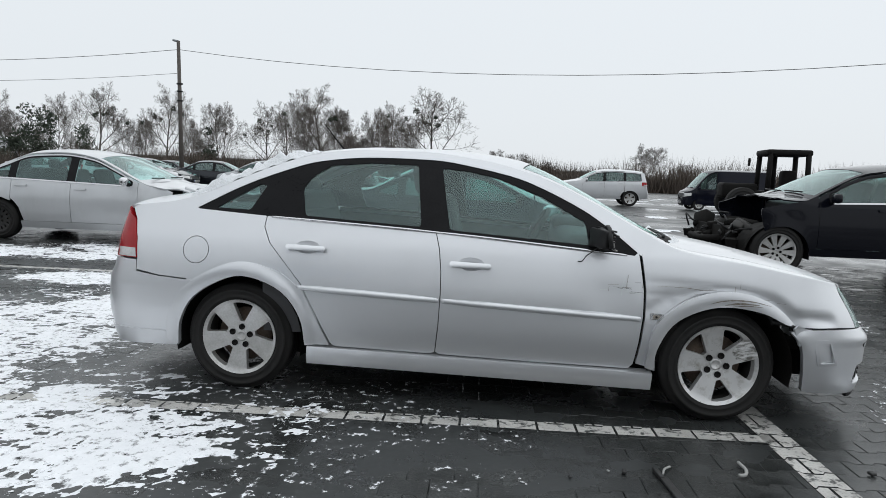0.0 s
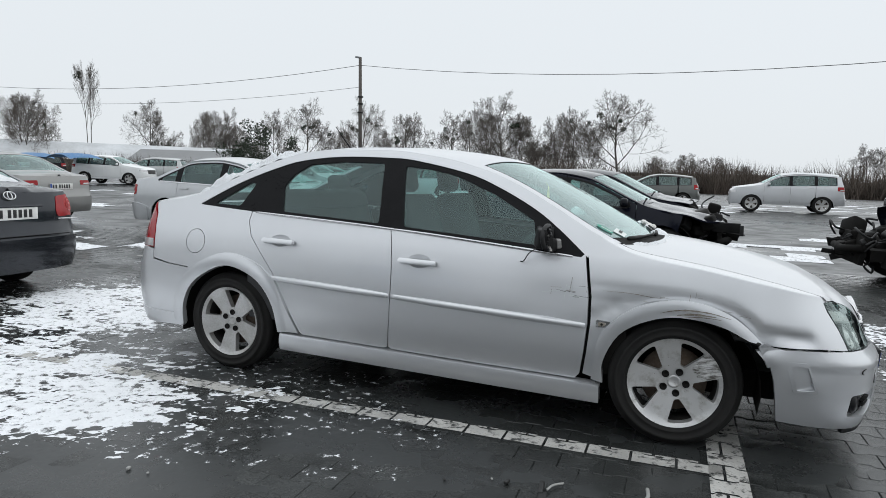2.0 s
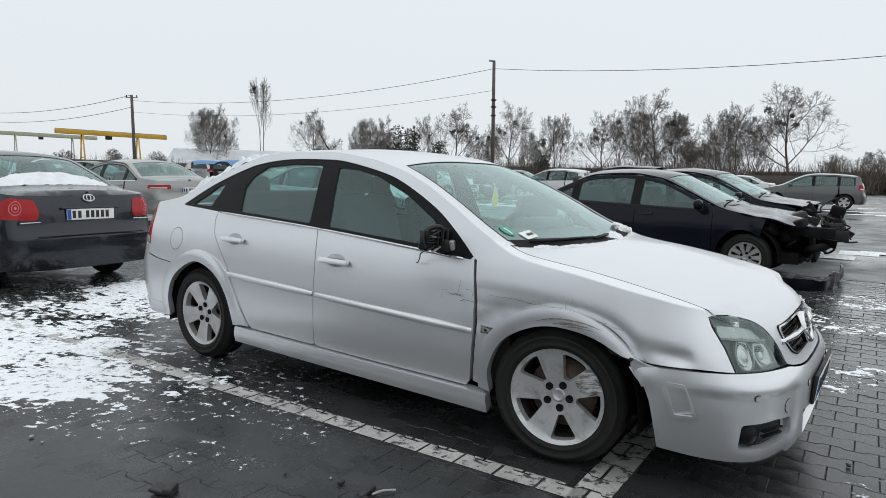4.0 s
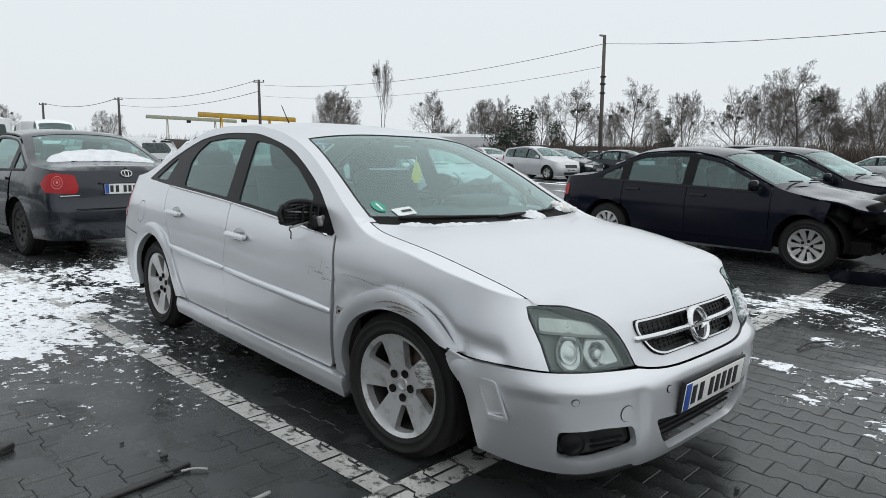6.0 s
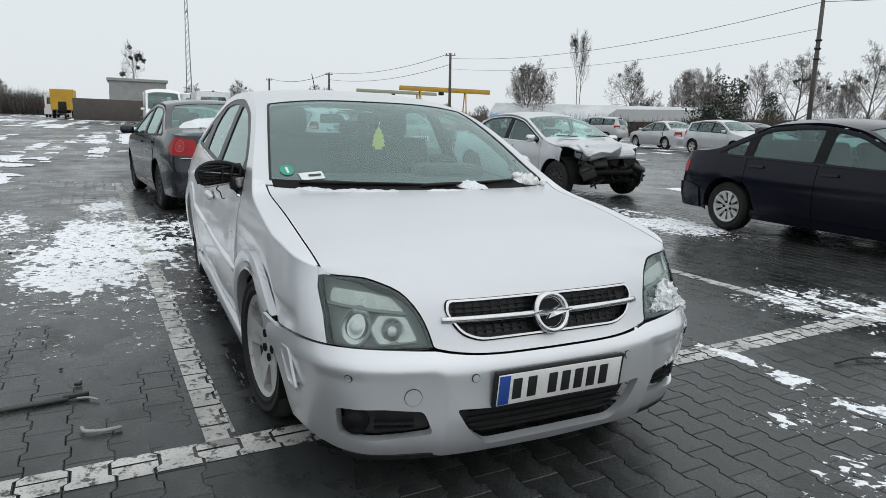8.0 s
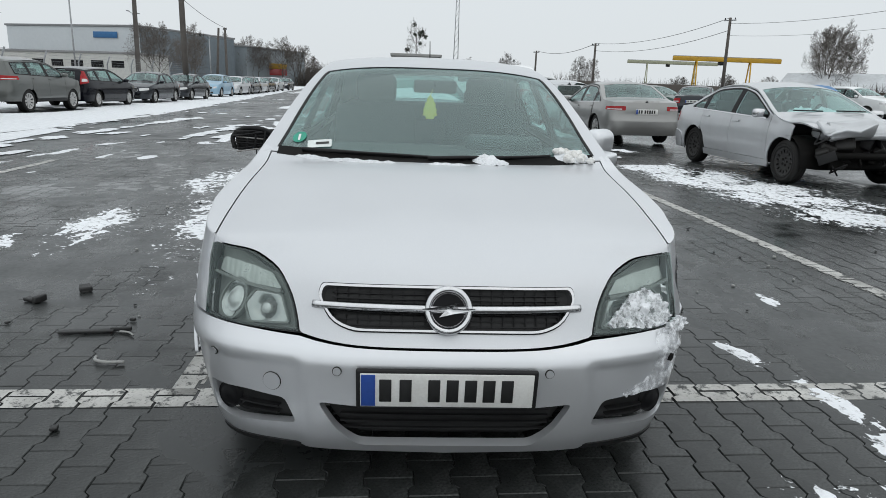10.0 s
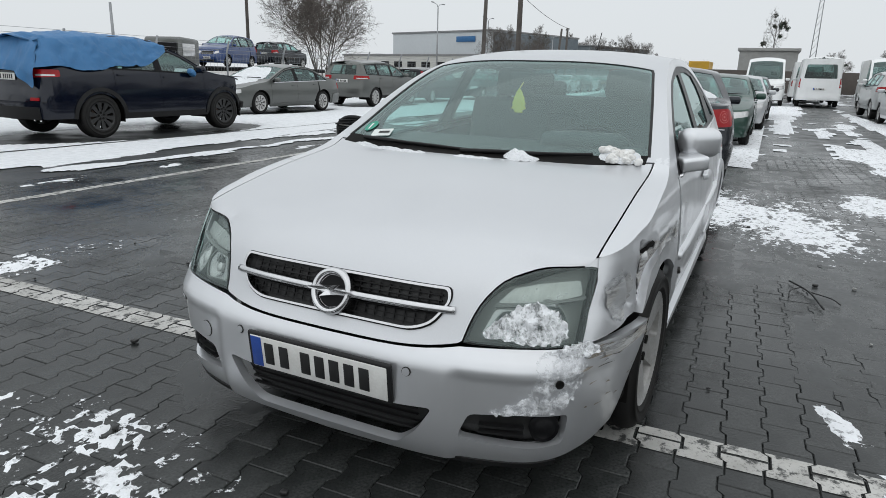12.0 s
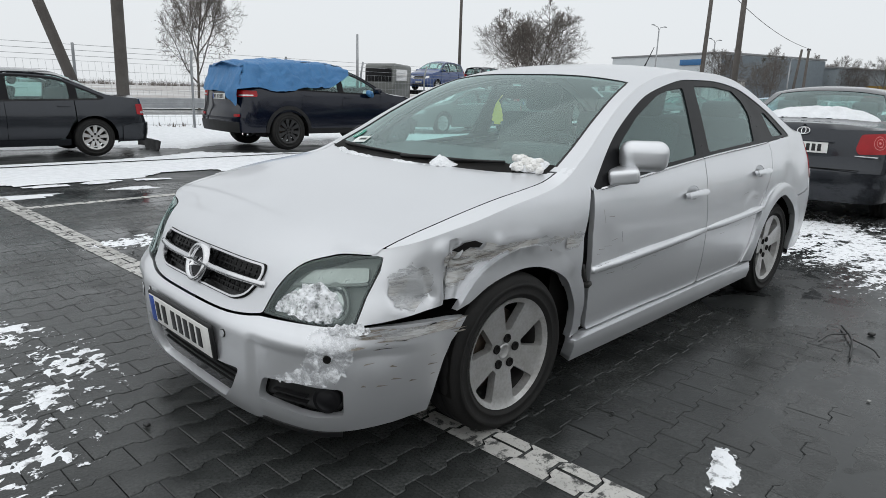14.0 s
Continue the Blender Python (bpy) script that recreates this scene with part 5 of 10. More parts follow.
        for pts, wd, base in (([(1.253, 0.654), (1.31, 0.670), (1.378, 0.678), (1.472, 0.674), (1.558, 0.656)], 0.0030, fw), ([(1.327, 0.651), (1.402, 0.662), (1.496, 0.659)], 0.0045, fw), ([(1.36, 0.643), (1.44, 0.652), (1.52, 0.648)], 0.0022, fw), ([(0.98, 0.733), (1.119, 0.731), (1.221, 0.721), (1.288, 0.725)], 0.0012, wp)):
            mid = curve(pts, 5)
            half = [wd * (0.25 + math.sin(math.pi * i / (len(mid) - 1)) * (0.8 + 0.4 * math.sin(i * 2.3))) for i in range(len(mid))]
            strip = [(x, z + q) for (x, z), q in zip(mid, half)] + [(x, z - q) for (x, z), q in zip(mid[::-1], half[::-1])]
            part("scratch", sheet(HS.side, fl(strip), (), 0.02, 0.0125 if base is fw else 0.003, 0, warp=base), M_SCUFF, wing, "dark scratch through the paint")
    ro = ext(OPEN_R, -1.33, 0.31, 1.22)
    czx = smoothf([(z, x) for x, z in CZ[::-1]])
    keep = [(float(czx(z)) - 0.007, z) for z in (0.31, 0.38, 0.46, 0.54, 0.61)] + [p for p in ro if p[1] > 0.27 and p[0] < -1.03]
    rw_ = lambda V, N: N * (0.010 * np.clip(1 - ((np.hypot(V[:, 0] + 1.33, V[:, 2] - 0.31) - 0.40) / 0.05) ** 2, 0, 1))[:, None]
    part("rear_arch_flare", weld(sheet(HS.side, fl(OPEN_R + keep[::-1]), (), 0.016, 0.009, 0.03, warp=rw_), 0.0001, 20), M_SILVER, hero)
    # Dark plate added behind the door gap to stand for its deep shade.
    part("hinge_pillar", sheet(HS.side, fl([(1.10, 0.86), (1.10, 0.30), (0.84, 0.30), (0.84, 0.88)]), (), 0.06, -0.075 if s > 0 else -0.03, 0), M_INNER, hero)
    # doors below the glass
    zs = lambda x: 0.300 - 0.016 * (x + 0.92)
    f_lp = [(x - 0.004, z) for x, z in AZ] + [(x, zs(x)) for x in np.linspace(0.86, -0.17, 8)] + [(x + 0.0025, z) for x, z in BZ[::-1]] + [(x, float(BELT(x))) for x in np.linspace(-0.19, 0.86, 12)]
    r_lp = [(x - 0.0025, z) for x, z in BZ] + [(x, zs(x)) for x in np.linspace(-0.22, -0.765, 6)] + [(x + 0.0025, z) for x, z in CZ[::-1]] + [(x, float(BELT(x))) for x in np.linspace(-1.16, -0.24, 12)]
    dw = dent([(0.72, s * 0.9, 0.66, 0.12, 0.008), (0.2, s * 0.9, 0.45, 0.3, -0.006)]) if s < 0 else dent([(0.82, 0.9, 0.66, 0.10, 0.012), (0.5, 0.9, 0.50, 0.25, 0.008), (0.86, 0.9, 0.45, 0.12, 0.012)], 0.0015, 4.0, 5.0)
    for nm, lp2, wq, gx, gz in (("front_door", f_lp, dw, -0.01, 0.797), ("rear_door", r_lp, None if s < 0 else dent([(-0.9, 0.9, 0.6, 0.15, 0.015)]), -0.93, 0.848)):
        cup = [(gx + 0.072 * math.cos(a), gz + 0.004 + 0.036 * math.sin(a)) for a in np.linspace(0, 2 * math.pi, 22)[:-1]]
        d = part(nm, sheet(HS.side, fl(lp2), [fl(cup)], HC, 0, 0.025, warp=wq), M_SILVER, hero)
        part("handle_cup", sheet(HS.side, fl(cup), (), 0.02, 0, 0, warp=lambda V, N, gx=gx, gz=gz: -N * (0.015 * np.clip(1 - ((V[:, 0] - gx) / 0.074) ** 2 - ((V[:, 2] - gz - 0.004) / 0.038) ** 2, 0, 1) ** 0.6)[:, None]), M_SILVER, d)
        hb = rounded([(gx - 0.115, gz - 0.016), (gx + 0.108, gz - 0.02), (gx + 0.108, gz + 0.008), (gx - 0.115, gz + 0.014)], 0.012, 3)
        part("handle", sheet(HS.side, fl(hb), (), 0.012, 0.026, 0.022, warp=lambda V, N, gx=gx, gz=gz: N * (0.010 * np.clip(1 - ((V[:, 2] - gz + 0.003) / 0.020) ** 2, 0, 1))[:, None]), M_SILVER, d)
        x0, x1 = (-0.165, 0.905) if nm == "front_door" else (-0.98, -0.182)
        mz = lambda x: 0.627 - 0.040 * (x + 0.98)
        part("side_moulding", ridge(fl([(x, mz(x)) for x in np.linspace(x0, x1, 40)]), 0.021, 0.017), M_SILVER, d)
        bs = np.linspace(x0 - (0.18 if nm == "rear_door" else 0.04), min(x1, 0.82), 30)
        part("belt_strip", ridge(fl([(x, float(BELT(x)) - 0.002) for x in bs]), 0.0085, 0.007, 2.0, 7, 0.005), M_CHROME, d)
    # pillars, roof rail and rear quarter in one pressing
    upper = [(s * u, float(HS.ztop(u))) for u in np.linspace(HS.ux(0.975), HS.ux(-2.02), 60)]
    lamp_f = [(-1.985, 0.965), (-1.955, 0.86), (-1.945, 0.742)]
    q = upper + fl([(-2.03, 1.03)] + lamp_f + [(-1.945, 0.68), (-1.80, 0.655), (-1.63, 0.645)]) + fl([p for p in OPEN_R[::-1] if p[1] > 0.5 or p[0] > -1.3]) + fl([(-0.80, 0.30)] + [(x - 0.0025, z) for x, z in CZ[::-1][1:]]) + fl([(x, float(BELT(x))) for x in np.linspace(-1.2, -1.60, 6)]) + fl(DLO[::-1]) + fl([(0.905, 0.92)])
    fuel = [(-1.582 + 0.078 * math.cos(a), 0.81 + 0.078 * math.sin(a)) for a in np.linspace(0, 2 * math.pi, 28)[:-1]]
    qw = None if s < 0 else dent([(-1.50, 0.87, 0.80, 0.10, 0.016), (-1.72, 0.86, 0.88, 0.14, 0.018), (-1.6, 0.87, 0.70, 0.08, 0.010)], 0.003, 6.0, 6.0, (-2.1, -1.30))
    quarter = part("side_frame", sheet(HS.side, q, [fl(fuel)] if s < 0 else [], HC, 0, 0.03, warp=qw), M_SILVER, hero, "" if s < 0 else "dented rear quarter and pillars")
    if s < 0:
        fc = [(-1.582 + (x + 1.582) * 0.95, 0.81 + (z - 0.81) * 0.95) for x, z in fuel]
        part("fuel_flap", sheet(HS.side, fl(fc), (), 0.03, 0, 0.02), M_SILVER, quarter)
    # window surround and panes
    low = [(x, float(BELT(x)) + 0.004) for x in np.linspace(-1.59, 0.86, 24)]
    qg = rounded([(-1.50, 1.052), (-1.295, 1.045), (-1.215, 1.19), (-1.26, 1.195)], 0.015, 2)
    rg = rounded([(-0.965, 1.025), (-1.0, 1.18), (-0.955, 1.25), (-0.85, 1.318), (-0.611, 1.338), (-0.345, 1.334), (-0.299, 0.99)], 0.02, 3)
    fg = rounded([(-0.139, 0.98), (-0.205, 1.321), (-0.05, 1.308), (0.115, 1.275), (0.371, 1.176), (0.60, 1.05), (0.622, 0.93)], 0.02, 3)
    part("window_surround", sheet(HS.side, fl(DLO + low), [fl(qg), fl(rg), fl(fg)], 0.05, -0.004, 0.02), M_GLOSSBLACK, quarter, "black window surround")
    for nm, gl in (("quarter_window", qg), ("rear_side_window", rg), ("front_side_window", fg)):
        part(nm, sheet(HS.side, fl(gl), (), 0.08, -0.010, 0), M_GLASS, hero).visible_shadow = False
    # sill
    xs = np.linspace(0.985, -0.925, 20)
    part("sill", sheet(HS.side, fl([(x, zs(x) - 0.008) for x in xs] + [(x, zs(x) - 0.100) for x in xs[::-1]]), (), 0.03, 0.012, 0.05, warp=lambda V, N: N * (0.022 * np.clip((0.29 - V[:, 2]) / 0.05, 0, 1) ** 0.7)[:, None]), M_SILVER, hero)
    # headlight: lens over a grey bowl with reflectors
    up = curve([(0.468, 0.537), (0.484, 0.585), (0.510, 0.635), (0.555, 0.684), (0.612, 0.713), (0.71, 0.731), (0.84, 0.745), (0.945, 0.752)], 2)
    hl = [(s * u, z) for u, z in up] + [(s * 0.966, 0.747), (s * 0.952, 0.726)] + outer[2:] + [(s * 0.65, 0.538)]
    HEAD[s] = hl
    head = part("headlight", sheet(HS.side, hl, (), 0.03, -0.045, 0), M_LAMPGREY, hero, "hazy headlight" if s < 0 else "headlight packed with snow")
    c = [(s * 0.755, 0.607), (s * 0.605, 0.592)]
    for (cu, cz), rr in ((c[0], 0.056), (c[1], 0.048)):
        ctr = HS.side(np.array([[cu, cz]]))[0]
        circ = lambda k: [(cu + rr * k * 1.05 * math.cos(a), cz + rr * k * math.sin(a)) for a in np.linspace(0, 2 * math.pi, 26)[:-1]]
        bowl = lambda V, N, ctr=ctr, rr=rr: -N * (0.035 * np.clip(1 - np.sum((V - ctr) ** 2, 1) / rr ** 2, 0, 1))[:, None]
        if cu == c[1][0]:
            pan = rounded([(s * 0.515, 0.560), (s * 0.655, 0.553), (s * 0.69, 0.60), (s * 0.66, 0.640), (s * 0.555, 0.634)], 0.012, 3)
            part("reflector", sheet(HS.side, pan, (), 0.012, -0.024, 0, warp=bowl), M_REFLECT, head)
            part("reflector_ring", sheet(HS.side, [(s * 0.603 + (u - s * 0.603) * 1.09, 0.597 + (z - 0.597) * 1.12) for u, z in pan], [pan], 0.02, -0.020, 0.02), M_LAMPGREY, head)
        else:
            part("reflector", sheet(HS.side, circ(1), (), 0.012, -0.022, 0, warp=bowl), M_REFLECT, head)
            part("reflector_ring", sheet(HS.side, circ(1.14), [circ(1)], 0.02, -0.018, 0.02), M_LAMPGREY, head)
        part("bulb" if cu == c[1][0] else "projector", sheet(HS.side, circ(0.34 if cu == c[1][0] else 0.70), (), 0.008, -0.030, 0.02, warp=lambda V, N, ctr=ctr, rr=rr: N * (0.016 * np.clip(1 - np.sum((V - ctr) ** 2, 1) / (rr * 0.7) ** 2, 0, 1) ** 0.5)[:, None]), M_CLEARLAMP, head)
    part("lamp_divider", sheet(HS.side, [(s * 0.555, 0.638), (s * 0.90, 0.668), (s * 0.90, 0.676), (s * 0.555, 0.648)], (), 0.02, -0.012, 0.03), M_LAMPGREY, head)
    ind = [(s * 0.560, 0.652), (s * 0.76, 0.664), (s * 0.90, 0.680), (s * 0.905, 0.722), (s * 0.72, 0.714), (s * 0.61, 0.698)]
    part("indicator_bowl", sheet(HS.side, rounded(ind, 0.010, 2), (), 0.005, -0.028, 0.01, warp=lambda V, N: N * (0.0004 * np.sin(V[:, 1] * 330))[:, None]), M_INDICATOR, head, "pale ribbed indicator bowl")
    part("lens", sheet(HS.side, hl, (), 0.03, 0.001, 0.012), M_LENS, head).visible_shadow = False
    hc = (sum(p[0] for p in hl) / len(hl), sum(p[1] for p in hl) / len(hl))
    part("lens_seal", sheet(HS.side, [(hc[0] + (u - hc[0]) * 1.012, hc[1] + (z - hc[1]) * 1.012) for u, z in hl], [[(hc[0] + (u - hc[0]) * 0.965, hc[1] + (z - hc[1]) * 0.955) for u, z in hl]], 0.03, -0.003, 0.012), M_TRIM, head)
    # tail lamp on the corner
    tl = fl([(-1.99, 0.962), (-2.07, 1.03)]) + [(s * HS.ry(0.62), 1.03), (s * HS.ry(0.60), 0.745)] + fl([(-1.948, 0.745), (-1.958, 0.86)])
    tail = part("taillight", sheet(HS.side, tl, (), 0.05, 0.004, 0.03), M_TAIL, hero, "dark red tail lamp")
    part("reverse_lens", sheet(HS.side, fl([(-2.08, 0.80), (-1.96, 0.80), (-1.95, 0.75), (-2.08, 0.75)]), (), 0.05, 0.008, 0.01), M_CLEARLAMP, tail)

# bonnet: top pressing joined with the nose and its grille opening
side_u = np.linspace(0.665, 0.965, 16)
us = np.concatenate([-side_u[::-1], np.linspace(-0.652, 0.652, 60), side_u])
nose_top = [(u, float(HS.ztop(u))) for u in us]
n_up = len(up)
drawn = lambda pts: [(u * 0.988, z + 0.002) if z < 0.68 else (u * 0.995, z + 0.004) for u, z in pts]
curveL, curveR = drawn(HEAD[1][:n_up]), drawn(HEAD[-1][:n_up])
nose_lp = nose_top + curveL[::-1] + [(u, 0.532 - 0.026 * (1 - (u / 0.45) ** 4)) for u in np.linspace(0.45, -0.45, 22)] + curveR
gr_lp = rounded([(-0.28, 0.558), (0.28, 0.558), (0.345, 0.58), (0.392, 0.64), (0.385, 0.668), (-0.385, 0.668), (-0.392, 0.64), (-0.345, 0.58)], 0.03, 3)
gr_lp = [(u * 1.03, 0.609 + (z - 0.613) * 1.04) for u, z in gr_lp]
nose = sheet(HS.side, nose_lp, [gr_lp], 0.03, 0, 0)
edge = [tuple(HS.rail(u)[0][:2]) for u in us]
back = [(1.040 + 0.150 * (1 - (y / 0.76) ** 2), y) for y in np.linspace(0.76, -0.76, 24)]
hood_lp = edge + [(x, float(hood_y(x)) - 0.003) for x in np.linspace(1.915, 1.07, 16)] + back + [(x, -float(hood_y(x)) + 0.003) for x in np.linspace(1.07, 1.915, 16)]
hood_top = sheet(HS.top, hood_lp, (), 0.035, 0, 0)
bonnet = part("bonnet", weld(merge(nose, hood_top), 0.004), M_FROST, hero, "silver bonnet filmed with frost")
gril = part("grille", sheet(HS.side, gr_lp, (), 0.06, -0.035, 0), M_MESHGRILLE, hero, "black mesh grille with chrome frame")
big = [(u * 1.022, 0.609 + (z - 0.609) * 1.11) for u, z in gr_lp]
part("grille_frame", sheet(HS.side, big, [gr_lp], 0.03, 0.010, 0.045), M_CHROME, gril)
# Dark ring laid on the skin for the shade in the frame's gap.
mid_y, mid_z = sum(p[0] for p in big) / len(big), sum(p[1] for p in big) / len(big)
gap_ring = [(u + 0.003 * (u - mid_y) / max(0.02, abs(u - mid_y)) * min(1, abs(u - mid_y) / 0.3), z + (0.003 if z > mid_z else -0.003)) for u, z in big]
part("grille_seam", sheet(HS.side, gap_ring, [big], 0.03, 0.004, 0.01), M_INNER, gril, "dark ring painted for the shaded gap round the grille frame")
for z in np.arange(0.562, 0.664, 0.015):
    part("grille_bar", sheet(HS.side, [(hy(-0.36, z), z), (hy(0.36, z), z), (hy(0.36, z), z + 0.004), (hy(-0.36, z), z + 0.004)], (), 0.05, -0.02, 0.01), M_TRIM, gril)
for y in np.arange(-0.35, 0.36, 0.035):
    part("grille_slat", sheet(HS.side, [(hy(y, 0.62) - 0.002, 0.560), (hy(y, 0.62) + 0.002, 0.560), (hy(y, 0.62) + 0.002, 0.662), (hy(y, 0.62) - 0.002, 0.662)], (), 0.05, -0.024, 0.006), M_TRIM, gril)
part("chrome_bar", ridge([(hy(y, 0.61), 0.609 + 0.006 * (y / 0.4) ** 2) for y in np.linspace(-0.415, 0.415, 60)], 0.0175, 0.026, 2.0), M_CHROME, gril)
badge = part("round_badge", moved(lathe([(0.050, 0.0), (0.074, -0.012), (0.075, 0.006), (0.071, 0.020), (0.062, 0.023), (0.054, 0.014), (0.052, 0.0)], 40, "x"), pose(2.187, 0, 0.613, 0, -20, 0)), M_CHROME, gril, "chrome ring badge")
part("badge_field", moved(lathe([(0.0001, 0.004), (0.05, 0.004)], 30, "x"), pose(2.187, 0, 0.613, 0, -20, 0)), M_GLOSSBLACK, badge)
bolt = [(-0.080, -0.003), (-0.012, -0.004), (-0.030, -0.022), (0.012, -0.012), (0.080, 0.001), (0.080, 0.006), (0.012, 0.006), (0.030, 0.023), (-0.014, 0.012), (-0.080, 0.003)]
part("badge_bolt", moved(([(0.026, y, z) for y, z in bolt] + [(0.012, y, z) for y, z in bolt], [tuple(range(10)), tuple(range(10, 20))[::-1]] + [(i, (i + 1) % 10, (i + 1) % 10 + 10, i + 10) for i in range(10)], False), pose(2.187, 0, 0.613, 0, -20, 0)), M_CHROME, badge)

# front bumper
half_top = [(hy(y, 0.52), 0.524 - 0.025 * (1 - min(1, y / 0.45) ** 4)) for y in np.linspace(0, 0.45, 10)] + [(hy(y, 0.53), 0.524 + 0.016 * (y - 0.45) / 0.3) for y in np.linspace(0.5, 0.72, 6)] + sx([(1.98, 0.542), (1.85, 0.540), (1.74, 0.536), (1.67, 0.526)])
half_low = sx([(1.734, 0.455), (1.753, 0.395), (1.768, 0.30), (1.78, 0.195), (1.90, 0.180), (2.0, 0.170)]) + [(hy(y, 0.16), 0.152 + 0.012 * (y / 0.7)) for y in np.linspace(0.66, 0.0, 12)]
half = half_top + half_low
bump_lp = [(-u, z) for u, z in half[::-1] if u > 0.001] + [p for p in half if p[0] >= 0]
low_lp = rounded([(-0.27, 0.186), (0.27, 0.186), (0.34, 0.25), (0.392, 0.335), (0.26, 0.326), (-0.26, 0.326), (-0.392, 0.335), (-0.34, 0.25)], 0.02, 3)
fog = [rounded([(s * 0.81, 0.335), (s * 0.637, 0.344), (s * 0.50, 0.332), (s * 0.465, 0.246), (s * 0.70, 0.226), (s * 0.81, 0.230)], 0.02, 3) for s in (-1, 1)]
rs = [[(1.793, 0.487), (1.886, 0.486), (1.935, 0.353), (1.838, 0.341)]]
scoop = sx(rounded(rs[0], 0.01, 2), -1)
bw_dents = dent([(1.74, 0.87, 0.5, 0.08, -0.01), (2.0, 0.84, 0.5, 0.08, 0.02), (1.72, -0.9, 0.5, 0.06, -0.02)], 0.0018, 2.0, 5.0)


def bw(V, N):
    """The bumper's dents, with its flanks set back behind the middle section."""
    t = np.clip((np.abs(V[:, 1]) - 0.425) / 0.045, 0, 1) * np.clip((0.475 - V[:, 2]) / 0.03, 0, 1)
    return bw_dents(V, N) - N * (0.012 * t * t * (3 - 2 * t) * np.clip((V[:, 0] - 1.8) / 0.2, 0, 1))[:, None]


bumper = part("front_bumper", sheet(HS.side, bump_lp, [low_lp, *fog], 0.017, 0.004, 0.03, warp=bw), M_SILVER, hero, "silver bumper scraped at one corner")
part("lower_grille", sheet(HS.side, low_lp, (), 0.05, -0.05, 0), M_MESHGRILLE, bumper)
for z in (0.22, 0.245, 0.27, 0.295):
    part("lower_slat", sheet(HS.side, [(hy(-0.33, z), z), (hy(0.33, z), z), (hy(0.33, z), z + 0.006), (hy(-0.33, z), z + 0.006)], (), 0.05, -0.035, 0.01), M_TRIM, bumper)
for s, lp in zip((-1, 1), fog):
    part("fog_recess", sheet(HS.side, lp, (), 0.04, -0.05, 0), M_MESHGRILLE, bumper)
    fc = HS.side(np.array([[s * 0.735, 0.284]]))[0]
    part("fog_lamp", moved(lathe([(0.0001, 0.012), (0.03, 0.010), (0.036, 0.0), (0.044, 0.004), (0.044, -0.03)], 24, "x"), pose(fc[0] - 0.03, fc[1] - s * 0.015, 0.284, 0, 0, s * 32)), M_GLOSSBLACK, bumper, "dull dark fog lamp")
    for z in (0.262, 0.285):
        part("fog_fin", sheet(HS.side, [(s * 0.67, z), (s * 0.53, z), (s * 0.53, z + 0.006), (s * 0.67, z + 0.006)], (), 0.05, -0.02, 0.02), M_TRIM, bumper)
for y, z in ((-0.33, 0.44), (0.31, 0.44), (-0.73, 0.447), (0.735, 0.446)):
    if y != 0.735:
        part("parking_sensor", sheet(HS.side, [(hy(y, z) + 0.012 * math.cos(a), z + 0.012 * math.sin(a)) for a in np.linspace(0, 6.283, 15)[:-1]], (), 0.02, 0.0105, 0.008, warp=bw), M_SILVER, bumper)
        part("sensor_ring", sheet(HS.side, [(hy(y, z) + 0.0145 * math.cos(a), z + 0.0145 * math.sin(a)) for a in np.linspace(0, 6.283, 15)[:-1]], (), 0.02, 0.0075, 0.004, warp=bw), M_STEEL, bumper)
    else:
        part("sensor_hole", sheet(HS.side, [(hy(y, z) + 0.013 * math.cos(a), z + 0.013 * math.sin(a)) for a in np.linspace(0, 6.283, 15)[:-1]], (), 0.006, 0.016, 0.010, warp=bw), M_INNER, bumper, "empty black sensor hole")
for nm_, r_, of_, mm_ in (("tow_cover_gap", 0.030, 0.0065, M_STEEL), ("tow_cover", 0.028, 0.0085, M_SILVER)):
    part(nm_, sheet(HS.side, [(hy(-0.535, 0.385) + r_ * math.cos(a), 0.385 + r_ * math.sin(a)) for a in np.linspace(0, 6.283, 25)[:-1]], (), 0.02, of_, 0.005, warp=bw), mm_, bumper)
us_l = np.linspace(-0.80, 0.80, 50)
part("bumper_lip", sheet(HS.side, [(u, 0.166) for u in us_l] + [(u, 0.146) for u in us_l[::-1]], (), 0.04, -0.004, 0.02), M_TRIM, bumper, "black lower lip")
inner_scoop = [(1.885 + (x - 1.885) * 0.72, 0.41 + (z - 0.41) * 0.78) for x, z in rounded(rs[0], 0.01, 2)]
part("pressed_scoop", sheet(HS.side, scoop, [sx(inner_scoop, -1)], 0.012, 0.005, 0.01, warp=lambda V, N: N * (0.012 * np.clip((V[:, 0] - 1.84) / 0.1, 0, 1) * np.clip(1.2 - (V[:, 2] - 0.35) / 0.12, 0.3, 1))[:, None]), M_SILVER, bumper, "pressed air-scoop outline")
flap = [(1.800, -0.868, 0.535), (1.745, -0.893, 0.546), (1.700, -0.912, 0.566), (1.682, -0.912, 0.545), (1.700, -0.900, 0.500), (1.725, -0.886, 0.450), (1.775, -0.878, 0.480)]
part("sprung_corner", (flap + [(x - 0.004, y + 0.012, z) for x, y, z in flap], [tuple(range(7)), tuple(range(7, 14))[::-1]] + [(i, i + 7, (i + 1) % 7 + 7, (i + 1) % 7) for i in range(7)], False), M_SILVER, bumper, "bumper corner sprung out from the wing")
plate_m = pose(2.274, 0, 0.336, 6, 0, 90)
holder = part("plate_holder", moved(box(0.545, 0.016, 0.132, 0.006, (0, 0.006, -0.008)), plate_m), M_TRIM, bumper, "black plate holder")
plate_bars(bumper, plate_m)

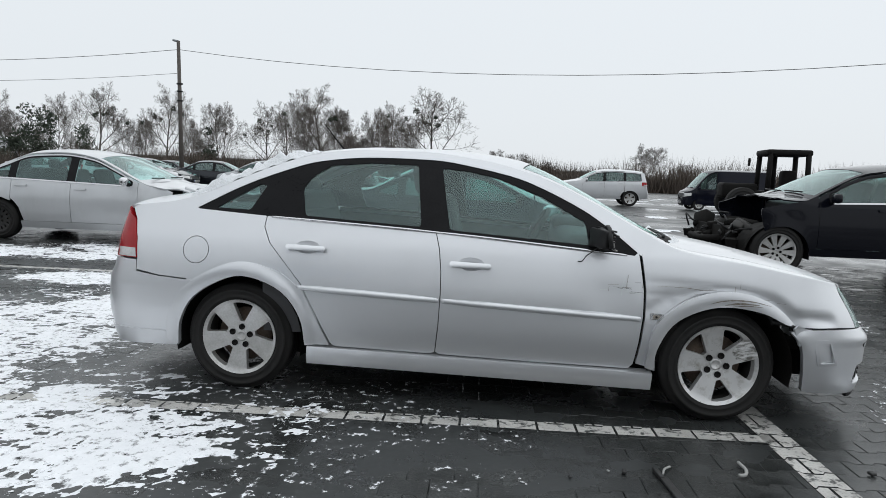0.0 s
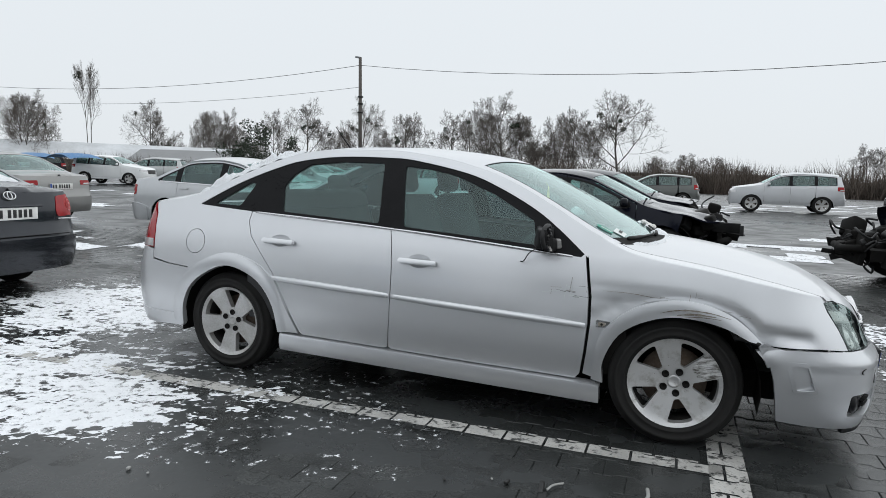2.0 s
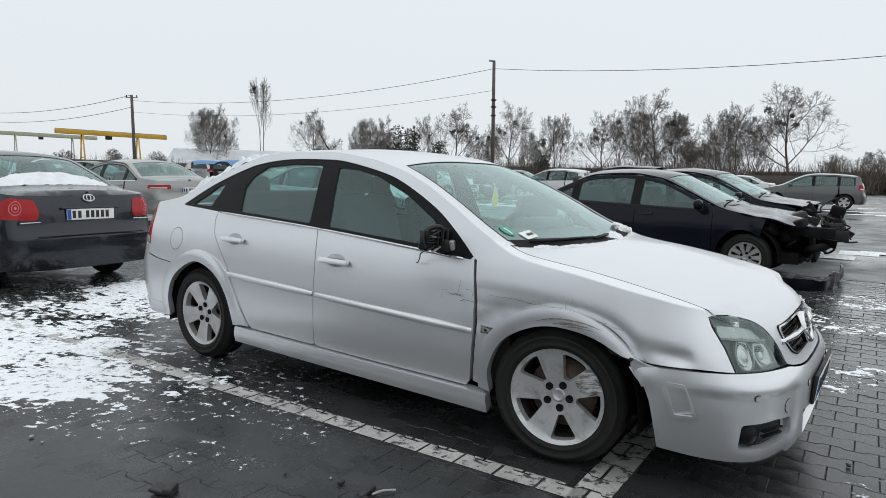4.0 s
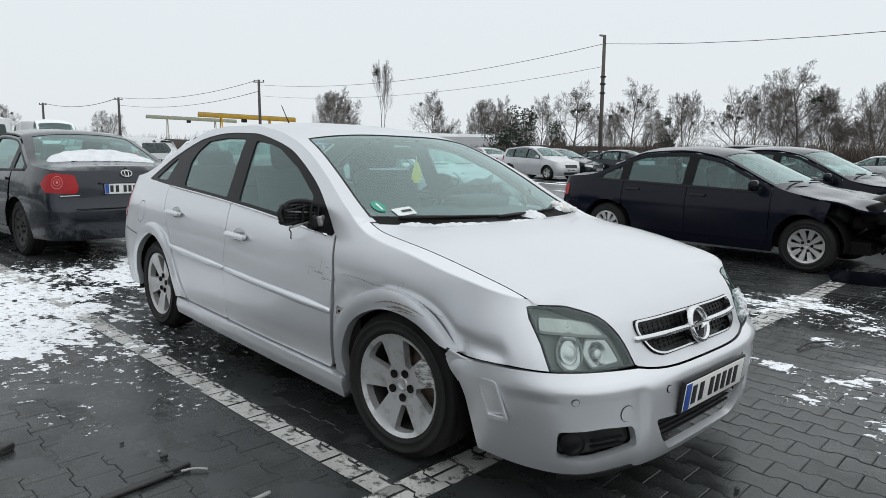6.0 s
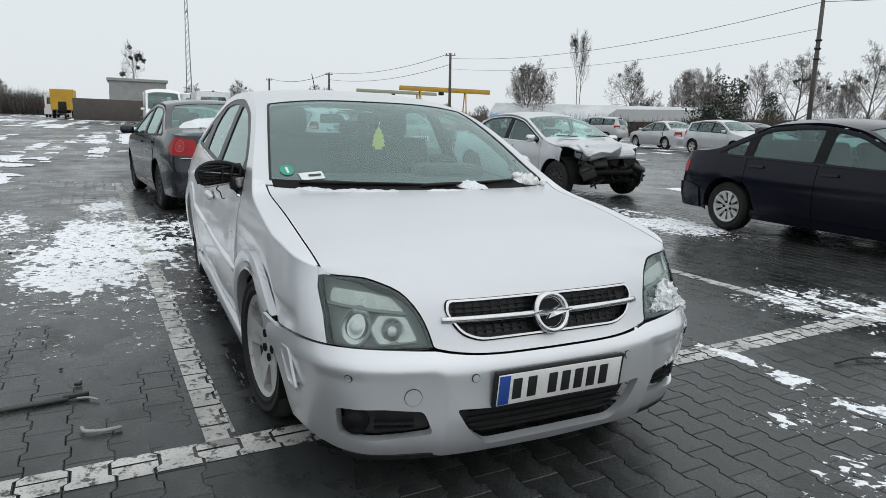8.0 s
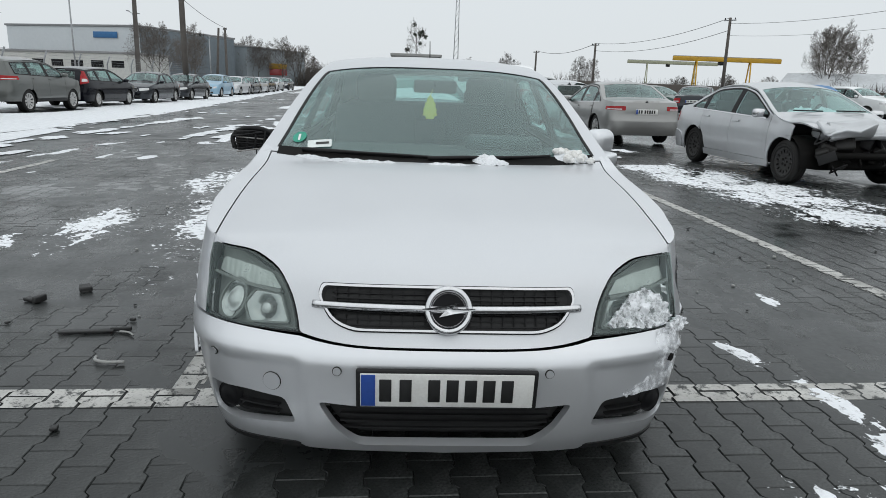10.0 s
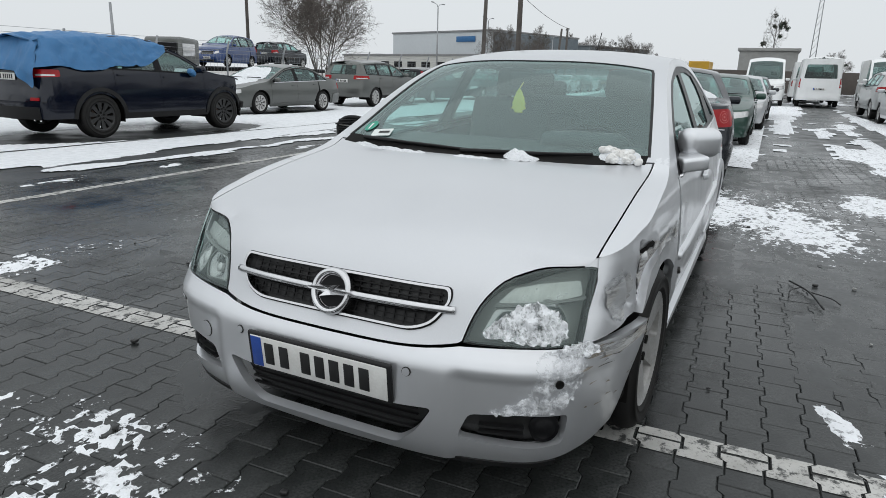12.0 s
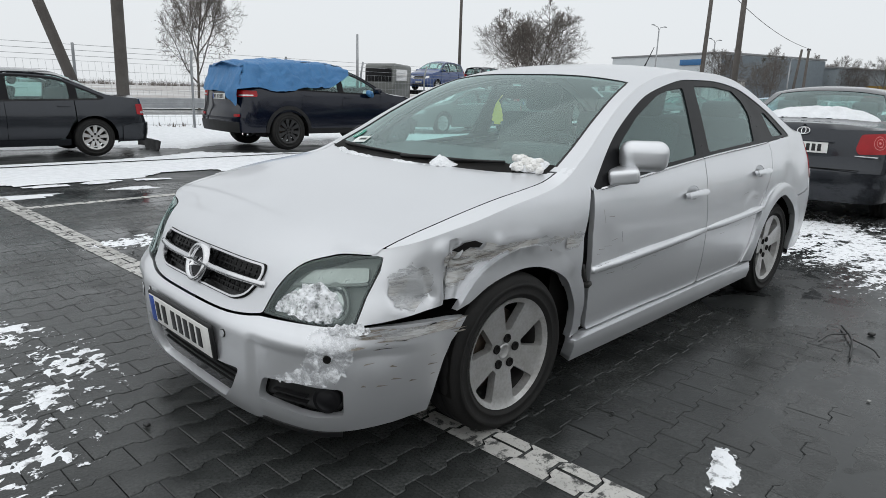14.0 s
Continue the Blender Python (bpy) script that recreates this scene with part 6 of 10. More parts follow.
# rear bumper
rb = sx([(-1.70, 0.26), (-1.69, 0.40), (-1.62, 0.52), (-1.60, 0.636), (-1.80, 0.648), (-1.945, 0.668), (-1.95, 0.735)]) + [(HS.ry(0.6), 0.735)]
rbl = rb + [(2 * HS.L - u, z) for u, z in rb[::-1]] + [(2 * HS.L - HS.ux(-2.0), 0.25), (HS.ux(-2.0), 0.25)]
rear_bumper = part("rear_bumper", sheet(HS.side, rbl, (), 0.05, 0.003, 0.03), M_SILVER, hero, "silver rear bumper streaked with dirt")
part("bumper_skirt", sheet(HS.side, [(HS.ux(-1.70), 0.25), (HS.ux(-1.70), 0.33), (HS.ry(0.5), 0.33), (HS.ry(-0.5), 0.33), (2 * HS.L - HS.ux(-1.70), 0.33), (2 * HS.L - HS.ux(-1.70), 0.25), (HS.ry(-0.5), 0.22), (HS.ry(0.5), 0.22)], (), 0.08, 0.012, 0.02), M_SILVER, rear_bumper)
# tail panel between the lamps
part("tailgate_lower", sheet(HS.side, [(HS.ry(0.6), 0.74), (HS.ry(-0.6), 0.74), (HS.ry(-0.6), 1.02), (HS.ry(0.6), 1.02)], (), 0.08, 0, 0.02), M_SILVER, hero)

# roof with windscreen and hatch openings
uc0, uc1 = HS.ux(1.03), HS.ux(-2.02)
rl_l = [tuple(HS.rail(u)[0][:2]) for u in np.linspace(uc0, HS.L, 50)]
roof_front = [(1.02 + 0.135 * (1 - (y / 0.79) ** 2), y) for y in np.linspace(-0.775, 0.775, 18)]
roof_lp = rl_l + [(x, -y) for x, y in rl_l[::-1]] + roof_front
wsy = smoothf([(1.0, 0.745), (0.93, 0.733), (0.6, 0.672), (0.3, 0.615), (0.2, 0.60)])
ws = [(1.0 + 0.13 * (1 - (y / 0.745) ** 2), y) for y in np.linspace(0.745, -0.745, 22)] + [(x, -float(wsy(x))) for x in np.linspace(0.95, 0.30, 12)] + [(0.25 + 0.06 * (1 - (y / 0.6) ** 2), y) for y in np.linspace(-0.60, 0.60, 14)] + [(x, float(wsy(x))) for x in np.linspace(0.30, 0.95, 12)]
rws = [(-1.16 - 0.04 * (1 - (y / 0.52) ** 2), y) for y in np.linspace(0.52, -0.52, 12)] + [(-1.84 - 0.05 * (1 - (y / 0.6) ** 2), y) for y in np.linspace(-0.60, 0.60, 12)]
part("roof", sheet(HS.top, roof_lp, [ws, rws], 0.04, 0, 0.02), M_FROST, hero, "silver roof filmed with frost")
part("windscreen", sheet(HS.top, ws, (), 0.06, -0.004, 0), M_WSCREEN, hero).visible_shadow = False
seal_in = [(0.575 + (x - 0.575) * 0.985, y * 0.982) for x, y in ws]
part("windscreen_seal", sheet(HS.top, ws, [seal_in], 0.06, -0.001, 0.008), M_TRIM, hero)
part("rear_window", sheet(HS.top, rws, (), 0.08, -0.004, 0), M_GLASS, hero).visible_shadow = False
cowl = [(1.048 + 0.150 * (1 - (y / 0.76) ** 2), y) for y in np.linspace(0.735, -0.735, 20)] + [(0.99 + 0.13 * (1 - (y / 0.745) ** 2), y) for y in np.linspace(-0.735, 0.735, 20)]
part("cowl_tray", sheet(HS.top, cowl, (), 0.05, 0.001, 0.02), M_INNER, hero, "black wiper tray")
for y0, y1, xo in ((-0.62, -0.02, 0.02), (-0.05, 0.52, 0.015)):
    p = []
    for t in np.linspace(0, 1, 8):
        y = y0 + (y1 - y0) * t
        x = 1.025 + 0.14 * (1 - (y / 0.745) ** 2) - 0.012 - 0.02 * t
        z = float(HS.top(np.array([[x, y]]))[0][2]) + 0.012 + 0.008 * math.sin(math.pi * t)
        p.append((x, y, z))
    w = part("wiper", tube(p, [0.009] * 3 + [0.006] * 5, 6), M_TRIM, hero)
    part("wiper_blade", tube([(x - 0.015, y, z - 0.008) for x, y, z in p], 0.005, 5), M_TRIM, w)
# cabin
zf = 0.30
fl0 = [(2.0, 0.50), (1.35, 0.55), (1.0, 0.72), (0, 0.78), (-0.9, 0.75), (-1.35, 0.55), (-2.1, 0.55)]
loop = fl0 + [(x, -y) for x, y in fl0[::-1]]
nl = len(loop)
part("underbody", ([(x, y, 0.20) for x, y in loop] + [(x, y, 0.34) for x, y in loop], [tuple(range(nl))[::-1], tuple(range(nl, 2 * nl))] + [(i, (i + 1) % nl, (i + 1) % nl + nl, i + nl) for i in range(nl)], False), M_INNER, hero)
for s in (-1, 1):
    xs = np.linspace(0.9, -1.2, 12)
    part("door_lining", sheet(HS.side, sx([(x, float(BELT(x)) - 0.01) for x in xs] + [(x, 0.34) for x in xs[::-1]], s), (), 0.15, -0.06, 0), M_DASH, hero)
    for ax, ra in ((1.335, 0.375), (-1.335, 0.375)):
        aa = np.linspace(-0.25, math.pi + 0.25, 18)
        vs = [(ax + ra * math.cos(a), s * 0.86, 0.31 + ra * math.sin(a)) for a in aa] + [(ax + ra * math.cos(a), s * 0.50, 0.31 + ra * math.sin(a)) for a in aa]
        part("arch_liner", (vs, [(i, i + 1, i + 19, i + 18) for i in range(17)] + [tuple(range(18, 36))]), M_INNER, hero, "black plastic arch liner")
for x, ys, w in ((0.10, (0.36, -0.36), 0.52), (-0.85, (0.0,), 1.30)):
    for y in ys:
        b, bk, hd = seat_mesh(w)
        mm = pose(x, y, 0.47)
        st = part("seat", moved(b, mm), M_SEAT, hero, "dark cloth seat")
        part("seat_back", moved(bk, mm), M_SEAT, st)
        for yy in ((0,) if w < 1 else (-0.42, 0.42)):
            part("headrest", moved(hd, mm @ pose(0, yy, -0.02 if w < 1 else -0.10)), M_SEAT, st)
part("parcel_shelf", moved(box(0.75, 1.2, 0.03, 0.01), pose(-1.52, 0, 1.0)), M_SEAT, hero)
part("bulkhead", box(0.05, 1.4, 0.58, 0.02, (1.0, 0, 0.3)), M_INNER, hero)
part("dashboard", moved(box(0.52, 1.40, 0.20, 0.08, (0, 0, 0), 4), pose(0.74, 0, 0.76, 0, 4, 0)), M_DASH, hero, "dark grey dashboard")
part("instrument_hood", moved(box(0.22, 0.40, 0.10, 0.045, (0, 0, 0), 4), pose(0.60, 0.36, 0.93)), M_DASH, hero)
wheel_ring = merge(tube([(0.185 * math.cos(a), 0.185 * math.sin(a), 0) for a in np.linspace(0, 2 * math.pi, 33)], 0.017, 8, False), box(0.35, 0.07, 0.03, 0.01), box(0.13, 0.14, 0.05, 0.03), moved(box(0.07, 0.18, 0.03, 0.01), pose(-0.09, 0, 0)))
part("steering_wheel", moved(wheel_ring, pose(0.38, 0.36, 0.90, 0, -62, 0)), M_TRIM, hero)
mir = part("rear_view_mirror", moved(box(0.03, 0.24, 0.07, 0.015, (0, 0, 0), 3), pose(0.38, 0.0, 1.235, 0, 6, 5)), M_TRIM, hero)
part("mirror_stem", tube([(0.40, 0, 1.30), (0.385, 0, 1.26)], 0.012, 6), M_TRIM, mir)
# card tree hung from the mirror
tree = [(0.0, 0.0), (0.018, 0.0), (0.018, 0.012), (0.034, 0.018), (0.026, 0.036), (0.032, 0.04), (0.022, 0.062), (0.026, 0.066), (0.014, 0.088), (0.016, 0.092), (0.0, 0.115)]
tl2 = tree + [(-x, z) for x, z in tree[::-1][1:-1]]
nt = len(tl2)
fresh = part("air_freshener", ([(0.0015, y, z) for y, z in tl2] + [(-0.0015, y, z) for y, z in tl2], [tuple(range(nt)), tuple(range(nt, 2 * nt))[::-1]] + [(i, (i + 1) % nt, (i + 1) % nt + nt, i + nt) for i in range(nt)], False), M_FRESH, hero, "yellow card air freshener")
fresh.location = (0.489, -0.028, 1.10)
fresh.scale = (1.1, 1.2, 1.1)
part("string", tube([(0.0, 0.0, 0.112), (-0.02, 0.01, 0.14)], 0.0015, 4), M_FRESH, fresh)
# stickers inside the screen
for xx, yy, w, h, mm, lab in ((0.940, -0.650, 0.05, 0.05, M_STICKGREEN, "round green sticker"), (1.005, -0.545, 0.085, 0.035, M_STICKWHITE, "white paper sticker")):
    if mm is M_STICKGREEN:
        lp = [(xx + 0.042 * math.sin(a), yy + 0.032 * math.cos(a)) for a in np.linspace(0, 6.283, 21)[:-1]]
    else:
        lp = rounded([(xx - 0.028, yy - 0.062), (xx + 0.028, yy - 0.055), (xx + 0.028, yy + 0.055), (xx - 0.028, yy + 0.05)], 0.006, 2)
    st = part("screen_sticker", sheet(HS.top, lp, (), 0.03, 0.001, 0), mm, hero, lab)
    if mm is M_STICKWHITE:
        part("sticker_bar", sheet(HS.top, [(xx - 0.008, yy - 0.02), (xx + 0.008, yy - 0.02), (xx + 0.008, yy + 0.04), (xx - 0.008, yy + 0.04)], (), 0.03, 0.003, 0), M_INK, st)
    else:
        part("sticker_bar", sheet(HS.top, [(xx - 0.02, yy - 0.006), (xx + 0.03, yy - 0.004), (xx + 0.03, yy + 0.006), (xx - 0.02, yy + 0.006)], (), 0.03, 0.003, 0), M_STICKWHITE, st)
# mirrors: whole on the left, a bare bracket on the right
lm_m = pose(0.555, 0.885, 0.945, 0, 3, 50)
lm = part("left_mirror", moved(box(0.115, 0.215, 0.135, 0.05, (0, 0, 0), 5), lm_m), M_SILVER, hero, "silver mirror housing folded back")
part("mirror_foot", moved(box(0.15, 0.13, 0.062, 0.016, (0, 0, 0), 3), pose(0.672, 0.866, 0.905, 8, 4, 34)), M_SILVER, lm, "angular silver mirror foot")
part("mirror_glass", moved(box(0.006, 0.16, 0.09, 0.002, (-0.058, 0, 0.025)), lm_m), M_CHROME, lm)


def crushed(sx_, sy_, sz_, amount, freq, m, seed=0.0):
    """A bevelled block, battered out of true."""
    b_ = weld(box(sx_, sy_, sz_, min(sx_, sy_, sz_) * 0.25, (0, 0, -sz_ / 2), 2)[:2])
    bmesh.ops.subdivide_edges(b_, edges=b_.edges[:], cuts=2, use_grid_fill=True)
    for v in b_.verts:
        v.co += Vector((noise.noise(v.co * freq + Vector((seed, 0, 0))), noise.noise(v.co * freq + Vector((5, seed, 0))), noise.noise(v.co * freq + Vector((0, 9, seed))))) * amount
    b_.transform(m)
    return b_


rm = part("right_mirror", crushed(0.05, 0.20, 0.10, 0.012, 18, pose(0.665, -0.915, 0.975, 0, 6, 16)), M_TRIM, hero, "broken black mirror bracket without its shell")
rr = random.Random(5)
for i in range(8):
    part("mirror_rib", moved(box(0.014, 0.20 * rr.uniform(0.75, 1.05), 0.008, 0.003), pose(0.700 + rr.uniform(-0.006, 0.014), -0.915 + rr.uniform(-0.01, 0.01), 0.928 + 0.013 * i, rr.uniform(-8, 8), 0, 16 + rr.uniform(-6, 6))), M_TRIM if i % 4 else M_BARE, rm)
for i in range(5):
    part("mirror_rib", moved(box(0.016, 0.010, 0.10, 0.003), pose(0.706, -0.995 + 0.04 * i, 0.925, rr.uniform(-12, 12), 0, 16)), M_TRIM, rm)
part("mirror_rim", tube(curve([(0.71, -1.015, 0.935), (0.70, -1.025, 0.99), (0.70, -0.975, 1.03), (0.70, -0.895, 1.035), (0.69, -0.83, 1.01), (0.69, -0.80, 0.97)], 4), 0.012, 7), M_TRIM, rm)
part("mirror_foot", crushed(0.07, 0.11, 0.065, 0.012, 20, pose(0.69, -0.82, 0.935, -6, 0, 12), 3.0), M_TRIM, rm)
part("mirror_bracket", crushed(0.03, 0.06, 0.045, 0.010, 25, pose(0.735, -0.82, 0.94, 0, 0, 20), 7.0), M_BARE, rm, "torn bare metal bracket")
part("loose_wire", tube(curve([(0.66, -0.915, 0.93), (0.62, -0.93, 0.90), (0.60, -0.91, 0.88), (0.58, -0.90, 0.85), (0.56, -0.885, 0.845)], 4), 0.003, 5), M_INK, rm)
# roof aerial
part("aerial", tube([(-0.95, 0.0, 1.43), (-1.01, 0, 1.50), (-1.09, 0, 1.60)], [0.008, 0.004, 0.003], 6), M_TRIM, hero)
# wheels
for x, y, t, sp in ((1.325, -0.758, 6, 12), (-1.335, -0.752, 0, 30), (1.40, 0.785, -2, 30), (-1.335, 0.752, 0, 5)):
    add_wheel(hero, x, y, 0.311, 0.218, 0.215, 5, "wide", M_RASHED if t and y < 0 else M_ALLOY, t, sp)

# ---------- lie of the land ----------
def gz(x, y):
    """Height of the ground: level round the cars, then a gentle rise towards +y."""
    s = y - 2 + 0.35 * max(0.0, -x - 4)
    s = 0.0 if s < -2 else (s + 2) ** 2 / 8 if s < 2 else s
    return 0.45 * math.tanh(s / 30)


def stand(x, y, heading, scale=1.0, lift=0.0):
    """A pose on the ground at x, y with its front turned to heading, tilted with the slope."""
    e = 0.5
    n = Vector((-(gz(x + e, y) - gz(x - e, y)) / (2 * e), -(gz(x, y + e) - gz(x, y - e)) / (2 * e), 1)).normalized()
    f = Vector((math.cos(radians(heading)), math.sin(radians(heading)), 0))
    f = (f - n * f.dot(n)).normalized()
    left = n.cross(f)
    m = Matrix((f, left, n)).transposed().to_4x4()
    return Matrix.Translation((x, y, gz(x, y) + lift)) @ m @ Matrix.Scale(scale, 4)


def far_ground_material():
    m = mat("wet_car_park", (0.07, 0.072, 0.074), 0.4)
    puddle = noise_fac(m, 0.30, 6, 0.46, 0.66, "Object", 0.62, (0.6, 1.0, 1))
    mid = noise_fac(m, 1.7, 6, 0.35, 0.7)
    grain = noise_fac(m, 60.0, 4, 0.3, 0.75)
    co = node(m, "ShaderNodeTexCoord")
    br = node(m, "ShaderNodeTexBrick", Scale=1.0)
    br.inputs["Brick Width"].default_value, br.inputs["Row Height"].default_value = 0.2, 0.145
    br.inputs["Mortar Size"].default_value = 0.008
    br.inputs["Color1"].default_value, br.inputs["Color2"].default_value, br.inputs["Mortar"].default_value = (1.1, 1.1, 1.1, 1), (0.9, 0.9, 0.9, 1), (0.65, 0.65, 0.65, 1)
    link(m, co.outputs["Object"], br.inputs["Vector"])
    c = mixed(m, mid, (0.046, 0.049, 0.049), (0.024, 0.026, 0.026))
    c = mixed(m, mixed(m, 0.5, grain, (0, 0, 0)), c, (0.03, 0.03, 0.031))
    mu = node(m, "ShaderNodeMixRGB")
    mu.blend_type, mu.inputs[0].default_value = "MULTIPLY", 0.8
    link(m, c, mu.inputs[1])
    link(m, br.outputs["Color"], mu.inputs[2])
    link(m, mixed(m, puddle, mu.outputs[0], (0.028, 0.029, 0.03)), bsdf(m).inputs["Base Color"])
    link(m, mixed(m, puddle, mixed(m, mid, (0.30,) * 3, (0.55,) * 3), (0.13,) * 3), bsdf(m).inputs["Roughness"])
    bump(m, mixed(m, puddle, br.outputs["Color"], (0.9, 0.9, 0.9)), 0.35, 0.006)
    return m


M_FARGROUND = far_ground_material()
xs = np.concatenate([np.linspace(-900, -70, 12), np.linspace(-60, 40, 51), np.linspace(60, 900, 12)])
ys = np.concatenate([np.linspace(-900, -40, 12), np.linspace(-30, 60, 46), np.linspace(70, 900, 14)])
gv = [(x, y, gz(x, y) - 0.016) for y in ys for x in xs]
nx_ = len(xs)
gf = [(j * nx_ + i, j * nx_ + i + 1, (j + 1) * nx_ + i + 1, (j + 1) * nx_ + i) for j in range(len(ys) - 1) for i in range(nx_ - 1)]
ground = part("ground", (gv, gf), M_FARGROUND, None)
tagged(ground, "wet grey paved car park", "ground", kind="structure")

# ---------- the parked cars round about ----------
SEDAN = dict(xf=2.25, xr=-2.25, hw=0.88, axles=(1.36, -1.32), belt=[(0.95, 0.90), (-1.7, 0.98)],
             rail=[(2.3, 0.72), (2.0, 0.75), (1.5, 0.86), (1.1, 0.92), (0.9, 1.0), (0.5, 1.19), (0.15, 1.33), (-0.3, 1.39), (-0.8, 1.36), (-1.2, 1.2), (-1.6, 1.03), (-1.9, 1.0), (-2.3, 0.97)],
             spine=[(2.3, 0.72), (2.05, 0.77), (1.5, 0.91), (1.15, 0.96), (1.05, 1.0), (0.6, 1.22), (0.2, 1.40), (-0.3, 1.45), (-0.8, 1.43), (-1.1, 1.35), (-1.6, 1.08), (-1.75, 1.05), (-2.1, 1.03), (-2.3, 0.98)],
             seams=(0.92, -0.12, -1.05), windows=[(0.80, -0.06), (-0.19, -0.99), (-1.11, -1.45)], headlight=(0.45, 1.95, 0.56, 0.72), grille=(0.38, 0.55, 0.69),
             taillight=(0.50, -1.98, 0.68, 0.90), cowl=1.0, deck=-1.62, screen=(0.92, 0.25), back_screen=(-0.95, -1.52), plate_z=0.70)
HATCH = dict(SEDAN, xf=2.1, xr=-2.1, axles=(1.28, -1.28), deck=-9, back_screen=None, gate=(0.50, 1.0, 1.32), plate_z=0.72, round_rear=0.3,
             rail=[(2.15, 0.76), (1.9, 0.80), (1.45, 0.90), (1.1, 0.97), (0.9, 1.06), (0.5, 1.27), (0.15, 1.40), (-0.3, 1.46), (-0.9, 1.45), (-1.5, 1.40), (-2.1, 1.34)],
             spine=[(2.15, 0.76), (1.95, 0.82), (1.5, 0.94), (1.2, 1.0), (1.1, 1.04), (0.6, 1.30), (0.2, 1.46), (-0.3, 1.52), (-0.9, 1.51), (-1.5, 1.46), (-2.1, 1.36)],
             belt=[(0.95, 0.94), (-1.7, 1.02)], taillight=(0.55, -1.78, 0.78, 1.05), windows=[(0.78, -0.06), (-0.19, -1.0), (-1.12, -1.62)],
             rear=[(0.15, 0.10), (0.3, 0.03), (0.45, 0.0), (0.6, 0.01), (0.68, 0.05), (0.95, 0.08), (1.1, 0.14), (1.35, 0.36), (1.6, 0.5)])
SUV = dict(SEDAN, xf=2.28, xr=-2.25, hw=0.92, axles=(1.38, -1.36), R=0.36, rim_r=0.245, tyre_w=0.24, deck=-9, back_screen=None, gate=(0.60, 1.14, 1.48), plate_z=0.86, sill=0.34, floor=0.34, round_rear=0.3, seat_up=0.12,
           rail=[(2.3, 0.95), (1.9, 0.99), (1.4, 1.06), (1.05, 1.12), (0.8, 1.25), (0.4, 1.46), (0.15, 1.54), (-0.5, 1.60), (-1.3, 1.58), (-2.0, 1.53), (-2.3, 1.50)],
           spine=[(2.3, 0.95), (2.0, 1.03), (1.4, 1.13), (1.12, 1.18), (1.0, 1.23), (0.5, 1.50), (0.2, 1.62), (-0.4, 1.68), (-1.4, 1.66), (-2.0, 1.60), (-2.3, 1.53)],
           belt=[(0.95, 1.08), (-1.9, 1.17)], taillight=(0.55, -1.85, 0.92, 1.12), headlight=(0.45, 1.95, 0.74, 0.90), grille=(0.42, 0.66, 0.88), windows=[(0.72, -0.06), (-0.19, -1.0), (-1.12, -1.80)], seams=(0.88, -0.12, -1.06),
           front=[(0.15, 0.14), (0.3, 0.04), (0.5, 0.0), (0.78, 0.02), (0.88, 0.06), (0.96, 0.16), (1.7, 0.4)], rear=[(0.15, 0.14), (0.35, 0.03), (0.55, 0.0), (0.72, 0.02), (0.85, 0.06), (1.1, 0.09), (1.35, 0.2), (1.6, 0.36), (1.8, 0.5)])
VAN = dict(SEDAN, xf=2.6, xr=-2.6, hw=0.98, axles=(1.75, -1.5), R=0.34, category="van", deck=-9, back_screen=None, gate=(0.72, 1.35, 2.0), plate_z=0.80, sill=0.32, floor=0.34, tumble=0.10, round_rear=0.12, rear_door=False, seat_x=0.95, seat_up=0.3,
           rail=[(2.65, 1.05), (2.3, 1.10), (2.05, 1.22), (1.7, 1.62), (1.4, 1.95), (1.1, 2.18), (0.6, 2.26), (-2.6, 2.26)],
           spine=[(2.65, 1.05), (2.4, 1.13), (2.15, 1.25), (1.8, 1.65), (1.5, 2.0), (1.2, 2.26), (0.7, 2.36), (-2.6, 2.36)],
           belt=[(1.9, 1.22), (0.2, 1.22)], seams=(1.95, 0.75, -0.3), windows=[(1.72, 0.82)], headlight=(0.55, 2.2, 0.75, 1.0), grille=(0.45, 0.72, 0.98), taillight=(0.86, -2.52, 0.9, 1.35), cowl=2.1, screen=(2.0, 1.28), inset=0.10,
           front=[(0.15, 0.14), (0.3, 0.04), (0.5, 0.0), (0.9, 0.02), (1.05, 0.10), (2.4, 0.5)], rear=[(0.15, 0.1), (0.4, 0.0), (0.6, 0.02), (2.3, 0.06)])


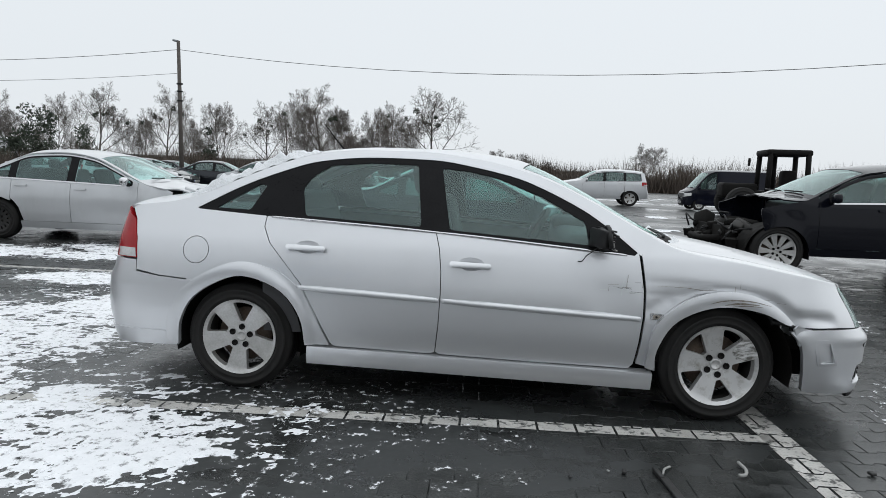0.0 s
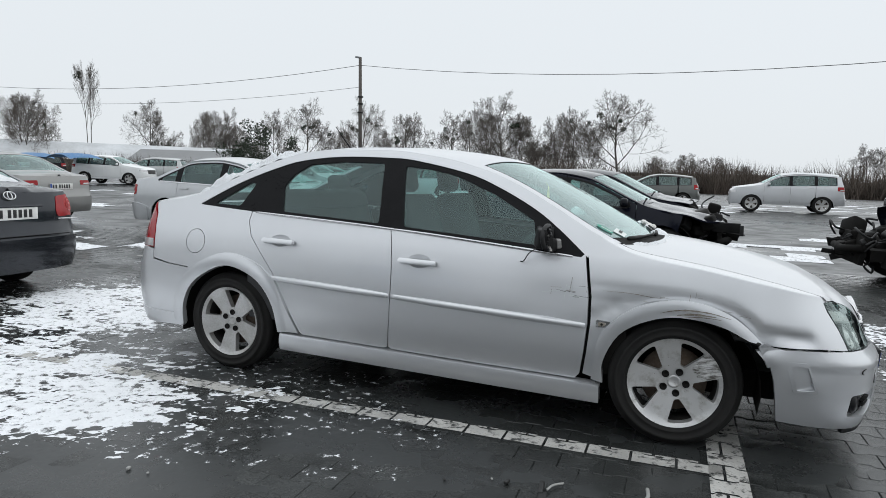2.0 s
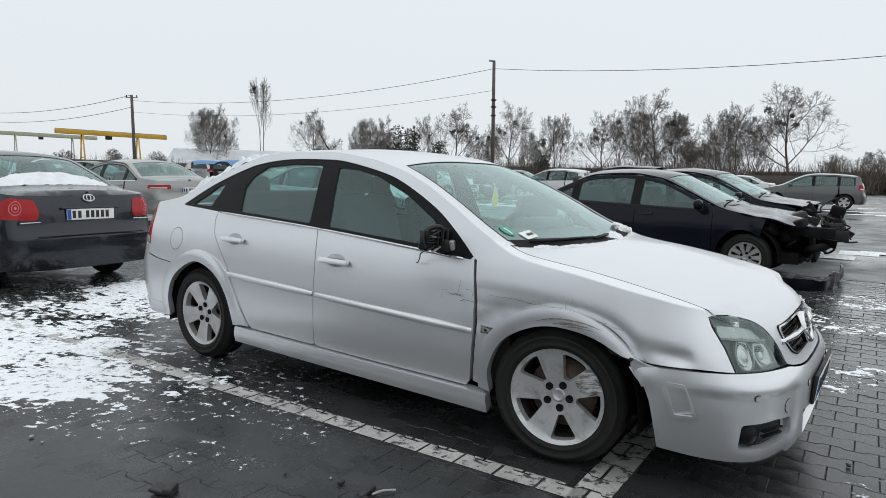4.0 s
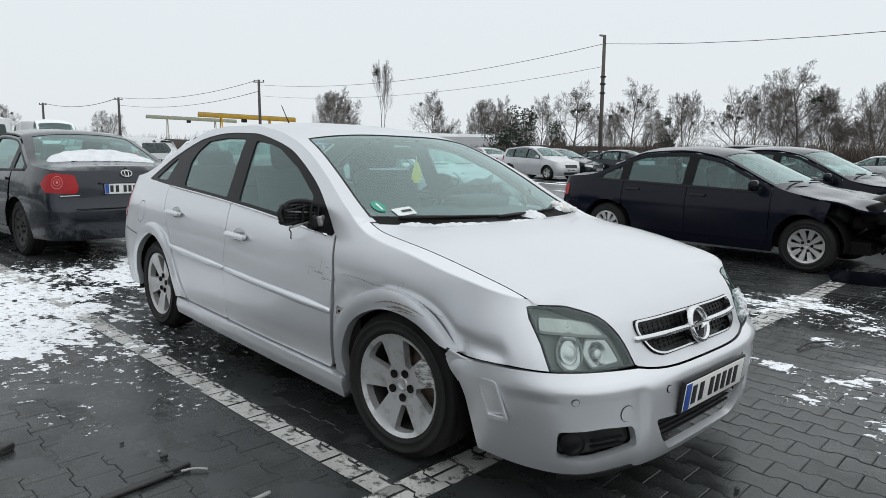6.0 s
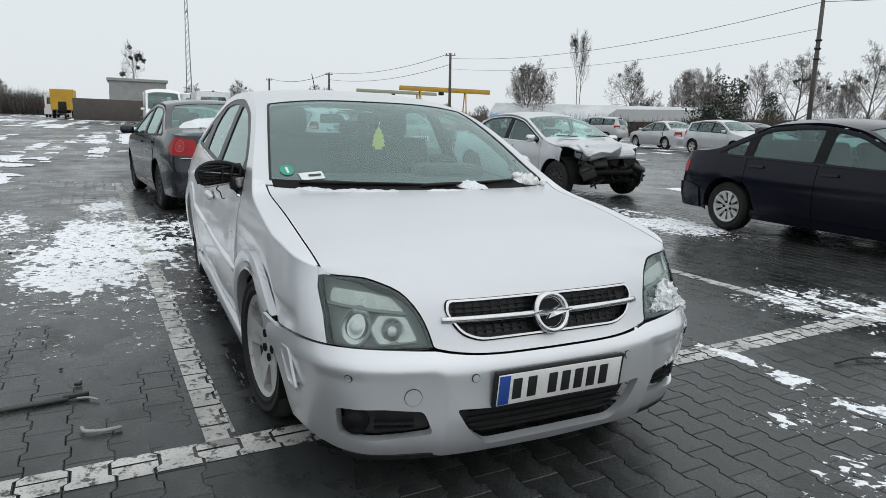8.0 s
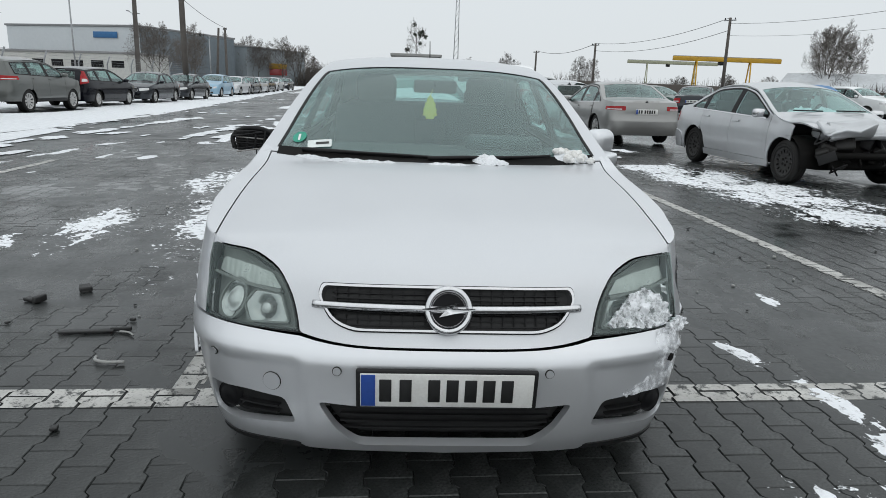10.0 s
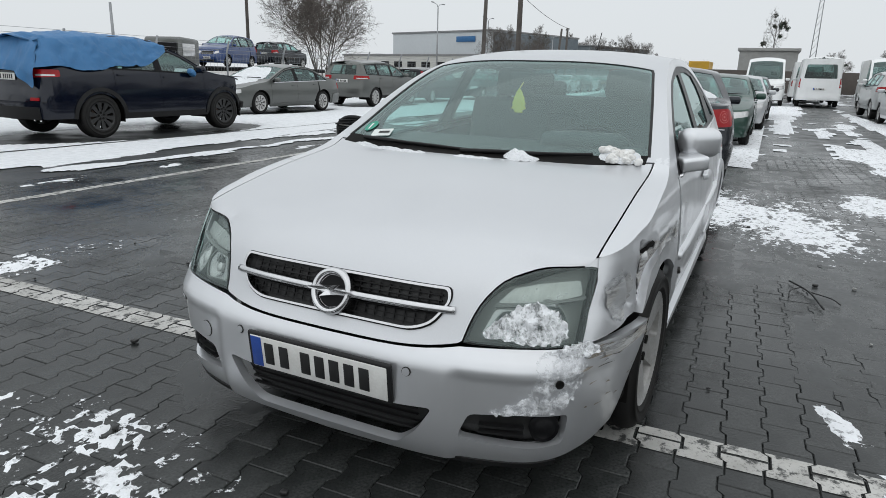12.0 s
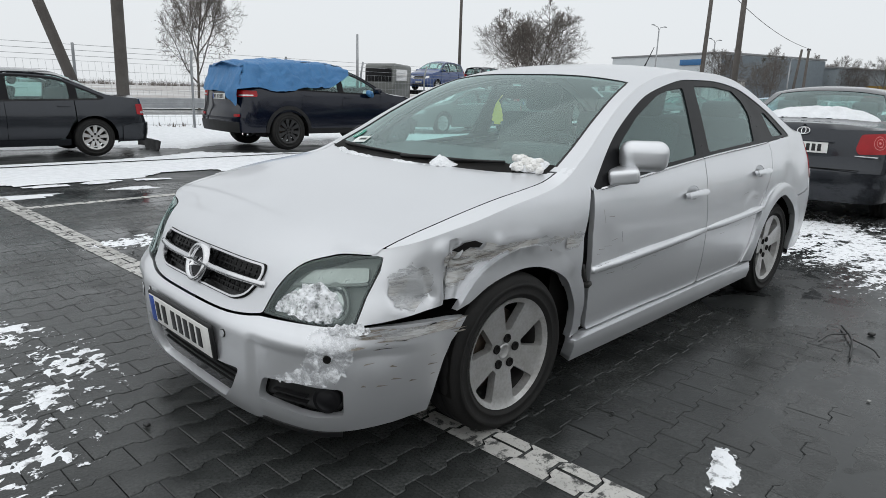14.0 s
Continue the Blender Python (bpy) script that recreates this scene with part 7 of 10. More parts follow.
def sized(base, length, height, width, wheelbase, **over):
    """A base shape stretched to a car's real measures."""
    sx, sz = length / (base["xf"] - base["xr"]), height / max(p[1] for p in base["spine"])
    k = dict(base)
    for a in ("xf", "xr", "cowl", "deck", "seat_x"):
        if a in k:
            k[a] = base[a] * sx
    for a in ("rail", "spine"):
        k[a] = [(x * sx, z * sz) for x, z in base[a]]
    k["belt"] = [(x * sx, z * sz) for x, z in base["belt"]]
    for a in ("front", "rear"):
        if a in base:
            k[a] = [(z * sz, d) for z, d in base[a]]
    k["seams"] = tuple(x * sx for x in base["seams"])
    k["windows"] = [(a * sx, b * sx) for a, b in base["windows"]]
    k["screen"] = tuple(x * sx for x in base["screen"])
    if base.get("back_screen"):
        k["back_screen"] = tuple(x * sx for x in base["back_screen"])
    if base.get("gate"):
        k["gate"] = (base["gate"][0], base["gate"][1] * sz, base["gate"][2] * sz)
    h, t, g = base["headlight"], base["taillight"], base["grille"]
    k["headlight"], k["taillight"], k["grille"] = (h[0], h[1] * sx, h[2] * sz, h[3] * sz), (t[0], t[1] * sx, t[2] * sz, t[3] * sz), (g[0], g[1] * sz, g[2] * sz)
    k["plate_z"] = base["plate_z"] * sz
    k["hw"] = width / 2
    mid = (base["axles"][0] + base["axles"][1]) / 2 * sx
    k["axles"] = (mid + wheelbase / 2, mid - wheelbase / 2)
    k.update(over)
    return k


def park(k, name, label, material, x, y, heading, group="", scale=1.0):
    """Park a car with the middle between its axles at x, y."""
    mid = sum(k["axles"]) / 2
    c = build_car(k, label, material, stand(x, y, heading, scale) @ Matrix.Translation((-mid, 0, 0)), name, group)
    return c


K_AVENSIS = sized(SEDAN, 4.64, 1.48, 1.76, 2.70, near=True, cell=0.06, rim="hole", spokes=10, wheel_mat=M_STEEL, round_lamp=True, taillight=(0.52, -1.99, 0.75, 0.975), plate_z=0.745, front_plate=False, handle_mat=M_DARKGREY, trim_mat=M_TRIM)
avensis = park(K_AVENSIS, "grey_sedan", "dark grey saloon car with snow under its rear window", M_DARKGREY, -6.84, -0.25, 186)
K_AUDI = sized(SEDAN, 4.48, 1.41, 1.70, 2.61, near=True, cell=0.06, wreck=0.95, cut=1.62, hood_crush=0.10, hood_lift=0.0, hood_len=1.35, rim="thin", spokes=10, rim_r=0.195, R=0.305, tyre_w=0.195, trim_mat=M_TRIM, handle_mat=M_TRIM, mirror_mat=M_BLACK, taillight=(0.45, -1.97, 0.66, 0.86), seed=4)
audi = park(K_AUDI, "navy_sedan", "navy blue old saloon car with a smashed front", M_NAVY, -0.38, 6.22, -1.0)
K_OCTAVIA = sized(SEDAN, 4.66, 1.47, 1.81, 2.69, xf=2.06, near=True, cell=0.06, wreck=0.95, cut=1.60, hood_crush=0.12, hood_lift=0.05, hood_len=1.45, rim="hole", spokes=14, wheel_mat=M_STEEL, trim_mat=M_CHROME, mirror_mat=M_CHROME, seed=9)
octavia = park(K_OCTAVIA, "silver_sedan", "light silver saloon car on black wheels with a torn-off front", M_WHITESILVER, -6.62, 6.10, 4)
K_LEXUS = sized(SEDAN, 4.85, 1.46, 1.84, 2.85, near=True, cell=0.07, rim="thin", spokes=10, rim_r=0.23, R=0.335, taillight=(0.50, -2.02, 0.80, 0.90), plate_z=0.72, front_plate=False, trim_mat=M_CHROME)
lexus = park(K_LEXUS, "beige_sedan", "warm silver saloon car with a chrome boot strip", M_BEIGE, -13.25, 5.15, 183)
K_ALFA = sized(SUV, 4.68, 1.64, 1.90, 2.82, near=True, cell=0.07, wreck=0.9, cut=1.72, hood_crush=0.20, hood_lift=0.10, rim="thin", spokes=10, rim_r=0.255, R=0.365, trim_mat=M_CHROME, seed=12, sill_mat=M_BLACK)
alfa = park(K_ALFA, "black_crossover", "black crossover with its whole front torn away", M_BLACK, 5.34, 5.98, 181)
K_DARKHATCH = sized(SEDAN, 4.5, 1.45, 1.76, 2.65, near=False, cell=0.08, wreck=1.2, cut=1.7, hood_crush=0.08, hood_lift=0.04, seed=21)
park(K_DARKHATCH, "dark_blue_sedan", "dark blue saloon car with a bent bonnet", M_NAVY, -0.5, 9.5, -4)
K_JEEP = sized(SUV, 4.82, 1.76, 1.94, 2.915, near=True, cell=0.06, R=0.385, rim_r=0.25, tyre_w=0.26, rim="thin", spokes=10, wheel_mat=M_ALLOYDARK, arch=0.46, xr=-2.52, wreck=1.6, cut=1.9, hood_crush=0.10, hood_lift=0.02, trim_mat=M_GLOSSBLACK, sill_mat=M_TRIM, taillight=(0.62, -2.12, 1.03, 1.17), plate_z=0.98, seed=15)
jeep = park(K_JEEP, "black_suv", "black off-road car with a blue tarpaulin over its rear", M_BLUEBLACK, -5.40, -10.33, 180)
K_BMW = sized(SEDAN, 4.78, 1.43, 1.80, 2.83, near=True, cell=0.07, rim="wide", spokes=9, rim_r=0.205, trim_mat=M_TRIM)
park(K_BMW, "dark_green_sedan", "dark grey-green saloon car with a loose rear bumper", M_DARKGREY, 1.0, -10.62, 0)
K_CHR = sized(SEDAN, 5.0, 1.42, 1.89, 2.87, near=True, cell=0.07, rim="thin", spokes=9, rim_r=0.22, trim_mat=M_CHROME)
chrysler = park(K_CHR, "grey_limousine", "dark grey long saloon car with snow on its bonnet", M_MIDGREY, -12.3, -12.8, -1)
K_RAV = sized(SUV, 4.6, 1.69, 1.86, 2.69, cell=0.08, sill_mat=M_TRIM, near=False, rim="thin", spokes=10, taillight=(0.50, -1.75, 0.98, 1.12), front_plate=False)
park(K_RAV, "grey_suv", "dark grey-green off-road car with red lamps", M_MIDGREY, -18.6, -13.0, 180, "row by the fence")
K_WAGON = sized(HATCH, 4.75, 1.52, 1.86, 2.76, cell=0.08, taillight=(0.66, -2.0, 0.85, 1.35), rim="thin", spokes=10)
park(K_WAGON, "black_estate", "black estate car with tall red tail lamps", M_BLACK, -23.5, -13.1, 180, "row by the fence")
K_SUZ = sized(SUV, 4.47, 1.70, 1.81, 2.64, cell=0.08, near=False, rim="thin", spokes=5)
park(K_SUZ, "silver_suv", "light silver off-road car with a spare wheel", M_WHITESILVER, 4.47, 27.3, 180)
K_SMALL = sized(HATCH, 4.15, 1.52, 1.72, 2.58, cell=0.10)
K_FARSEDAN = sized(SEDAN, 4.55, 1.45, 1.76, 2.68, cell=0.10)
K_FARSUV = sized(SUV, 4.6, 1.70, 1.84, 2.70, cell=0.10)
K_FARVAN = sized(VAN, 5.3, 2.45, 2.0, 3.3, cell=0.12)
FAR = []


def park_far(k, name, label, material, spots, group=""):
    """One far car of a kind, and its copies."""
    mid = Matrix.Translation((-sum(k["axles"]) / 2, 0, 0))
    first = build_car(k, label, material, stand(*spots[0]) @ mid, name, group)
    for s in spots[1:]:
        copy_thing(first, stand(*s) @ mid)
    return first


park_far(K_SMALL, "grey_green_hatchback", "grey-green high hatchback car", M_MIDGREY, [(-1.0, 29.0, 184)], "far row")
park_far(K_SMALL, "silver_hatchback", "small silver hatchback car", M_WHITESILVER, [(-16.1, 22.2, -8), (-11.0, 24.2, 175), (-20.4, 5.2, 183)], "far row")
park_far(K_FARSEDAN, "silver_saloon", "silver saloon car seen from far", M_WHITESILVER, [(-22.0, 24.3, 170), (-17.5, 0.2, 0), (-49.3, -14.2, 0), (-58.4, -14.7, 180), (-69.2, -15.3, 0), (-6, 38, 180)], "far row")
park_far(K_FARSEDAN, "dark_saloon", "dark saloon car seen from far", M_DARKGREY, [(-29.0, -13.0, 0), (-34.8, -13.2, 0), (-54.0, -14.4, 0), (-63.2, -15.0, 0), (-22.8, 0.3, 0), (-14.0, 26.5, 10), (-16.5, 24.4, 0), (-27, 13.5, 150), (-9, 35, 0), (-76.6, -15.5, 0), (-21, 34, 170)], "far row")
park_far(K_FARSEDAN, "green_saloon", "dark green saloon car facing the lane", M_GREEN, [(-12.6, 0.0, 0), (-31.0, 13.0, 30)], "far row")
park_far(K_SMALL, "blue_hatchback", "light blue hatchback car in the far row", M_LBLUE, [(-42.7, -13.8, 0)], "far row")
park_far(K_FARSUV, "white_suv", "white off-road car under a blue sheet", M_WHITE, [(-31.2, 24.2, 18)], "far row")
park_far(K_FARSUV, "silver_grey_suv", "grey off-road car in the far row", M_SILVER2, [(-31.6, 27.3, 205), (-40.5, 25.0, 150), (-25.7, 5.2, 182)], "far row")
park_far(K_FARSUV, "dark_suv", "dark off-road car in the far row", M_BLACK, [(-8.0, 24.4, 175), (-40, 26, 160)], "far row")
park_far(K_FARVAN, "white_van", "white delivery van in the car park", M_WHITE, [(-36.5, 0.7, 0), (-37.0, 3.2, 180), (-36.5, 6.2, 0), (-44, 7.0, 180), (-44, 3.0, 180), (-95, -9.0, 180, 1.2)], "vans")
park_far(K_FARVAN, "dark_van", "dark delivery van with a damaged nose", M_NAVY, [(9.6, 25.4, 182, 0.73)], "vans")

# ---------- snow on the ground ----------
def blob(x, y, cx, cy, rx, ry, turn=0.0):
    c, s = math.cos(radians(turn)), math.sin(radians(turn))
    dx, dy = x - cx, y - cy
    u, v = (dx * c + dy * s) / rx, (-dx * s + dy * c) / ry
    return 1.0 - (u * u + v * v)


SNOW_BEHIND = [(-2.6, -1.5, 2.4, 0.85, 4), (-1.55, -1.75, 0.75, 0.5, 15), (-3.6, 0.3, 1.3, 1.6, 0), (-3.0, 1.45, 1.25, 0.62, 8), (-4.6, 2.4, 0.9, 0.5, 0), (-1.6, -2.85, 0.9, 0.28, 8), (-4.2, -2.6, 1.2, 0.35, 5), (-4.3, 4.7, 2.6, 0.9, 5), (-6.6, 4.0, 2.2, 0.6, 0), (-2.2, 5.2, 0.9, 0.7, 0), (-5.6, -1.6, 0.8, 0.35, 0), (-0.6, -3.3, 0.5, 0.2, 0)]
SNOW_BEFORE = [(2.7, -1.0, 0.34, 0.7, 15), (2.85, -0.15, 0.22, 0.3, 0), (2.35, 1.6, 0.16, 0.42, -20), (2.8, 1.1, 0.2, 0.3, 0), (1.1, 3.3, 0.55, 0.55, 0), (1.45, 3.6, 0.45, 0.5, 0), (2.1, 3.4, 0.6, 0.35, 0), (2.3, 4.8, 0.5, 0.4, 20), (1.05, 1.58, 0.16, 0.05, 20), (1.62, 1.75, 0.26, 0.07, 12), (0.2, 2.2, 0.15, 0.06, 0), (1.95, 1.75, 0.14, 0.1, 0), (3.1, 2.3, 0.5, 0.7, 0), (3.2, -2.4, 0.5, 0.5, 0), (0.2, -1.75, 0.14, 0.06, 10), (1.2, -3.1, 0.5, 0.2, 0), (2.0, 2.6, 0.2, 0.1, 0)]
NEAR_SNOW = SNOW_BEHIND + SNOW_BEFORE


def snow_near(X, Y):
    """Coverage near the cars: ragged patches, broken into crumbs at their edges."""
    D = np.full((len(Y), len(X)), -9.0)
    gx, gy = np.meshgrid(X, Y)
    for b in NEAR_SNOW:
        D = np.maximum(D, blob(gx, gy, *b))
    D = np.minimum(D, np.where(gx > 2.0, 0.30, 0.8)) - 1.6 * np.clip((gx + 0.8) / 0.3, 0, 1) * (gy < -0.6) * (gx < 1.2)
    H = np.full(D.shape, -1.0)
    for j, i in zip(*np.nonzero(D > -0.7)):
        p = Vector((X[i], Y[j], 0))
        if p.x > 2.0:
            n = noise.noise(p * 3.0) * 0.55 + noise.noise(p * 9.0) * 0.55 + noise.noise(p * 24.0) * 0.7 + noise.noise(p * 46.0) * 0.35
            H[j][i] = min(D[j][i], 0.8) * 0.50 + n - 0.30
            continue
        n = noise.noise(p * 1.4) * 0.45 + noise.noise(Vector((p.x * 2.6, p.y * 5.0, 2))) * 0.50 + noise.noise(Vector((p.x * 8, p.y * 15, 4))) * 0.55 + noise.noise(p * 31) * 0.55
        H[j][i] = min(D[j][i], 0.8) * 0.62 + n * (0.8 if p.x < -0.8 else 1.0) - (0.25 if p.x < -0.8 else 0.42 if p.x > 0.8 and p.y > 2.4 else 0.27)
    return H


def snow_dust(X, Y):
    """Where a thin dusting lies: round the patches, wider than they are."""
    gx, gy = np.meshgrid(X, Y)
    D = np.full(gx.shape, -9.0)
    for b in NEAR_SNOW:
        D = np.maximum(D, blob(gx, gy, *b))
    n = np.array([[noise.noise(Vector((x * 1.7, y * 3.0, 6))) for x in X] for y in Y])
    return np.minimum(D, 0.4) + 0.42 + 0.7 * n


def snow_far(x, y):
    """Coverage far off: the bank by the fence, streaks along the lanes."""
    p = Vector((x * 0.45, y * 1.2, 3.7))
    n = noise.noise(p * 0.6) * 0.6 + noise.noise(p * 1.9) * 0.45 + noise.noise(p * 5.0) * 0.3
    lane = noise.noise(Vector((x * 0.05, y * 1.6, 9))) * 0.55
    edge = -6.9 - 0.10 * (-x) - (0.02 * x * x if x > 0 else 0)
    if y < edge:
        bank = 0.62 * min(1.0, (edge - y) / 1.6) + n * 0.42
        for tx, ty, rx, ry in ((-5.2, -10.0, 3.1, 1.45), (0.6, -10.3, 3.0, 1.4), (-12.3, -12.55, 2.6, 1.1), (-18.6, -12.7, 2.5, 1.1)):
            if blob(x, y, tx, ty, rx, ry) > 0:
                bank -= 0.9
        return bank
    if y < edge + 2.6:
        return lane * 1.3 + n * 0.45 - 0.27
    if x < -4 and 0.5 < y < 5.2:
        return n * 0.5 + lane * 1.4 - 0.10
    if x < -9 and y < 3:
        return n * 0.6 + lane * 1.0 - 0.22
    return n * 0.6 + lane * 0.7 - 0.30


def snow_sheet(name, label, x0, x1, y0, y1, cell, fn, height, material):
    X, Y = np.arange(x0, x1 + cell / 2, cell), np.arange(y0, y1 + cell / 2, cell)
    idx, vs, hs = {}, [], {}
    H = fn(X, Y) if fn in (snow_near, snow_dust) else np.array([[fn(x, y) for x in X] for y in Y])
    fs = []
    for j in range(len(Y) - 1):
        for i in range(len(X) - 1):
            if max(H[j][i], H[j][i + 1], H[j + 1][i], H[j + 1][i + 1]) <= 0:
                continue
            q = []
            for b, a in ((j, i), (j, i + 1), (j + 1, i + 1), (j + 1, i)):
                if (b, a) not in idx:
                    idx[(b, a)] = len(vs)
                    h = H[b][a]
                    vs.append((X[a], Y[b], gz(X[a], Y[b]) + height * (min(h, 0.5) if h > 0 else max(h, -0.3) * 2.5)))
                q.append(idx[(b, a)])
            fs.append(tuple(q))
    ob = part(name, (vs, fs), material, None)
    return tagged(ob, label, "snow", kind="stuff")


snow_sheet("snow_patch", "thin broken patches of trodden snow on paving", -7.2, 3.8, -3.8, 6.2, 0.018, snow_near, 0.012, M_THINSNOW)
snow_sheet("snow_dusting", "thin dusting of snow crumbs on the wet paving", -7.2, 3.8, -3.8, 6.2, 0.06, snow_dust, 0.006, M_DUST)
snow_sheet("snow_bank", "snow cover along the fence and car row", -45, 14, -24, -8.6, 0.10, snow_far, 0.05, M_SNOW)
snow_sheet("snow_verge", "wheel-tracked snow along the lane", -34, 9, -8.6, -4.2, 0.05, snow_far, 0.02, M_SNOW)
snow_sheet("snow_streaks", "streaks of snow over the lanes", -75, -7.2, -4.2, 12, 0.12, snow_far, 0.03, M_THINSNOW)
snow_sheet("snow_film", "scattered snow on the far car park", -50, 30, 8, 45, 0.30, snow_far, 0.03, M_THINSNOW)
snow_sheet("snow_field", "snow on the lane far behind", -120, -45, -24, -4.2, 0.30, snow_far, 0.05, M_SNOW)


def puddles(X, Y):
    """Where water stands on the paving: wide shallow pools with ragged shores."""
    return np.array([[noise.noise(Vector((x * 0.42, y * 0.6, 5.5))) + 0.5 * noise.noise(Vector((x * 1.3, y * 1.9, 1.5))) + 0.28 * noise.noise(Vector((x * 4.5, y * 5.5, 7.5))) - 0.04 for x in X] for y in Y])


def water_sheet(name, label, x0, x1, y0, y1, cell):
    X, Y = np.arange(x0, x1, cell), np.arange(y0, y1, cell)
    H = puddles(X, Y)
    idx, vs, fs = {}, [], []
    for j in range(len(Y) - 1):
        for i in range(len(X) - 1):
            if max(H[j][i], H[j][i + 1], H[j + 1][i], H[j + 1][i + 1]) <= 0:
                continue
            q = []
            for b, a in ((j, i), (j, i + 1), (j + 1, i + 1), (j + 1, i)):
                if (b, a) not in idx:
                    idx[(b, a)] = len(vs)
                    vs.append((X[a], Y[b], gz(X[a], Y[b]) + 0.0006 - 0.006 * max(0.0, min(1.0, 1 - H[b][a] / 0.12))))
                q.append(idx[(b, a)])
            fs.append(tuple(q))
    ob = part(name, (vs, fs), M_WATER, None)
    return tagged(ob, label, "water", kind="stuff")


water_sheet("water", "shallow rain puddles standing on the paving", -9.2, 7.0, -5.5, 6.4, 0.06)


def snow_on(name, label, surface, outline, height, cell, seed, m=None, base=-0.004):
    """A lump of snow lying on a surface (x, y) -> z, thick in the middle."""
    P, F = fill(outline, (), cell)
    V = surface(P)
    E = np.array(resample(outline, cell / 2))
    out = []
    for p, v in zip(P, V):
        d = math.sqrt(np.min(np.sum((E - p) ** 2, 1)))
        n = noise.noise(Vector((*p, seed)) * 11) * 0.8 + noise.noise(Vector((*p, seed)) * 30) * 0.6
        out.append((v[0], v[1], v[2] + base + height * min(1, d / (height * 1.3 + 1e-4)) ** 0.6 * max(0.15, 0.85 + n)))
    faces = []
    A = np.array(out)
    for f in F:
        nrm = np.cross(A[f[1]] - A[f[0]], A[f[2]] - A[f[0]])
        faces.append(tuple(f) if nrm[2] > 0 else tuple(f[::-1]))
    ob = part(name, (out, faces), M_SNOW, None)
    if m is not None:
        ob.matrix_world = m
    return tagged(ob, label, "snow")

# ---------- trees ----------
def grow(seed, height, trunk=0.20, width=0.7, stems=1, limbs=10, twigs=5, rise=0.30, spread=44.0, lean=0.0):
    """A bare tree: a trunk or a few stems, rising limbs that fork four times, and fine twigs along the last of them."""
    rnd = random.Random(seed)
    thick, vs, fs = [], [], []

    def ribbon(pts, r):
        side = (pts[-1] - pts[0]).orthogonal().normalized()
        side.rotate(Quaternion((pts[-1] - pts[0]).normalized(), rnd.uniform(0, 3.14)))
        k = len(vs)
        for i, q in enumerate(pts[:-1]):
            w = side * r * (1 - 0.6 * i / len(pts))
            vs.extend((tuple(q - w), tuple(q + w)))
        vs.append(tuple(pts[-1]))
        m = len(pts) - 1
        for i in range(m - 1):
            fs.append((k + 2 * i, k + 2 * i + 1, k + 2 * i + 3, k + 2 * i + 2))
        fs.append((k + 2 * m - 2, k + 2 * m - 1, k + 2 * m))

    def limb(p, d, ln, r, level, start, kids):
        steps = (9, 6, 5, 3, 2)[level]
        pts = [Vector(p)]
        d = d.normalized()
        for i in range(steps):
            d = (d + Vector((rnd.gauss(0, 1), rnd.gauss(0, 1), rnd.gauss(0, 0.6))) * (0.045, 0.11, 0.14, 0.16, 0.2)[level] + Vector((0, 0, rise * (0.0, 0.16, 0.12, 0.10, 0.05)[level]))).normalized()
            pts.append(pts[-1] + d * ln / steps)
        if level <= 2:
            radii = [max(r * (1 - 0.72 * i / steps), 0.0012 * height) for i in range(steps + 1)]
            thick.append(tube(pts, radii, (8, 6, 4)[level], False))
        else:
            ribbon(pts, r)
        if level == 4:
            for j in range(kids):
                e = pts[j] + (d + Vector((rnd.gauss(0, 1), rnd.gauss(0, 1), rnd.gauss(0.1, 0.8))) * 0.55).normalized() * ln * rnd.uniform(0.5, 1.0)
                ribbon([pts[j], pts[j].lerp(e, 0.5), e], r * 0.8)
            return
        turn = rnd.uniform(0, 6.28)
        for j in range(kids):
            f = start + (1 - start) * (j + rnd.uniform(0.2, 0.9)) / kids
            i = min(int(f * steps), steps - 1)
            q = pts[i].lerp(pts[i + 1], f * steps - i)
            w = (pts[i + 1] - pts[i]).normalized()
            turn += 2.4 + rnd.uniform(-0.5, 0.5)
            out = w.orthogonal().normalized()
            out.rotate(Quaternion(w, turn))
            a = radians(spread * rnd.uniform(0.75, 1.25))
            ll = ln * (0.60, 0.62, 0.58, 0.60)[level] * (1.25 - 0.80 * f) * rnd.uniform(0.8, 1.2)
            limb(q, w * math.cos(a) + out * math.sin(a), ll, max(r * 0.55 * (1 - 0.6 * f), (0, 0.0038, 0.0020, 0.0013, 0.0010)[level + 1] * height), level + 1, (0.18, 0.2, 0.12, 0.1)[level], (0, 8, 7, twigs, 2)[level + 1])

    for st in range(stems):
        a = 2 * math.pi * st / stems + rnd.uniform(-0.5, 0.5)
        tilt = 0.0 if stems == 1 else rnd.uniform(0.10, 0.26) * width / 0.7
        limb((0.02 * height * math.cos(a) * (stems > 1), 0.02 * height * math.sin(a) * (stems > 1), -0.3), Vector((tilt * math.cos(a) + lean, tilt * math.sin(a), 1)), height * rnd.uniform(0.72, 0.8), 0.014 * height / stems ** 0.35, 0, trunk, limbs if stems < 3 else max(3, limbs - 2))
    A = np.array(vs)
    tall = height / np.percentile(A[:, 2], 99.5)
    mid = np.median(A[:, :2], axis=0)
    broad = width * height / 2 / np.percentile(np.hypot(A[:, 0] - mid[0], A[:, 1] - mid[1]), 95)
    fit_ = lambda d: ([(x * broad, y * broad, z * tall) for x, y, z in d[0]], d[1])
    return fit_(merge(*thick)), fit_((vs, fs))


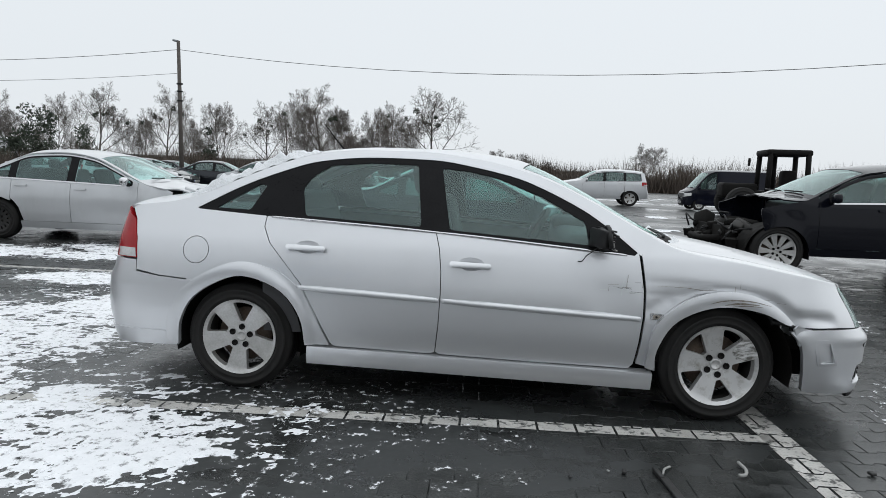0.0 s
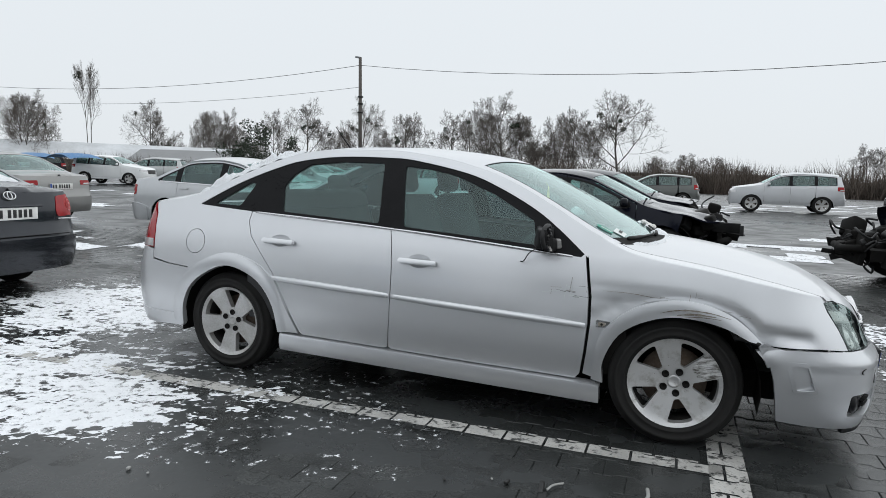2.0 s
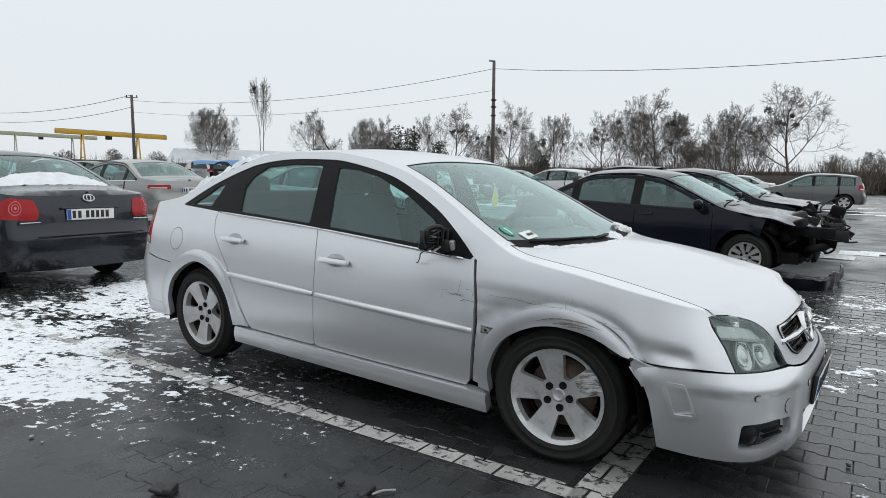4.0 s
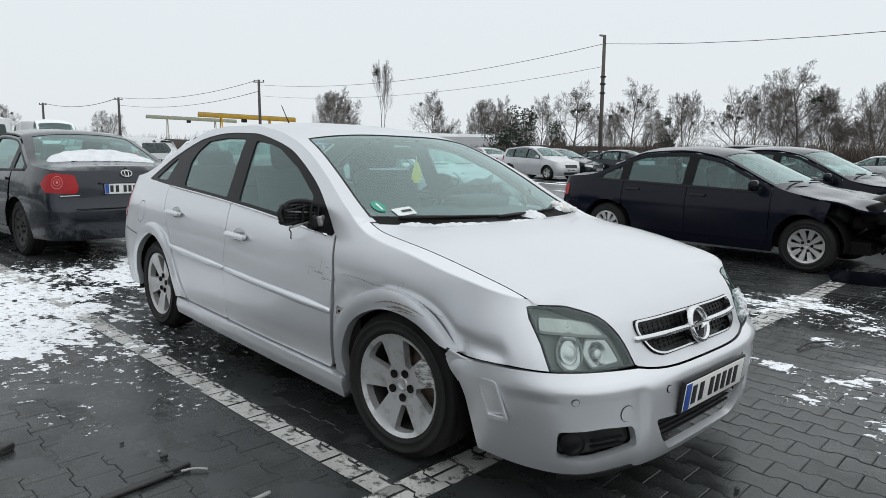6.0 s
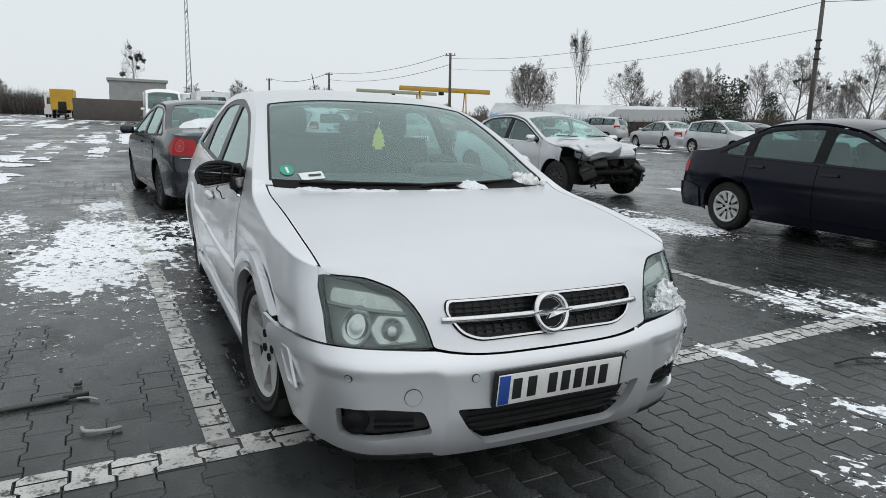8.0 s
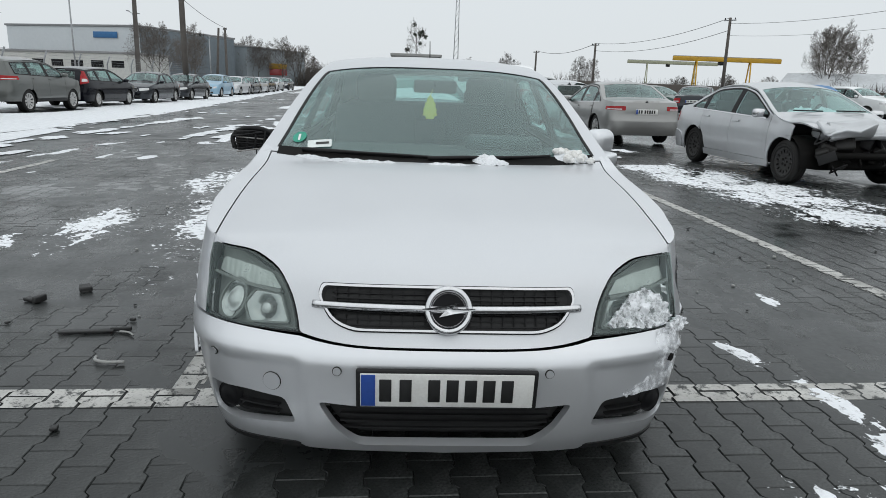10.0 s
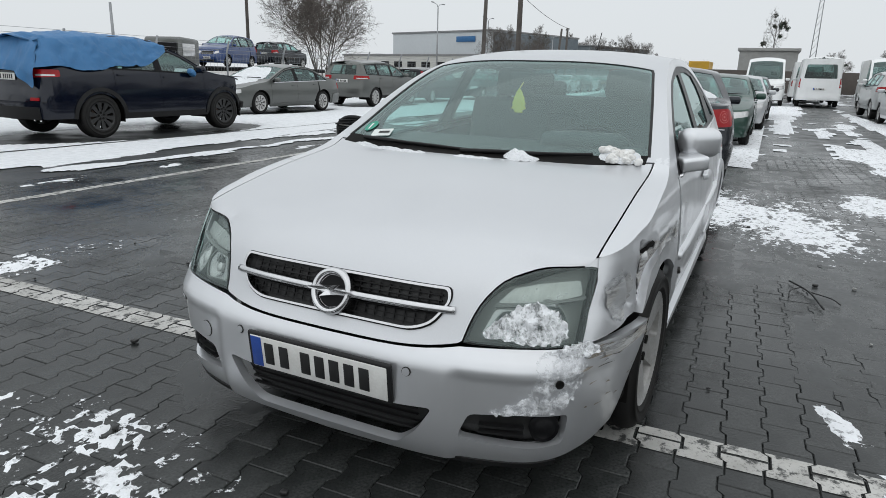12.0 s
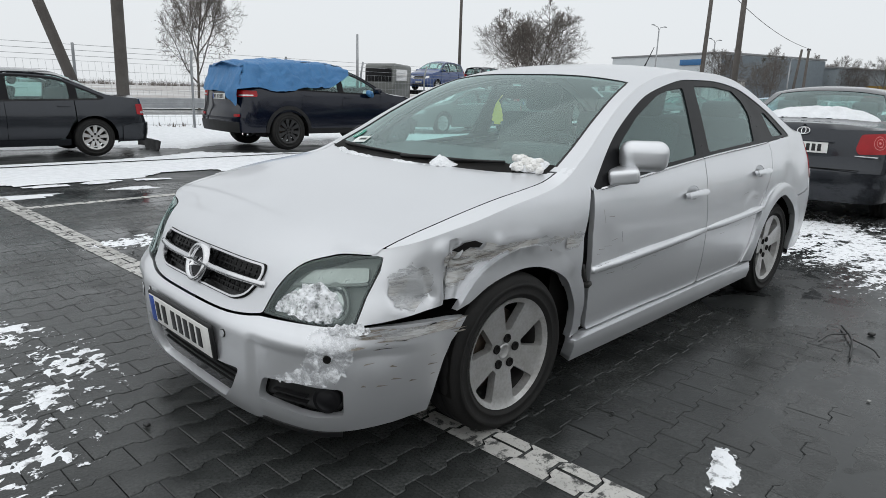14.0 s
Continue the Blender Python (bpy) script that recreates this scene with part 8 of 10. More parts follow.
def ball_of_leaves(c, r, n, rnd, size):
    vs, fs = [], []
    for i in range(n):
        d = Vector((rnd.gauss(0, 1), rnd.gauss(0, 1), rnd.gauss(0, 1))).normalized() * r * rnd.uniform(0.4, 1.0)
        p = Vector(c) + d
        a, b = Vector((rnd.uniform(-1, 1), rnd.uniform(-1, 1), rnd.uniform(-1, 1))).normalized() * size, Vector((rnd.uniform(-1, 1), rnd.uniform(-1, 1), rnd.uniform(-1, 1))).normalized() * size * 0.5
        k = len(vs)
        vs += [tuple(p - a), tuple(p + b), tuple(p + a), tuple(p - b)]
        fs.append((k, k + 1, k + 2, k + 3))
    return vs, fs


def tree_thing(name, label, seed, height, mistletoe=0, ivy=0, **kw):
    t = thing(name, label, "tree")
    tr, tw = grow(seed, height, **kw)
    part("trunk", tr, M_BARK, t)
    part("crown", tw, M_TWIG, t)
    rnd = random.Random(seed + 50)
    vs = np.array(tw[0])
    hi = vs[vs[:, 2] > height * 0.55]
    for i in range(mistletoe):
        c = hi[rnd.randrange(len(hi))]
        r = rnd.uniform(0.25, 0.5) * height / 14
        part("mistletoe", ball_of_leaves(c * 0.93 + np.array((0, 0, height * 0.035)), r, 90, rnd, 0.14), M_EVERGREEN, t, "dark ball of mistletoe")
    if ivy:
        trunk = np.array(tr[0])
        low_ = trunk[(trunk[:, 2] > height * 0.12) & (trunk[:, 2] < height * 0.75)]
        part("ivy", merge(*[ball_of_leaves(low_[rnd.randrange(len(low_))], rnd.uniform(0.3, 0.75), 80, rnd, 0.17) for i in range(ivy)]), M_EVERGREEN, t, "dark ivy round the trunk")
    return t


TREES = [tree_thing("bare_tree", "tall bare tree with balls of mistletoe", 1, 14, 3, width=0.72, limbs=11), tree_thing("bare_tree", "tall bare broad tree", 2, 14, 0, width=0.78, stems=2, trunk=0.24),
         tree_thing("bare_tree", "tall bare tree dotted with mistletoe", 3, 14, 6, width=0.62, limbs=10, trunk=0.24), tree_thing("bare_tree", "tall bare twin-stemmed tree", 4, 14, 1, stems=2, width=0.72, trunk=0.2),
         tree_thing("bare_tree", "bare tree with ivy round its trunk", 5, 14, 3, 12, width=0.66, stems=2, trunk=0.2), tree_thing("bare_tree", "low spreading bare tree", 6, 14, 0, width=1.2, trunk=0.1, stems=4, limbs=7, twigs=5)]


def out_at(bearing, dist, eye=(2.77, -3.23)):
    a = radians(bearing)
    return eye[0] + dist * math.cos(a), eye[1] + dist * math.sin(a)


def scaled_at(x, y, s, turn=0.0, wide=1.0):
    return Matrix.Translation((x, y, gz(x, y) - 0.1)) @ pose(0, 0, 0, 0, 0, turn) @ Matrix.Diagonal((s * wide, s * wide, s, 1))


# bearing, rise of the crown, kind, breadth; the low spreading ones have no kind
ROW_WEST = [(145.9, 5.5, 3, 0.9), (145.0, 5.1, 1, 0.8), (137.4, 5.6, 0, 0.8), (136.2, 3.2, 4, 1.1), (133.4, 6.2, 1, 0.95), (132.0, 6.4, 3, 0.9), (129.2, 6.2, 4, 0.95), (127.8, 6.2, 0, 0.85), (126.6, 5.2, 4, 0.9), (125.1, 6.5, 2, 1.1), (122.9, 5.3, 1, 0.75), (121.6, 5.0, 3, 0.8), (120.3, 6.3, 2, 0.9), (118.6, 5.4, 1, 0.95), (117.3, 6.2, 4, 0.8), (116.0, 7.0, 3, 0.9)]
ROW_EAST = [(112.2, 5.6, 2, 0.95), (110.8, 7.1, 0, 0.95), (109.4, 7.6, 1, 0.95), (107.8, 7.4, 2, 1.1), (106.2, 7.3, 3, 0.95), (104.8, 7.3, 4, 1.0), (103.2, 7.6, 1, 1.0), (101.7, 7.4, 0, 0.95), (100.4, 6.4, 1, 0.9), (97.9, 7.4, 2, 1.2), (79.4, 4.3, 3, 1.3)]
ROW_LOW = [(130.9, 4.0, 0.8), (108.6, 5.2, 0.9), (105.4, 5.4, 0.9), (102.4, 5.2, 0.9), (94.8, 3.8, 1.0), (92.6, 4.2, 1.1), (90.2, 3.9, 1.0), (88.0, 3.0, 1.0), (76.4, 3.1, 1.2), (72.0, 2.5, 1.0), (66.5, 2.6, 1.2), (149.8, 2.6, 0.8), (152.8, 2.7, 1.0), (156.0, 2.4, 1.0)]
ROW = ROW_WEST + ROW_EAST + [(bg, el, 5, wide) for bg, el, wide in ROW_LOW]
used_once = set()
for i, (bg, el, kind, wide) in enumerate(ROW):
    dist = 112 + (i * 37 % 17)
    x, y = out_at(bg, dist)
    m = scaled_at(x, y, (math.tan(radians(el)) * dist + 1.3 - gz(x, y)) / 14.0, i * 77, wide)
    if kind not in used_once:
        used_once.add(kind)
        TREES[kind].matrix_world = m
    else:
        copy_thing(TREES[kind], m)
x, y = out_at(141.55, 118)
t = tree_thing("pollard_tree", "tall lopped tree with few upright limbs", 12, 17, 2, width=0.22, trunk=0.45, stems=2, limbs=5, twigs=2, spread=24.0)
t.matrix_world = scaled_at(x, y, 1.02, 20, 1.0)
t = tree_thing("willow_tree", "bare many-stemmed willow behind the fence", 21, 8, 0, stems=7, width=0.95, trunk=0.12, limbs=7, twigs=5, rise=0.8)
t.matrix_world = scaled_at(-44.3, -34.6, 1.14, 0, 1.0)
t = tree_thing("roadside_tree", "small bare tree with dead leaves by the road", 31, 8, 0, width=0.46, trunk=0.24, limbs=16, twigs=7, rise=0.45)
rnd = random.Random(8)
part("dead_leaves", merge(*[ball_of_leaves((rnd.uniform(-1.3, 1.3), rnd.uniform(-1.3, 1.3), rnd.uniform(2.6, 7.2)), 0.75, 34, rnd, 0.05) for i in range(30)]), M_SHRUB, t, "withered brown leaves")
t.matrix_world = scaled_at(-11.2, -29.6, 0.98, 0, 1.0)
t = tree_thing("mistletoe_tree", "thin tree full of mistletoe balls", 41, 12, 12, width=0.42, trunk=0.4, limbs=6, twigs=2)
t.matrix_world = scaled_at(-104, 0.2, 0.95, 0, 0.9)
for i, (bx_, by_, hh) in enumerate(((-96, 14, 6.5), (-78, 21, 6.0), (-104, 9, 5), (-66, -26.5, 7.5), (-92, -31, 9), (-84, -29, 7))):
    copy_thing(TREES[i % 4], scaled_at(bx_, by_, hh / 13, i * 50, 1.1))


def brush(name, label, spots, seed, height, material):
    """A belt of brushwood: thousands of thin leaning stems."""
    rnd = random.Random(seed)
    vs, fs = [], []
    for x, y, n, w, h in spots:
        for i in range(n):
            a = rnd.uniform(0, 6.283)
            q = w * math.sqrt(rnd.random())
            p = Vector((x + q * math.cos(a), y + q * math.sin(a), gz(x, y) - 0.2))
            hh = h * rnd.uniform(0.35, 1.0)
            for j in range(3):
                d = Vector((rnd.gauss(0, 0.28), rnd.gauss(0, 0.28), 1)).normalized()
                s = Vector((rnd.uniform(-1, 1), rnd.uniform(-1, 1), 0)).normalized() * rnd.uniform(0.03, 0.07)
                k = len(vs)
                q1 = p + d * hh * 0.5
                q2 = q1 + (d + Vector((rnd.gauss(0, 0.3), rnd.gauss(0, 0.3), 0))).normalized() * hh * 0.5
                vs += [tuple(p - s), tuple(p + s), tuple(q1 + s * 0.7), tuple(q1 - s * 0.7), tuple(q2)]
                fs += [(k, k + 1, k + 2, k + 3), (k + 3, k + 2, k + 4)]
    ob = part(name, (vs, fs, False), material, None)
    return tagged(ob, label, "bushes", kind="stuff")


rnd = random.Random(77)
belt_spots = []
for bg in np.arange(58, 152, 0.7):
    x, y = out_at(bg + rnd.uniform(-0.3, 0.3), rnd.uniform(84, 100))
    top = 2.6 if bg < 112 else 2.4 if bg < 127 else 1.55
    belt_spots.append((x, y, 90, 2.4, (math.tan(radians(top)) * 92 + 1.2 - gz(x, y)) * rnd.uniform(0.7, 1.15)))
brush("brushwood", "brown leafless brushwood behind the car park", belt_spots, 5, 4, M_SHRUB)
dark = []
for bg in np.arange(-174.5, -163.0, 0.35):
    x, y = out_at(bg, rnd.uniform(140, 165), (4, 0))
    rise_ = 3.3 if bg > -170.8 else 2.3
    dark.append((x, y, 110, 2.6, (math.tan(radians(rise_)) * 150) * rnd.uniform(0.6, 1.1)))
for bg in np.arange(146, 172, 0.8):
    x, y = out_at(bg, rnd.uniform(105, 130), (4, 0))
    dark.append((x, y, 60, 2.8, (math.tan(radians(1.9)) * 115) * rnd.uniform(0.5, 1.2)))
for i, bg in enumerate((-164.6, -165.8, -166.9, -167.9, -169.0, -170.2, -171.4, -172.6)):
    x, y = out_at(bg, 138 - 3 * (i % 3), (4, 0))
    copy_thing(TREES[(0, 3, 1, 4)[i % 4]], scaled_at(x, y, math.tan(radians((4.1, 3.6, 4.2, 3.7, 3.9, 3.5, 2.6, 2.7)[i])) * 136 / 14 + 0.1, i * 60, 1.1))
brush("far_wood", "dark leafless wood at the far end", dark, 6, 6, M_BARK)
ever = []
for bg, d, h in ((131.0, 92, 4.5), (132.0, 90, 4.2), (129.5, 93, 7), (128.9, 94, 8), (117.5, 95, 6), (126.6, 93, 5)):
    x, y = out_at(bg, d)
    for j in range(9):
        ever.append(ball_of_leaves((x + rnd.uniform(-1.2, 1.2), y + rnd.uniform(-1, 1), gz(x, y) + h * rnd.uniform(0.25, 1.1)), rnd.uniform(0.7, 1.3), 90, rnd, 0.22))
tagged(part("ivy_thicket", merge(*ever), M_EVERGREEN, None), "dark evergreen growth among the bare trees", "bushes", kind="stuff")
verge = []
for x in np.arange(-60, 14, 0.8):
    verge.append((x, -16.6 + rnd.uniform(-0.6, 0.6), 16, 0.6, rnd.uniform(0.3, 0.8)))
brush("dry_weeds", "dry weeds along the fence", verge, 9, 1, M_SHRUB)


# ---------- poles, wires ----------
def pole(name, label, x, y, h, r=0.13, lean=(0, 0), arms=1, material=None, lamp=False):
    p = thing(name, label, "pole", Matrix.Translation((x, y, gz(x, y))))
    top = Vector((lean[0], lean[1], h))
    part("mast", tube([(0, 0, -0.3), tuple(top * 0.5), tuple(top)], [r, r * 0.85, r * 0.7], 10), material or M_POLE, p)
    for i in range(arms):
        z = h - 0.25 - 0.9 * i
        part("crossarm", moved(box(1.0, 0.09, 0.09, 0.01), Matrix.Translation(top * (z / h)) @ pose(0, 0, 0, 0, 0, 40)), M_GALV, p)
        for s in (-0.42, 0.42):
            part("insulator", moved(lathe([(0.0001, 0.16), (0.045, 0.14), (0.05, 0.05), (0.02, 0.0)], 8, "z"), Matrix.Translation(top * (z / h)) @ pose(0, 0, 0, 0, 0, 40) @ pose(s, 0, 0.09)), M_GLOSSBLACK, p)
    if lamp:
        part("lamp_arm", tube([tuple(top), (top.x + 0.3, top.y, h + 0.35), (top.x + 1.3, top.y, h + 0.5)], 0.035, 6), M_GALV, p)
        part("lamp_arm", tube([tuple(top), (top.x - 0.3, top.y, h + 0.35), (top.x - 1.3, top.y, h + 0.5)], 0.035, 6), M_GALV, p)
        for s in (-1, 1):
            part("lamp_head", moved(box(0.55, 0.2, 0.1, 0.03), Matrix.Translation((top.x + s * 1.45, top.y, h + 0.46))), M_GALV, p)
    return (x + lean[0], y + lean[1], gz(x, y) + h)


tops = {}
tops["main"] = pole("power_pole", "tall dark wooden power pole", -17.75, 29.75, 7.8, 0.13, (-0.12, -0.05), 0)
head_ = thing("pole_lamp", "small lamp on top of the power pole", "lamp", Matrix.Translation(tops["main"]))
part("lamp_head", moved(box(0.34, 0.16, 0.10, 0.03), pose(-0.12, -0.06, -0.05, 0, 8, 30)), M_GALV, head_)
part("bracket", tube([(0.0, 0.0, -0.5), (0.02, 0.0, 0.02)], 0.03, 6), M_GALV, head_)
for z_ in (-2.3, -2.7, -3.2):
    part("pole_clamp", moved(box(0.30, 0.22, 0.08, 0.02), pose(0.06, 0, z_, 0, 0, 40)), M_TRIM, head_)
tops["two"] = pole("power_pole", "wooden power pole far off", -51.1, 26.1, 7.2, 0.16, (-0.1, -0.1))
tops["three"] = pole("power_pole", "wooden power pole in the distance", -73.4, 21.0, 6.3, 0.16, (-0.15, 0))
tops["four"] = pole("power_pole", "wooden power pole in the far distance", -87.5, 16.7, 6.0, 0.16)
tops["left"] = pole("power_pole", "tall wooden power pole by the car row", -36.8, -13.75, 9.5, 0.19, (0.1, 0.0))
tops["left2"] = pole("power_pole", "tall wooden power pole behind the car row", -51.1, -22.3, 11, 0.20, (-0.1, 0.1))
tops["lamp"] = pole("street_lamp", "grey street lamp with two heads", -70, -36.5, 8.9, 0.1, (0, 0), 0, M_GALV, True)
tops["lamp2"] = pole("street_lamp", "grey street lamp beyond the row", -78, -33.2, 7.9, 0.1, (0, 0), 0, M_GALV, True)
tops["lamp3"] = pole("street_lamp", "grey street lamp with a low lamp head", -87, -27.2, 6.2, 0.1, (0, 0), 0, M_GALV, True)
tops["aframe"] = pole("power_pole", "twin-legged wooden power pole", -80.2, -23.2, 7.2, 0.18, (0.1, 0))
pole("power_pole", "leaning leg of the twin pole", -80.6, -24.6, 7.2, 0.18, (0.0, 0.5), 0)
tops["thin"] = pole("steel_post", "thin grey steel pole by the road", -30.0, -29.9, 11.5, 0.12, (0, 0), 0, M_POLE)
tops["near"] = pole("power_pole", "thick weathered wooden pole behind the dark saloon", -2.55, -14.6, 9.5, 0.15, (-0.1, 0.1))
# A separate pole that leans away from the power pole, not tied to it.
pole("pole_brace", "separate leaning wooden pole beside the power pole", -2.05, -14.95, 9.0, 0.13, (3.0, 0.1), 0)
# lattice mast
lm_ = thing("lattice_mast", "narrow steel lattice mast with insulators", "pole", Matrix.Translation((-50, 3.3, gz(-50, 3.3))) @ Matrix.Scale(0.68, 4))
for sx_, sy_ in ((-1, -1), (1, -1), (1, 1), (-1, 1)):
    part("leg", tube([(0.32 * sx_, 0.32 * sy_, 0), (0.12 * sx_, 0.12 * sy_, 14)], 0.035, 5), M_GALV, lm_)
for i in range(18):
    z = 0.5 + i * 0.74
    w0, w1 = 0.32 - 0.2 * z / 14, 0.32 - 0.2 * (z + 0.74) / 14
    part("lattice_bar", merge(tube([(-w0, -w0, z), (w1, -w1, z + 0.74)], 0.02, 4), tube([(-w0, w0, z), (w1, w1, z + 0.74)], 0.02, 4), tube([(-w0, -w0, z), (-w1, w1, z + 0.74)], 0.02, 4), tube([(w0, -w0, z), (w1, w1, z + 0.74)], 0.02, 4)), M_GALV, lm_)
part("crossarm", box(2.2, 0.1, 0.1, 0.01, (0, 0, 12.5)), M_GALV, lm_)
tops["lattice"] = (-50, 3.3, gz(-50, 3.3) + 9.2)


def wire(a, b, sag, r=0.03):
    a, b = Vector(a), Vector(b)
    pts = []
    for t in np.linspace(0, 1, 17):
        p = a.lerp(b, t)
        p.z -= sag * 4 * t * (1 - t)
        pts.append(tuple(p))
    w = part("overhead_wire", tube(pts, r, 4), M_WIRE, None)
    return tagged(w, "thin dark overhead power wire", "wire", "overhead wires")


low = lambda p, d=1.9: (p[0], p[1], p[2] - d)
wire(low(tops["main"], 0.45), (30, 20, 8.0), 1.8, 0.016)
wire(low(tops["main"], 0.45), low(tops["two"], 0.45), 0.9, 0.016)
wire(low(tops["main"], 1.7), low(tops["two"], 1.4), 0.8, 0.012)
wire(tops["two"], tops["three"], 0.7, 0.022)
wire(low(tops["two"], 1.0), low(tops["three"], 0.8), 0.7, 0.022)
wire(tops["three"], tops["four"], 0.7, 0.03)
wire(tops["left"], tops["left2"], 0.3, 0.02)
wire(tops["left2"], tops["aframe"], 0.8, 0.025)
wire(tops["left"], tops["near"], 0.9, 0.014)
wire(low(tops["left"], 1.0), low(tops["near"], 1.0), 0.9, 0.014)
wire(tops["near"], (40, -13.6, 9.5), 0.9, 0.014)
wire(low(tops["near"], 1.0), (40, -13.6, 8.5), 0.9, 0.014)
wire(tops["left2"], tops["thin"], 0.7, 0.016)

# ---------- gantry cranes ----------
def gantry(name, label, a, b, z, material, legs):
    g_ = thing(name, label, "crane")
    A, B = Vector((*a, z)), Vector((*b, z))
    d = (B - A).normalized()
    ang = math.degrees(math.atan2(d.y, d.x))
    part("girder", moved(box((B - A).length, 0.6, 0.62, 0.03), Matrix.Translation((A + B) / 2) @ pose(0, 0, 0, 0, 0, ang)), material, g_)
    part("rail", moved(box((B - A).length, 0.12, 0.1, 0.01), Matrix.Translation((A + B) / 2 + Vector((0, 0, 0.63))) @ pose(0, 0, 0, 0, 0, ang)), M_GALV, g_)
    for t in legs:
        p = A.lerp(B, t)
        zz = gz(p.x, p.y)
        for s in (-1, 1):
            part("leg", tube([(p.x + s * 1.1 * d.y, p.y - s * 1.1 * d.x, zz), (p.x + s * 0.25 * d.y, p.y - s * 0.25 * d.x, z)], 0.11, 6), material, g_)
        part("leg_tie", tube([(p.x + 0.7 * d.y, p.y - 0.7 * d.x, zz + (z - zz) * 0.45), (p.x - 0.7 * d.y, p.y + 0.7 * d.x, zz + (z - zz) * 0.45)], 0.08, 5), material, g_)
    p = A.lerp(B, 0.45)
    part("hoist", box(0.9, 0.6, 0.5, 0.05, (p.x, p.y, z - 0.5)), M_TRIM, g_)
    return g_


gantry("gantry_crane", "pale green gantry crane far off", (-136, 45.2), (-135, 64.2), 7.4, M_CREAM, (0.22, 0.75))
gantry("gantry_crane", "yellow gantry crane far off", (-94.0, 38.4), (-92.7, 54.1), 6.2, M_YELLOW, (0.22, 0.72))

# ---------- buildings ----------
def block(name, label, x, y, heading, length, depth, height, material, roof_mat, windows=0, wmat=None, pitch=0.0):
    """A plain shed or hall with a roof slab, doors and a window row."""
    b = thing(name, label, "building", Matrix.Translation((x, y, gz(x, y) - 0.1)) @ pose(0, 0, 0, 0, 0, heading))
    part("wall", box(length, depth, height, 0.02, smooth=False), material, b)
    if pitch:
        h = height
        vs = [(-length / 2 - 0.3, -depth / 2 - 0.4, h), (length / 2 + 0.3, -depth / 2 - 0.4, h), (length / 2 + 0.3, 0, h + pitch), (-length / 2 - 0.3, 0, h + pitch), (-length / 2 - 0.3, depth / 2 + 0.4, h), (length / 2 + 0.3, depth / 2 + 0.4, h)]
        part("roof", (vs, [(0, 1, 2, 3), (3, 2, 5, 4), (0, 3, 4), (1, 5, 2), (0, 4, 5, 1)], False), roof_mat, b)
    else:
        part("roof", box(length + 0.4, depth + 0.4, 0.3, 0.05, (0, 0, height), smooth=False), roof_mat, b)
    for i in range(windows):
        xx = -length / 2 + (i + 0.5) * length / windows
        for s in (-1, 1):
            w = part("window", box(length / windows * 0.6, 0.06, 0.9, 0.01, (xx, s * (depth / 2 + 0.01), height * 0.55)), M_GLOSSBLACK, b)
            part("frame", box(length / windows * 0.66, 0.04, 1.0, 0.01, (xx, s * (depth / 2 + 0.002), height * 0.55 - 0.05)), M_HALLWHITE, w)
    return b


hall = block("warehouse", "large pale grey industrial hall", -113.5, -48.6, 71, 25, 24, 8.2, M_HALLPALE, M_FARROOF)
part("side_cladding", box(0.2, 23.8, 8.1, 0.02, (12.56, 0, 0), smooth=False), M_HALLDARK, hall, "dark grey cladding")
block("warehouse", "dark grey industrial hall behind", -137.0, -38.7, 160, 22, 24, 7.0, M_HALLMID, M_FARROOF)
block("annexe", "low white annexe of the hall", -97.0, -53, 71, 34, 8, 4.0, M_HALLWHITE, M_FARROOF, 10)
sg = part("hall_sign", moved(box(4.4, 0.1, 0.9, 0.05), Matrix.Translation((-99.9, -46.4, 6.5)) @ pose(0, 0, 0, 0, 0, 71)), M_SIGNBLUE, None)
tagged(sg, "blue sign shape on the hall", "sign")
block("shed", "dark weathered shed with pitched roof", *out_at(134.6, 98), 20, 13, 8, 2.0, M_BROWNWALL, M_FARROOF, 0, None, 1.8)
block("shed", "long low sheds with grey roofs", *out_at(139.8, 112), 46, 34, 12, 2.1, M_BROWNWALL, M_SNOWROOF, 8, None, 2.6)
block("shed", "long brown shed behind the trees", *out_at(122, 136), 25, 46, 10, 3.2, M_BROWNWALL, M_FARROOF, 10)
block("shed", "low brown building behind brushwood", *out_at(92, 138), -5, 40, 10, 3.2, M_BROWNWALL, M_FARROOF, 8)
block("concrete_hut", "grey flat-roofed concrete building", -75.0, 0.2, 0, 6, 5.4, 4.2, M_CONCRETE, M_CONCRETE, 1)
block("workshop", "low white workshop at the end", -118, -2, 90, 16, 8, 2.6, M_HALLWHITE, M_FARROOF, 4)
bd = thing("billboard", "yellow and red roadside billboard", "sign", Matrix.Translation((-130.2, -27.5, 0.8)) @ pose(0, 0, 0, 0, 0, 102))
part("panel", box(4.6, 0.12, 1.0, 0.02, (0, 0, 2.6)), M_YELLOW, bd)
part("panel", box(4.6, 0.12, 1.2, 0.02, (0, 0, 1.35)), M_RED, bd)
for s in (-1.8, 1.8):
    part("post", tube([(s, 0, -0.9), (s, 0, 2.6)], 0.08, 6), M_GALV, bd)
wl_ = part("boundary_wall", moved(box(60, 0.2, 2.0, 0.02), Matrix.Translation((-72, 24, gz(-72, 24))) @ pose(0, 0, 0, 0, 0, 100)), M_BROWNWALL, None)
tagged(wl_, "long dark boundary fence far off", "fence", kind="structure")
wl2 = part("boundary_wall", moved(box(120, 0.2, 2.0, 0.02), Matrix.Translation((-20, 84, gz(-20, 84))) @ pose(0, 0, 0, 0, 0, 12)), M_BROWNWALL, None)
tagged(wl2, "long weathered boundary fence behind the car park", "fence", kind="structure")

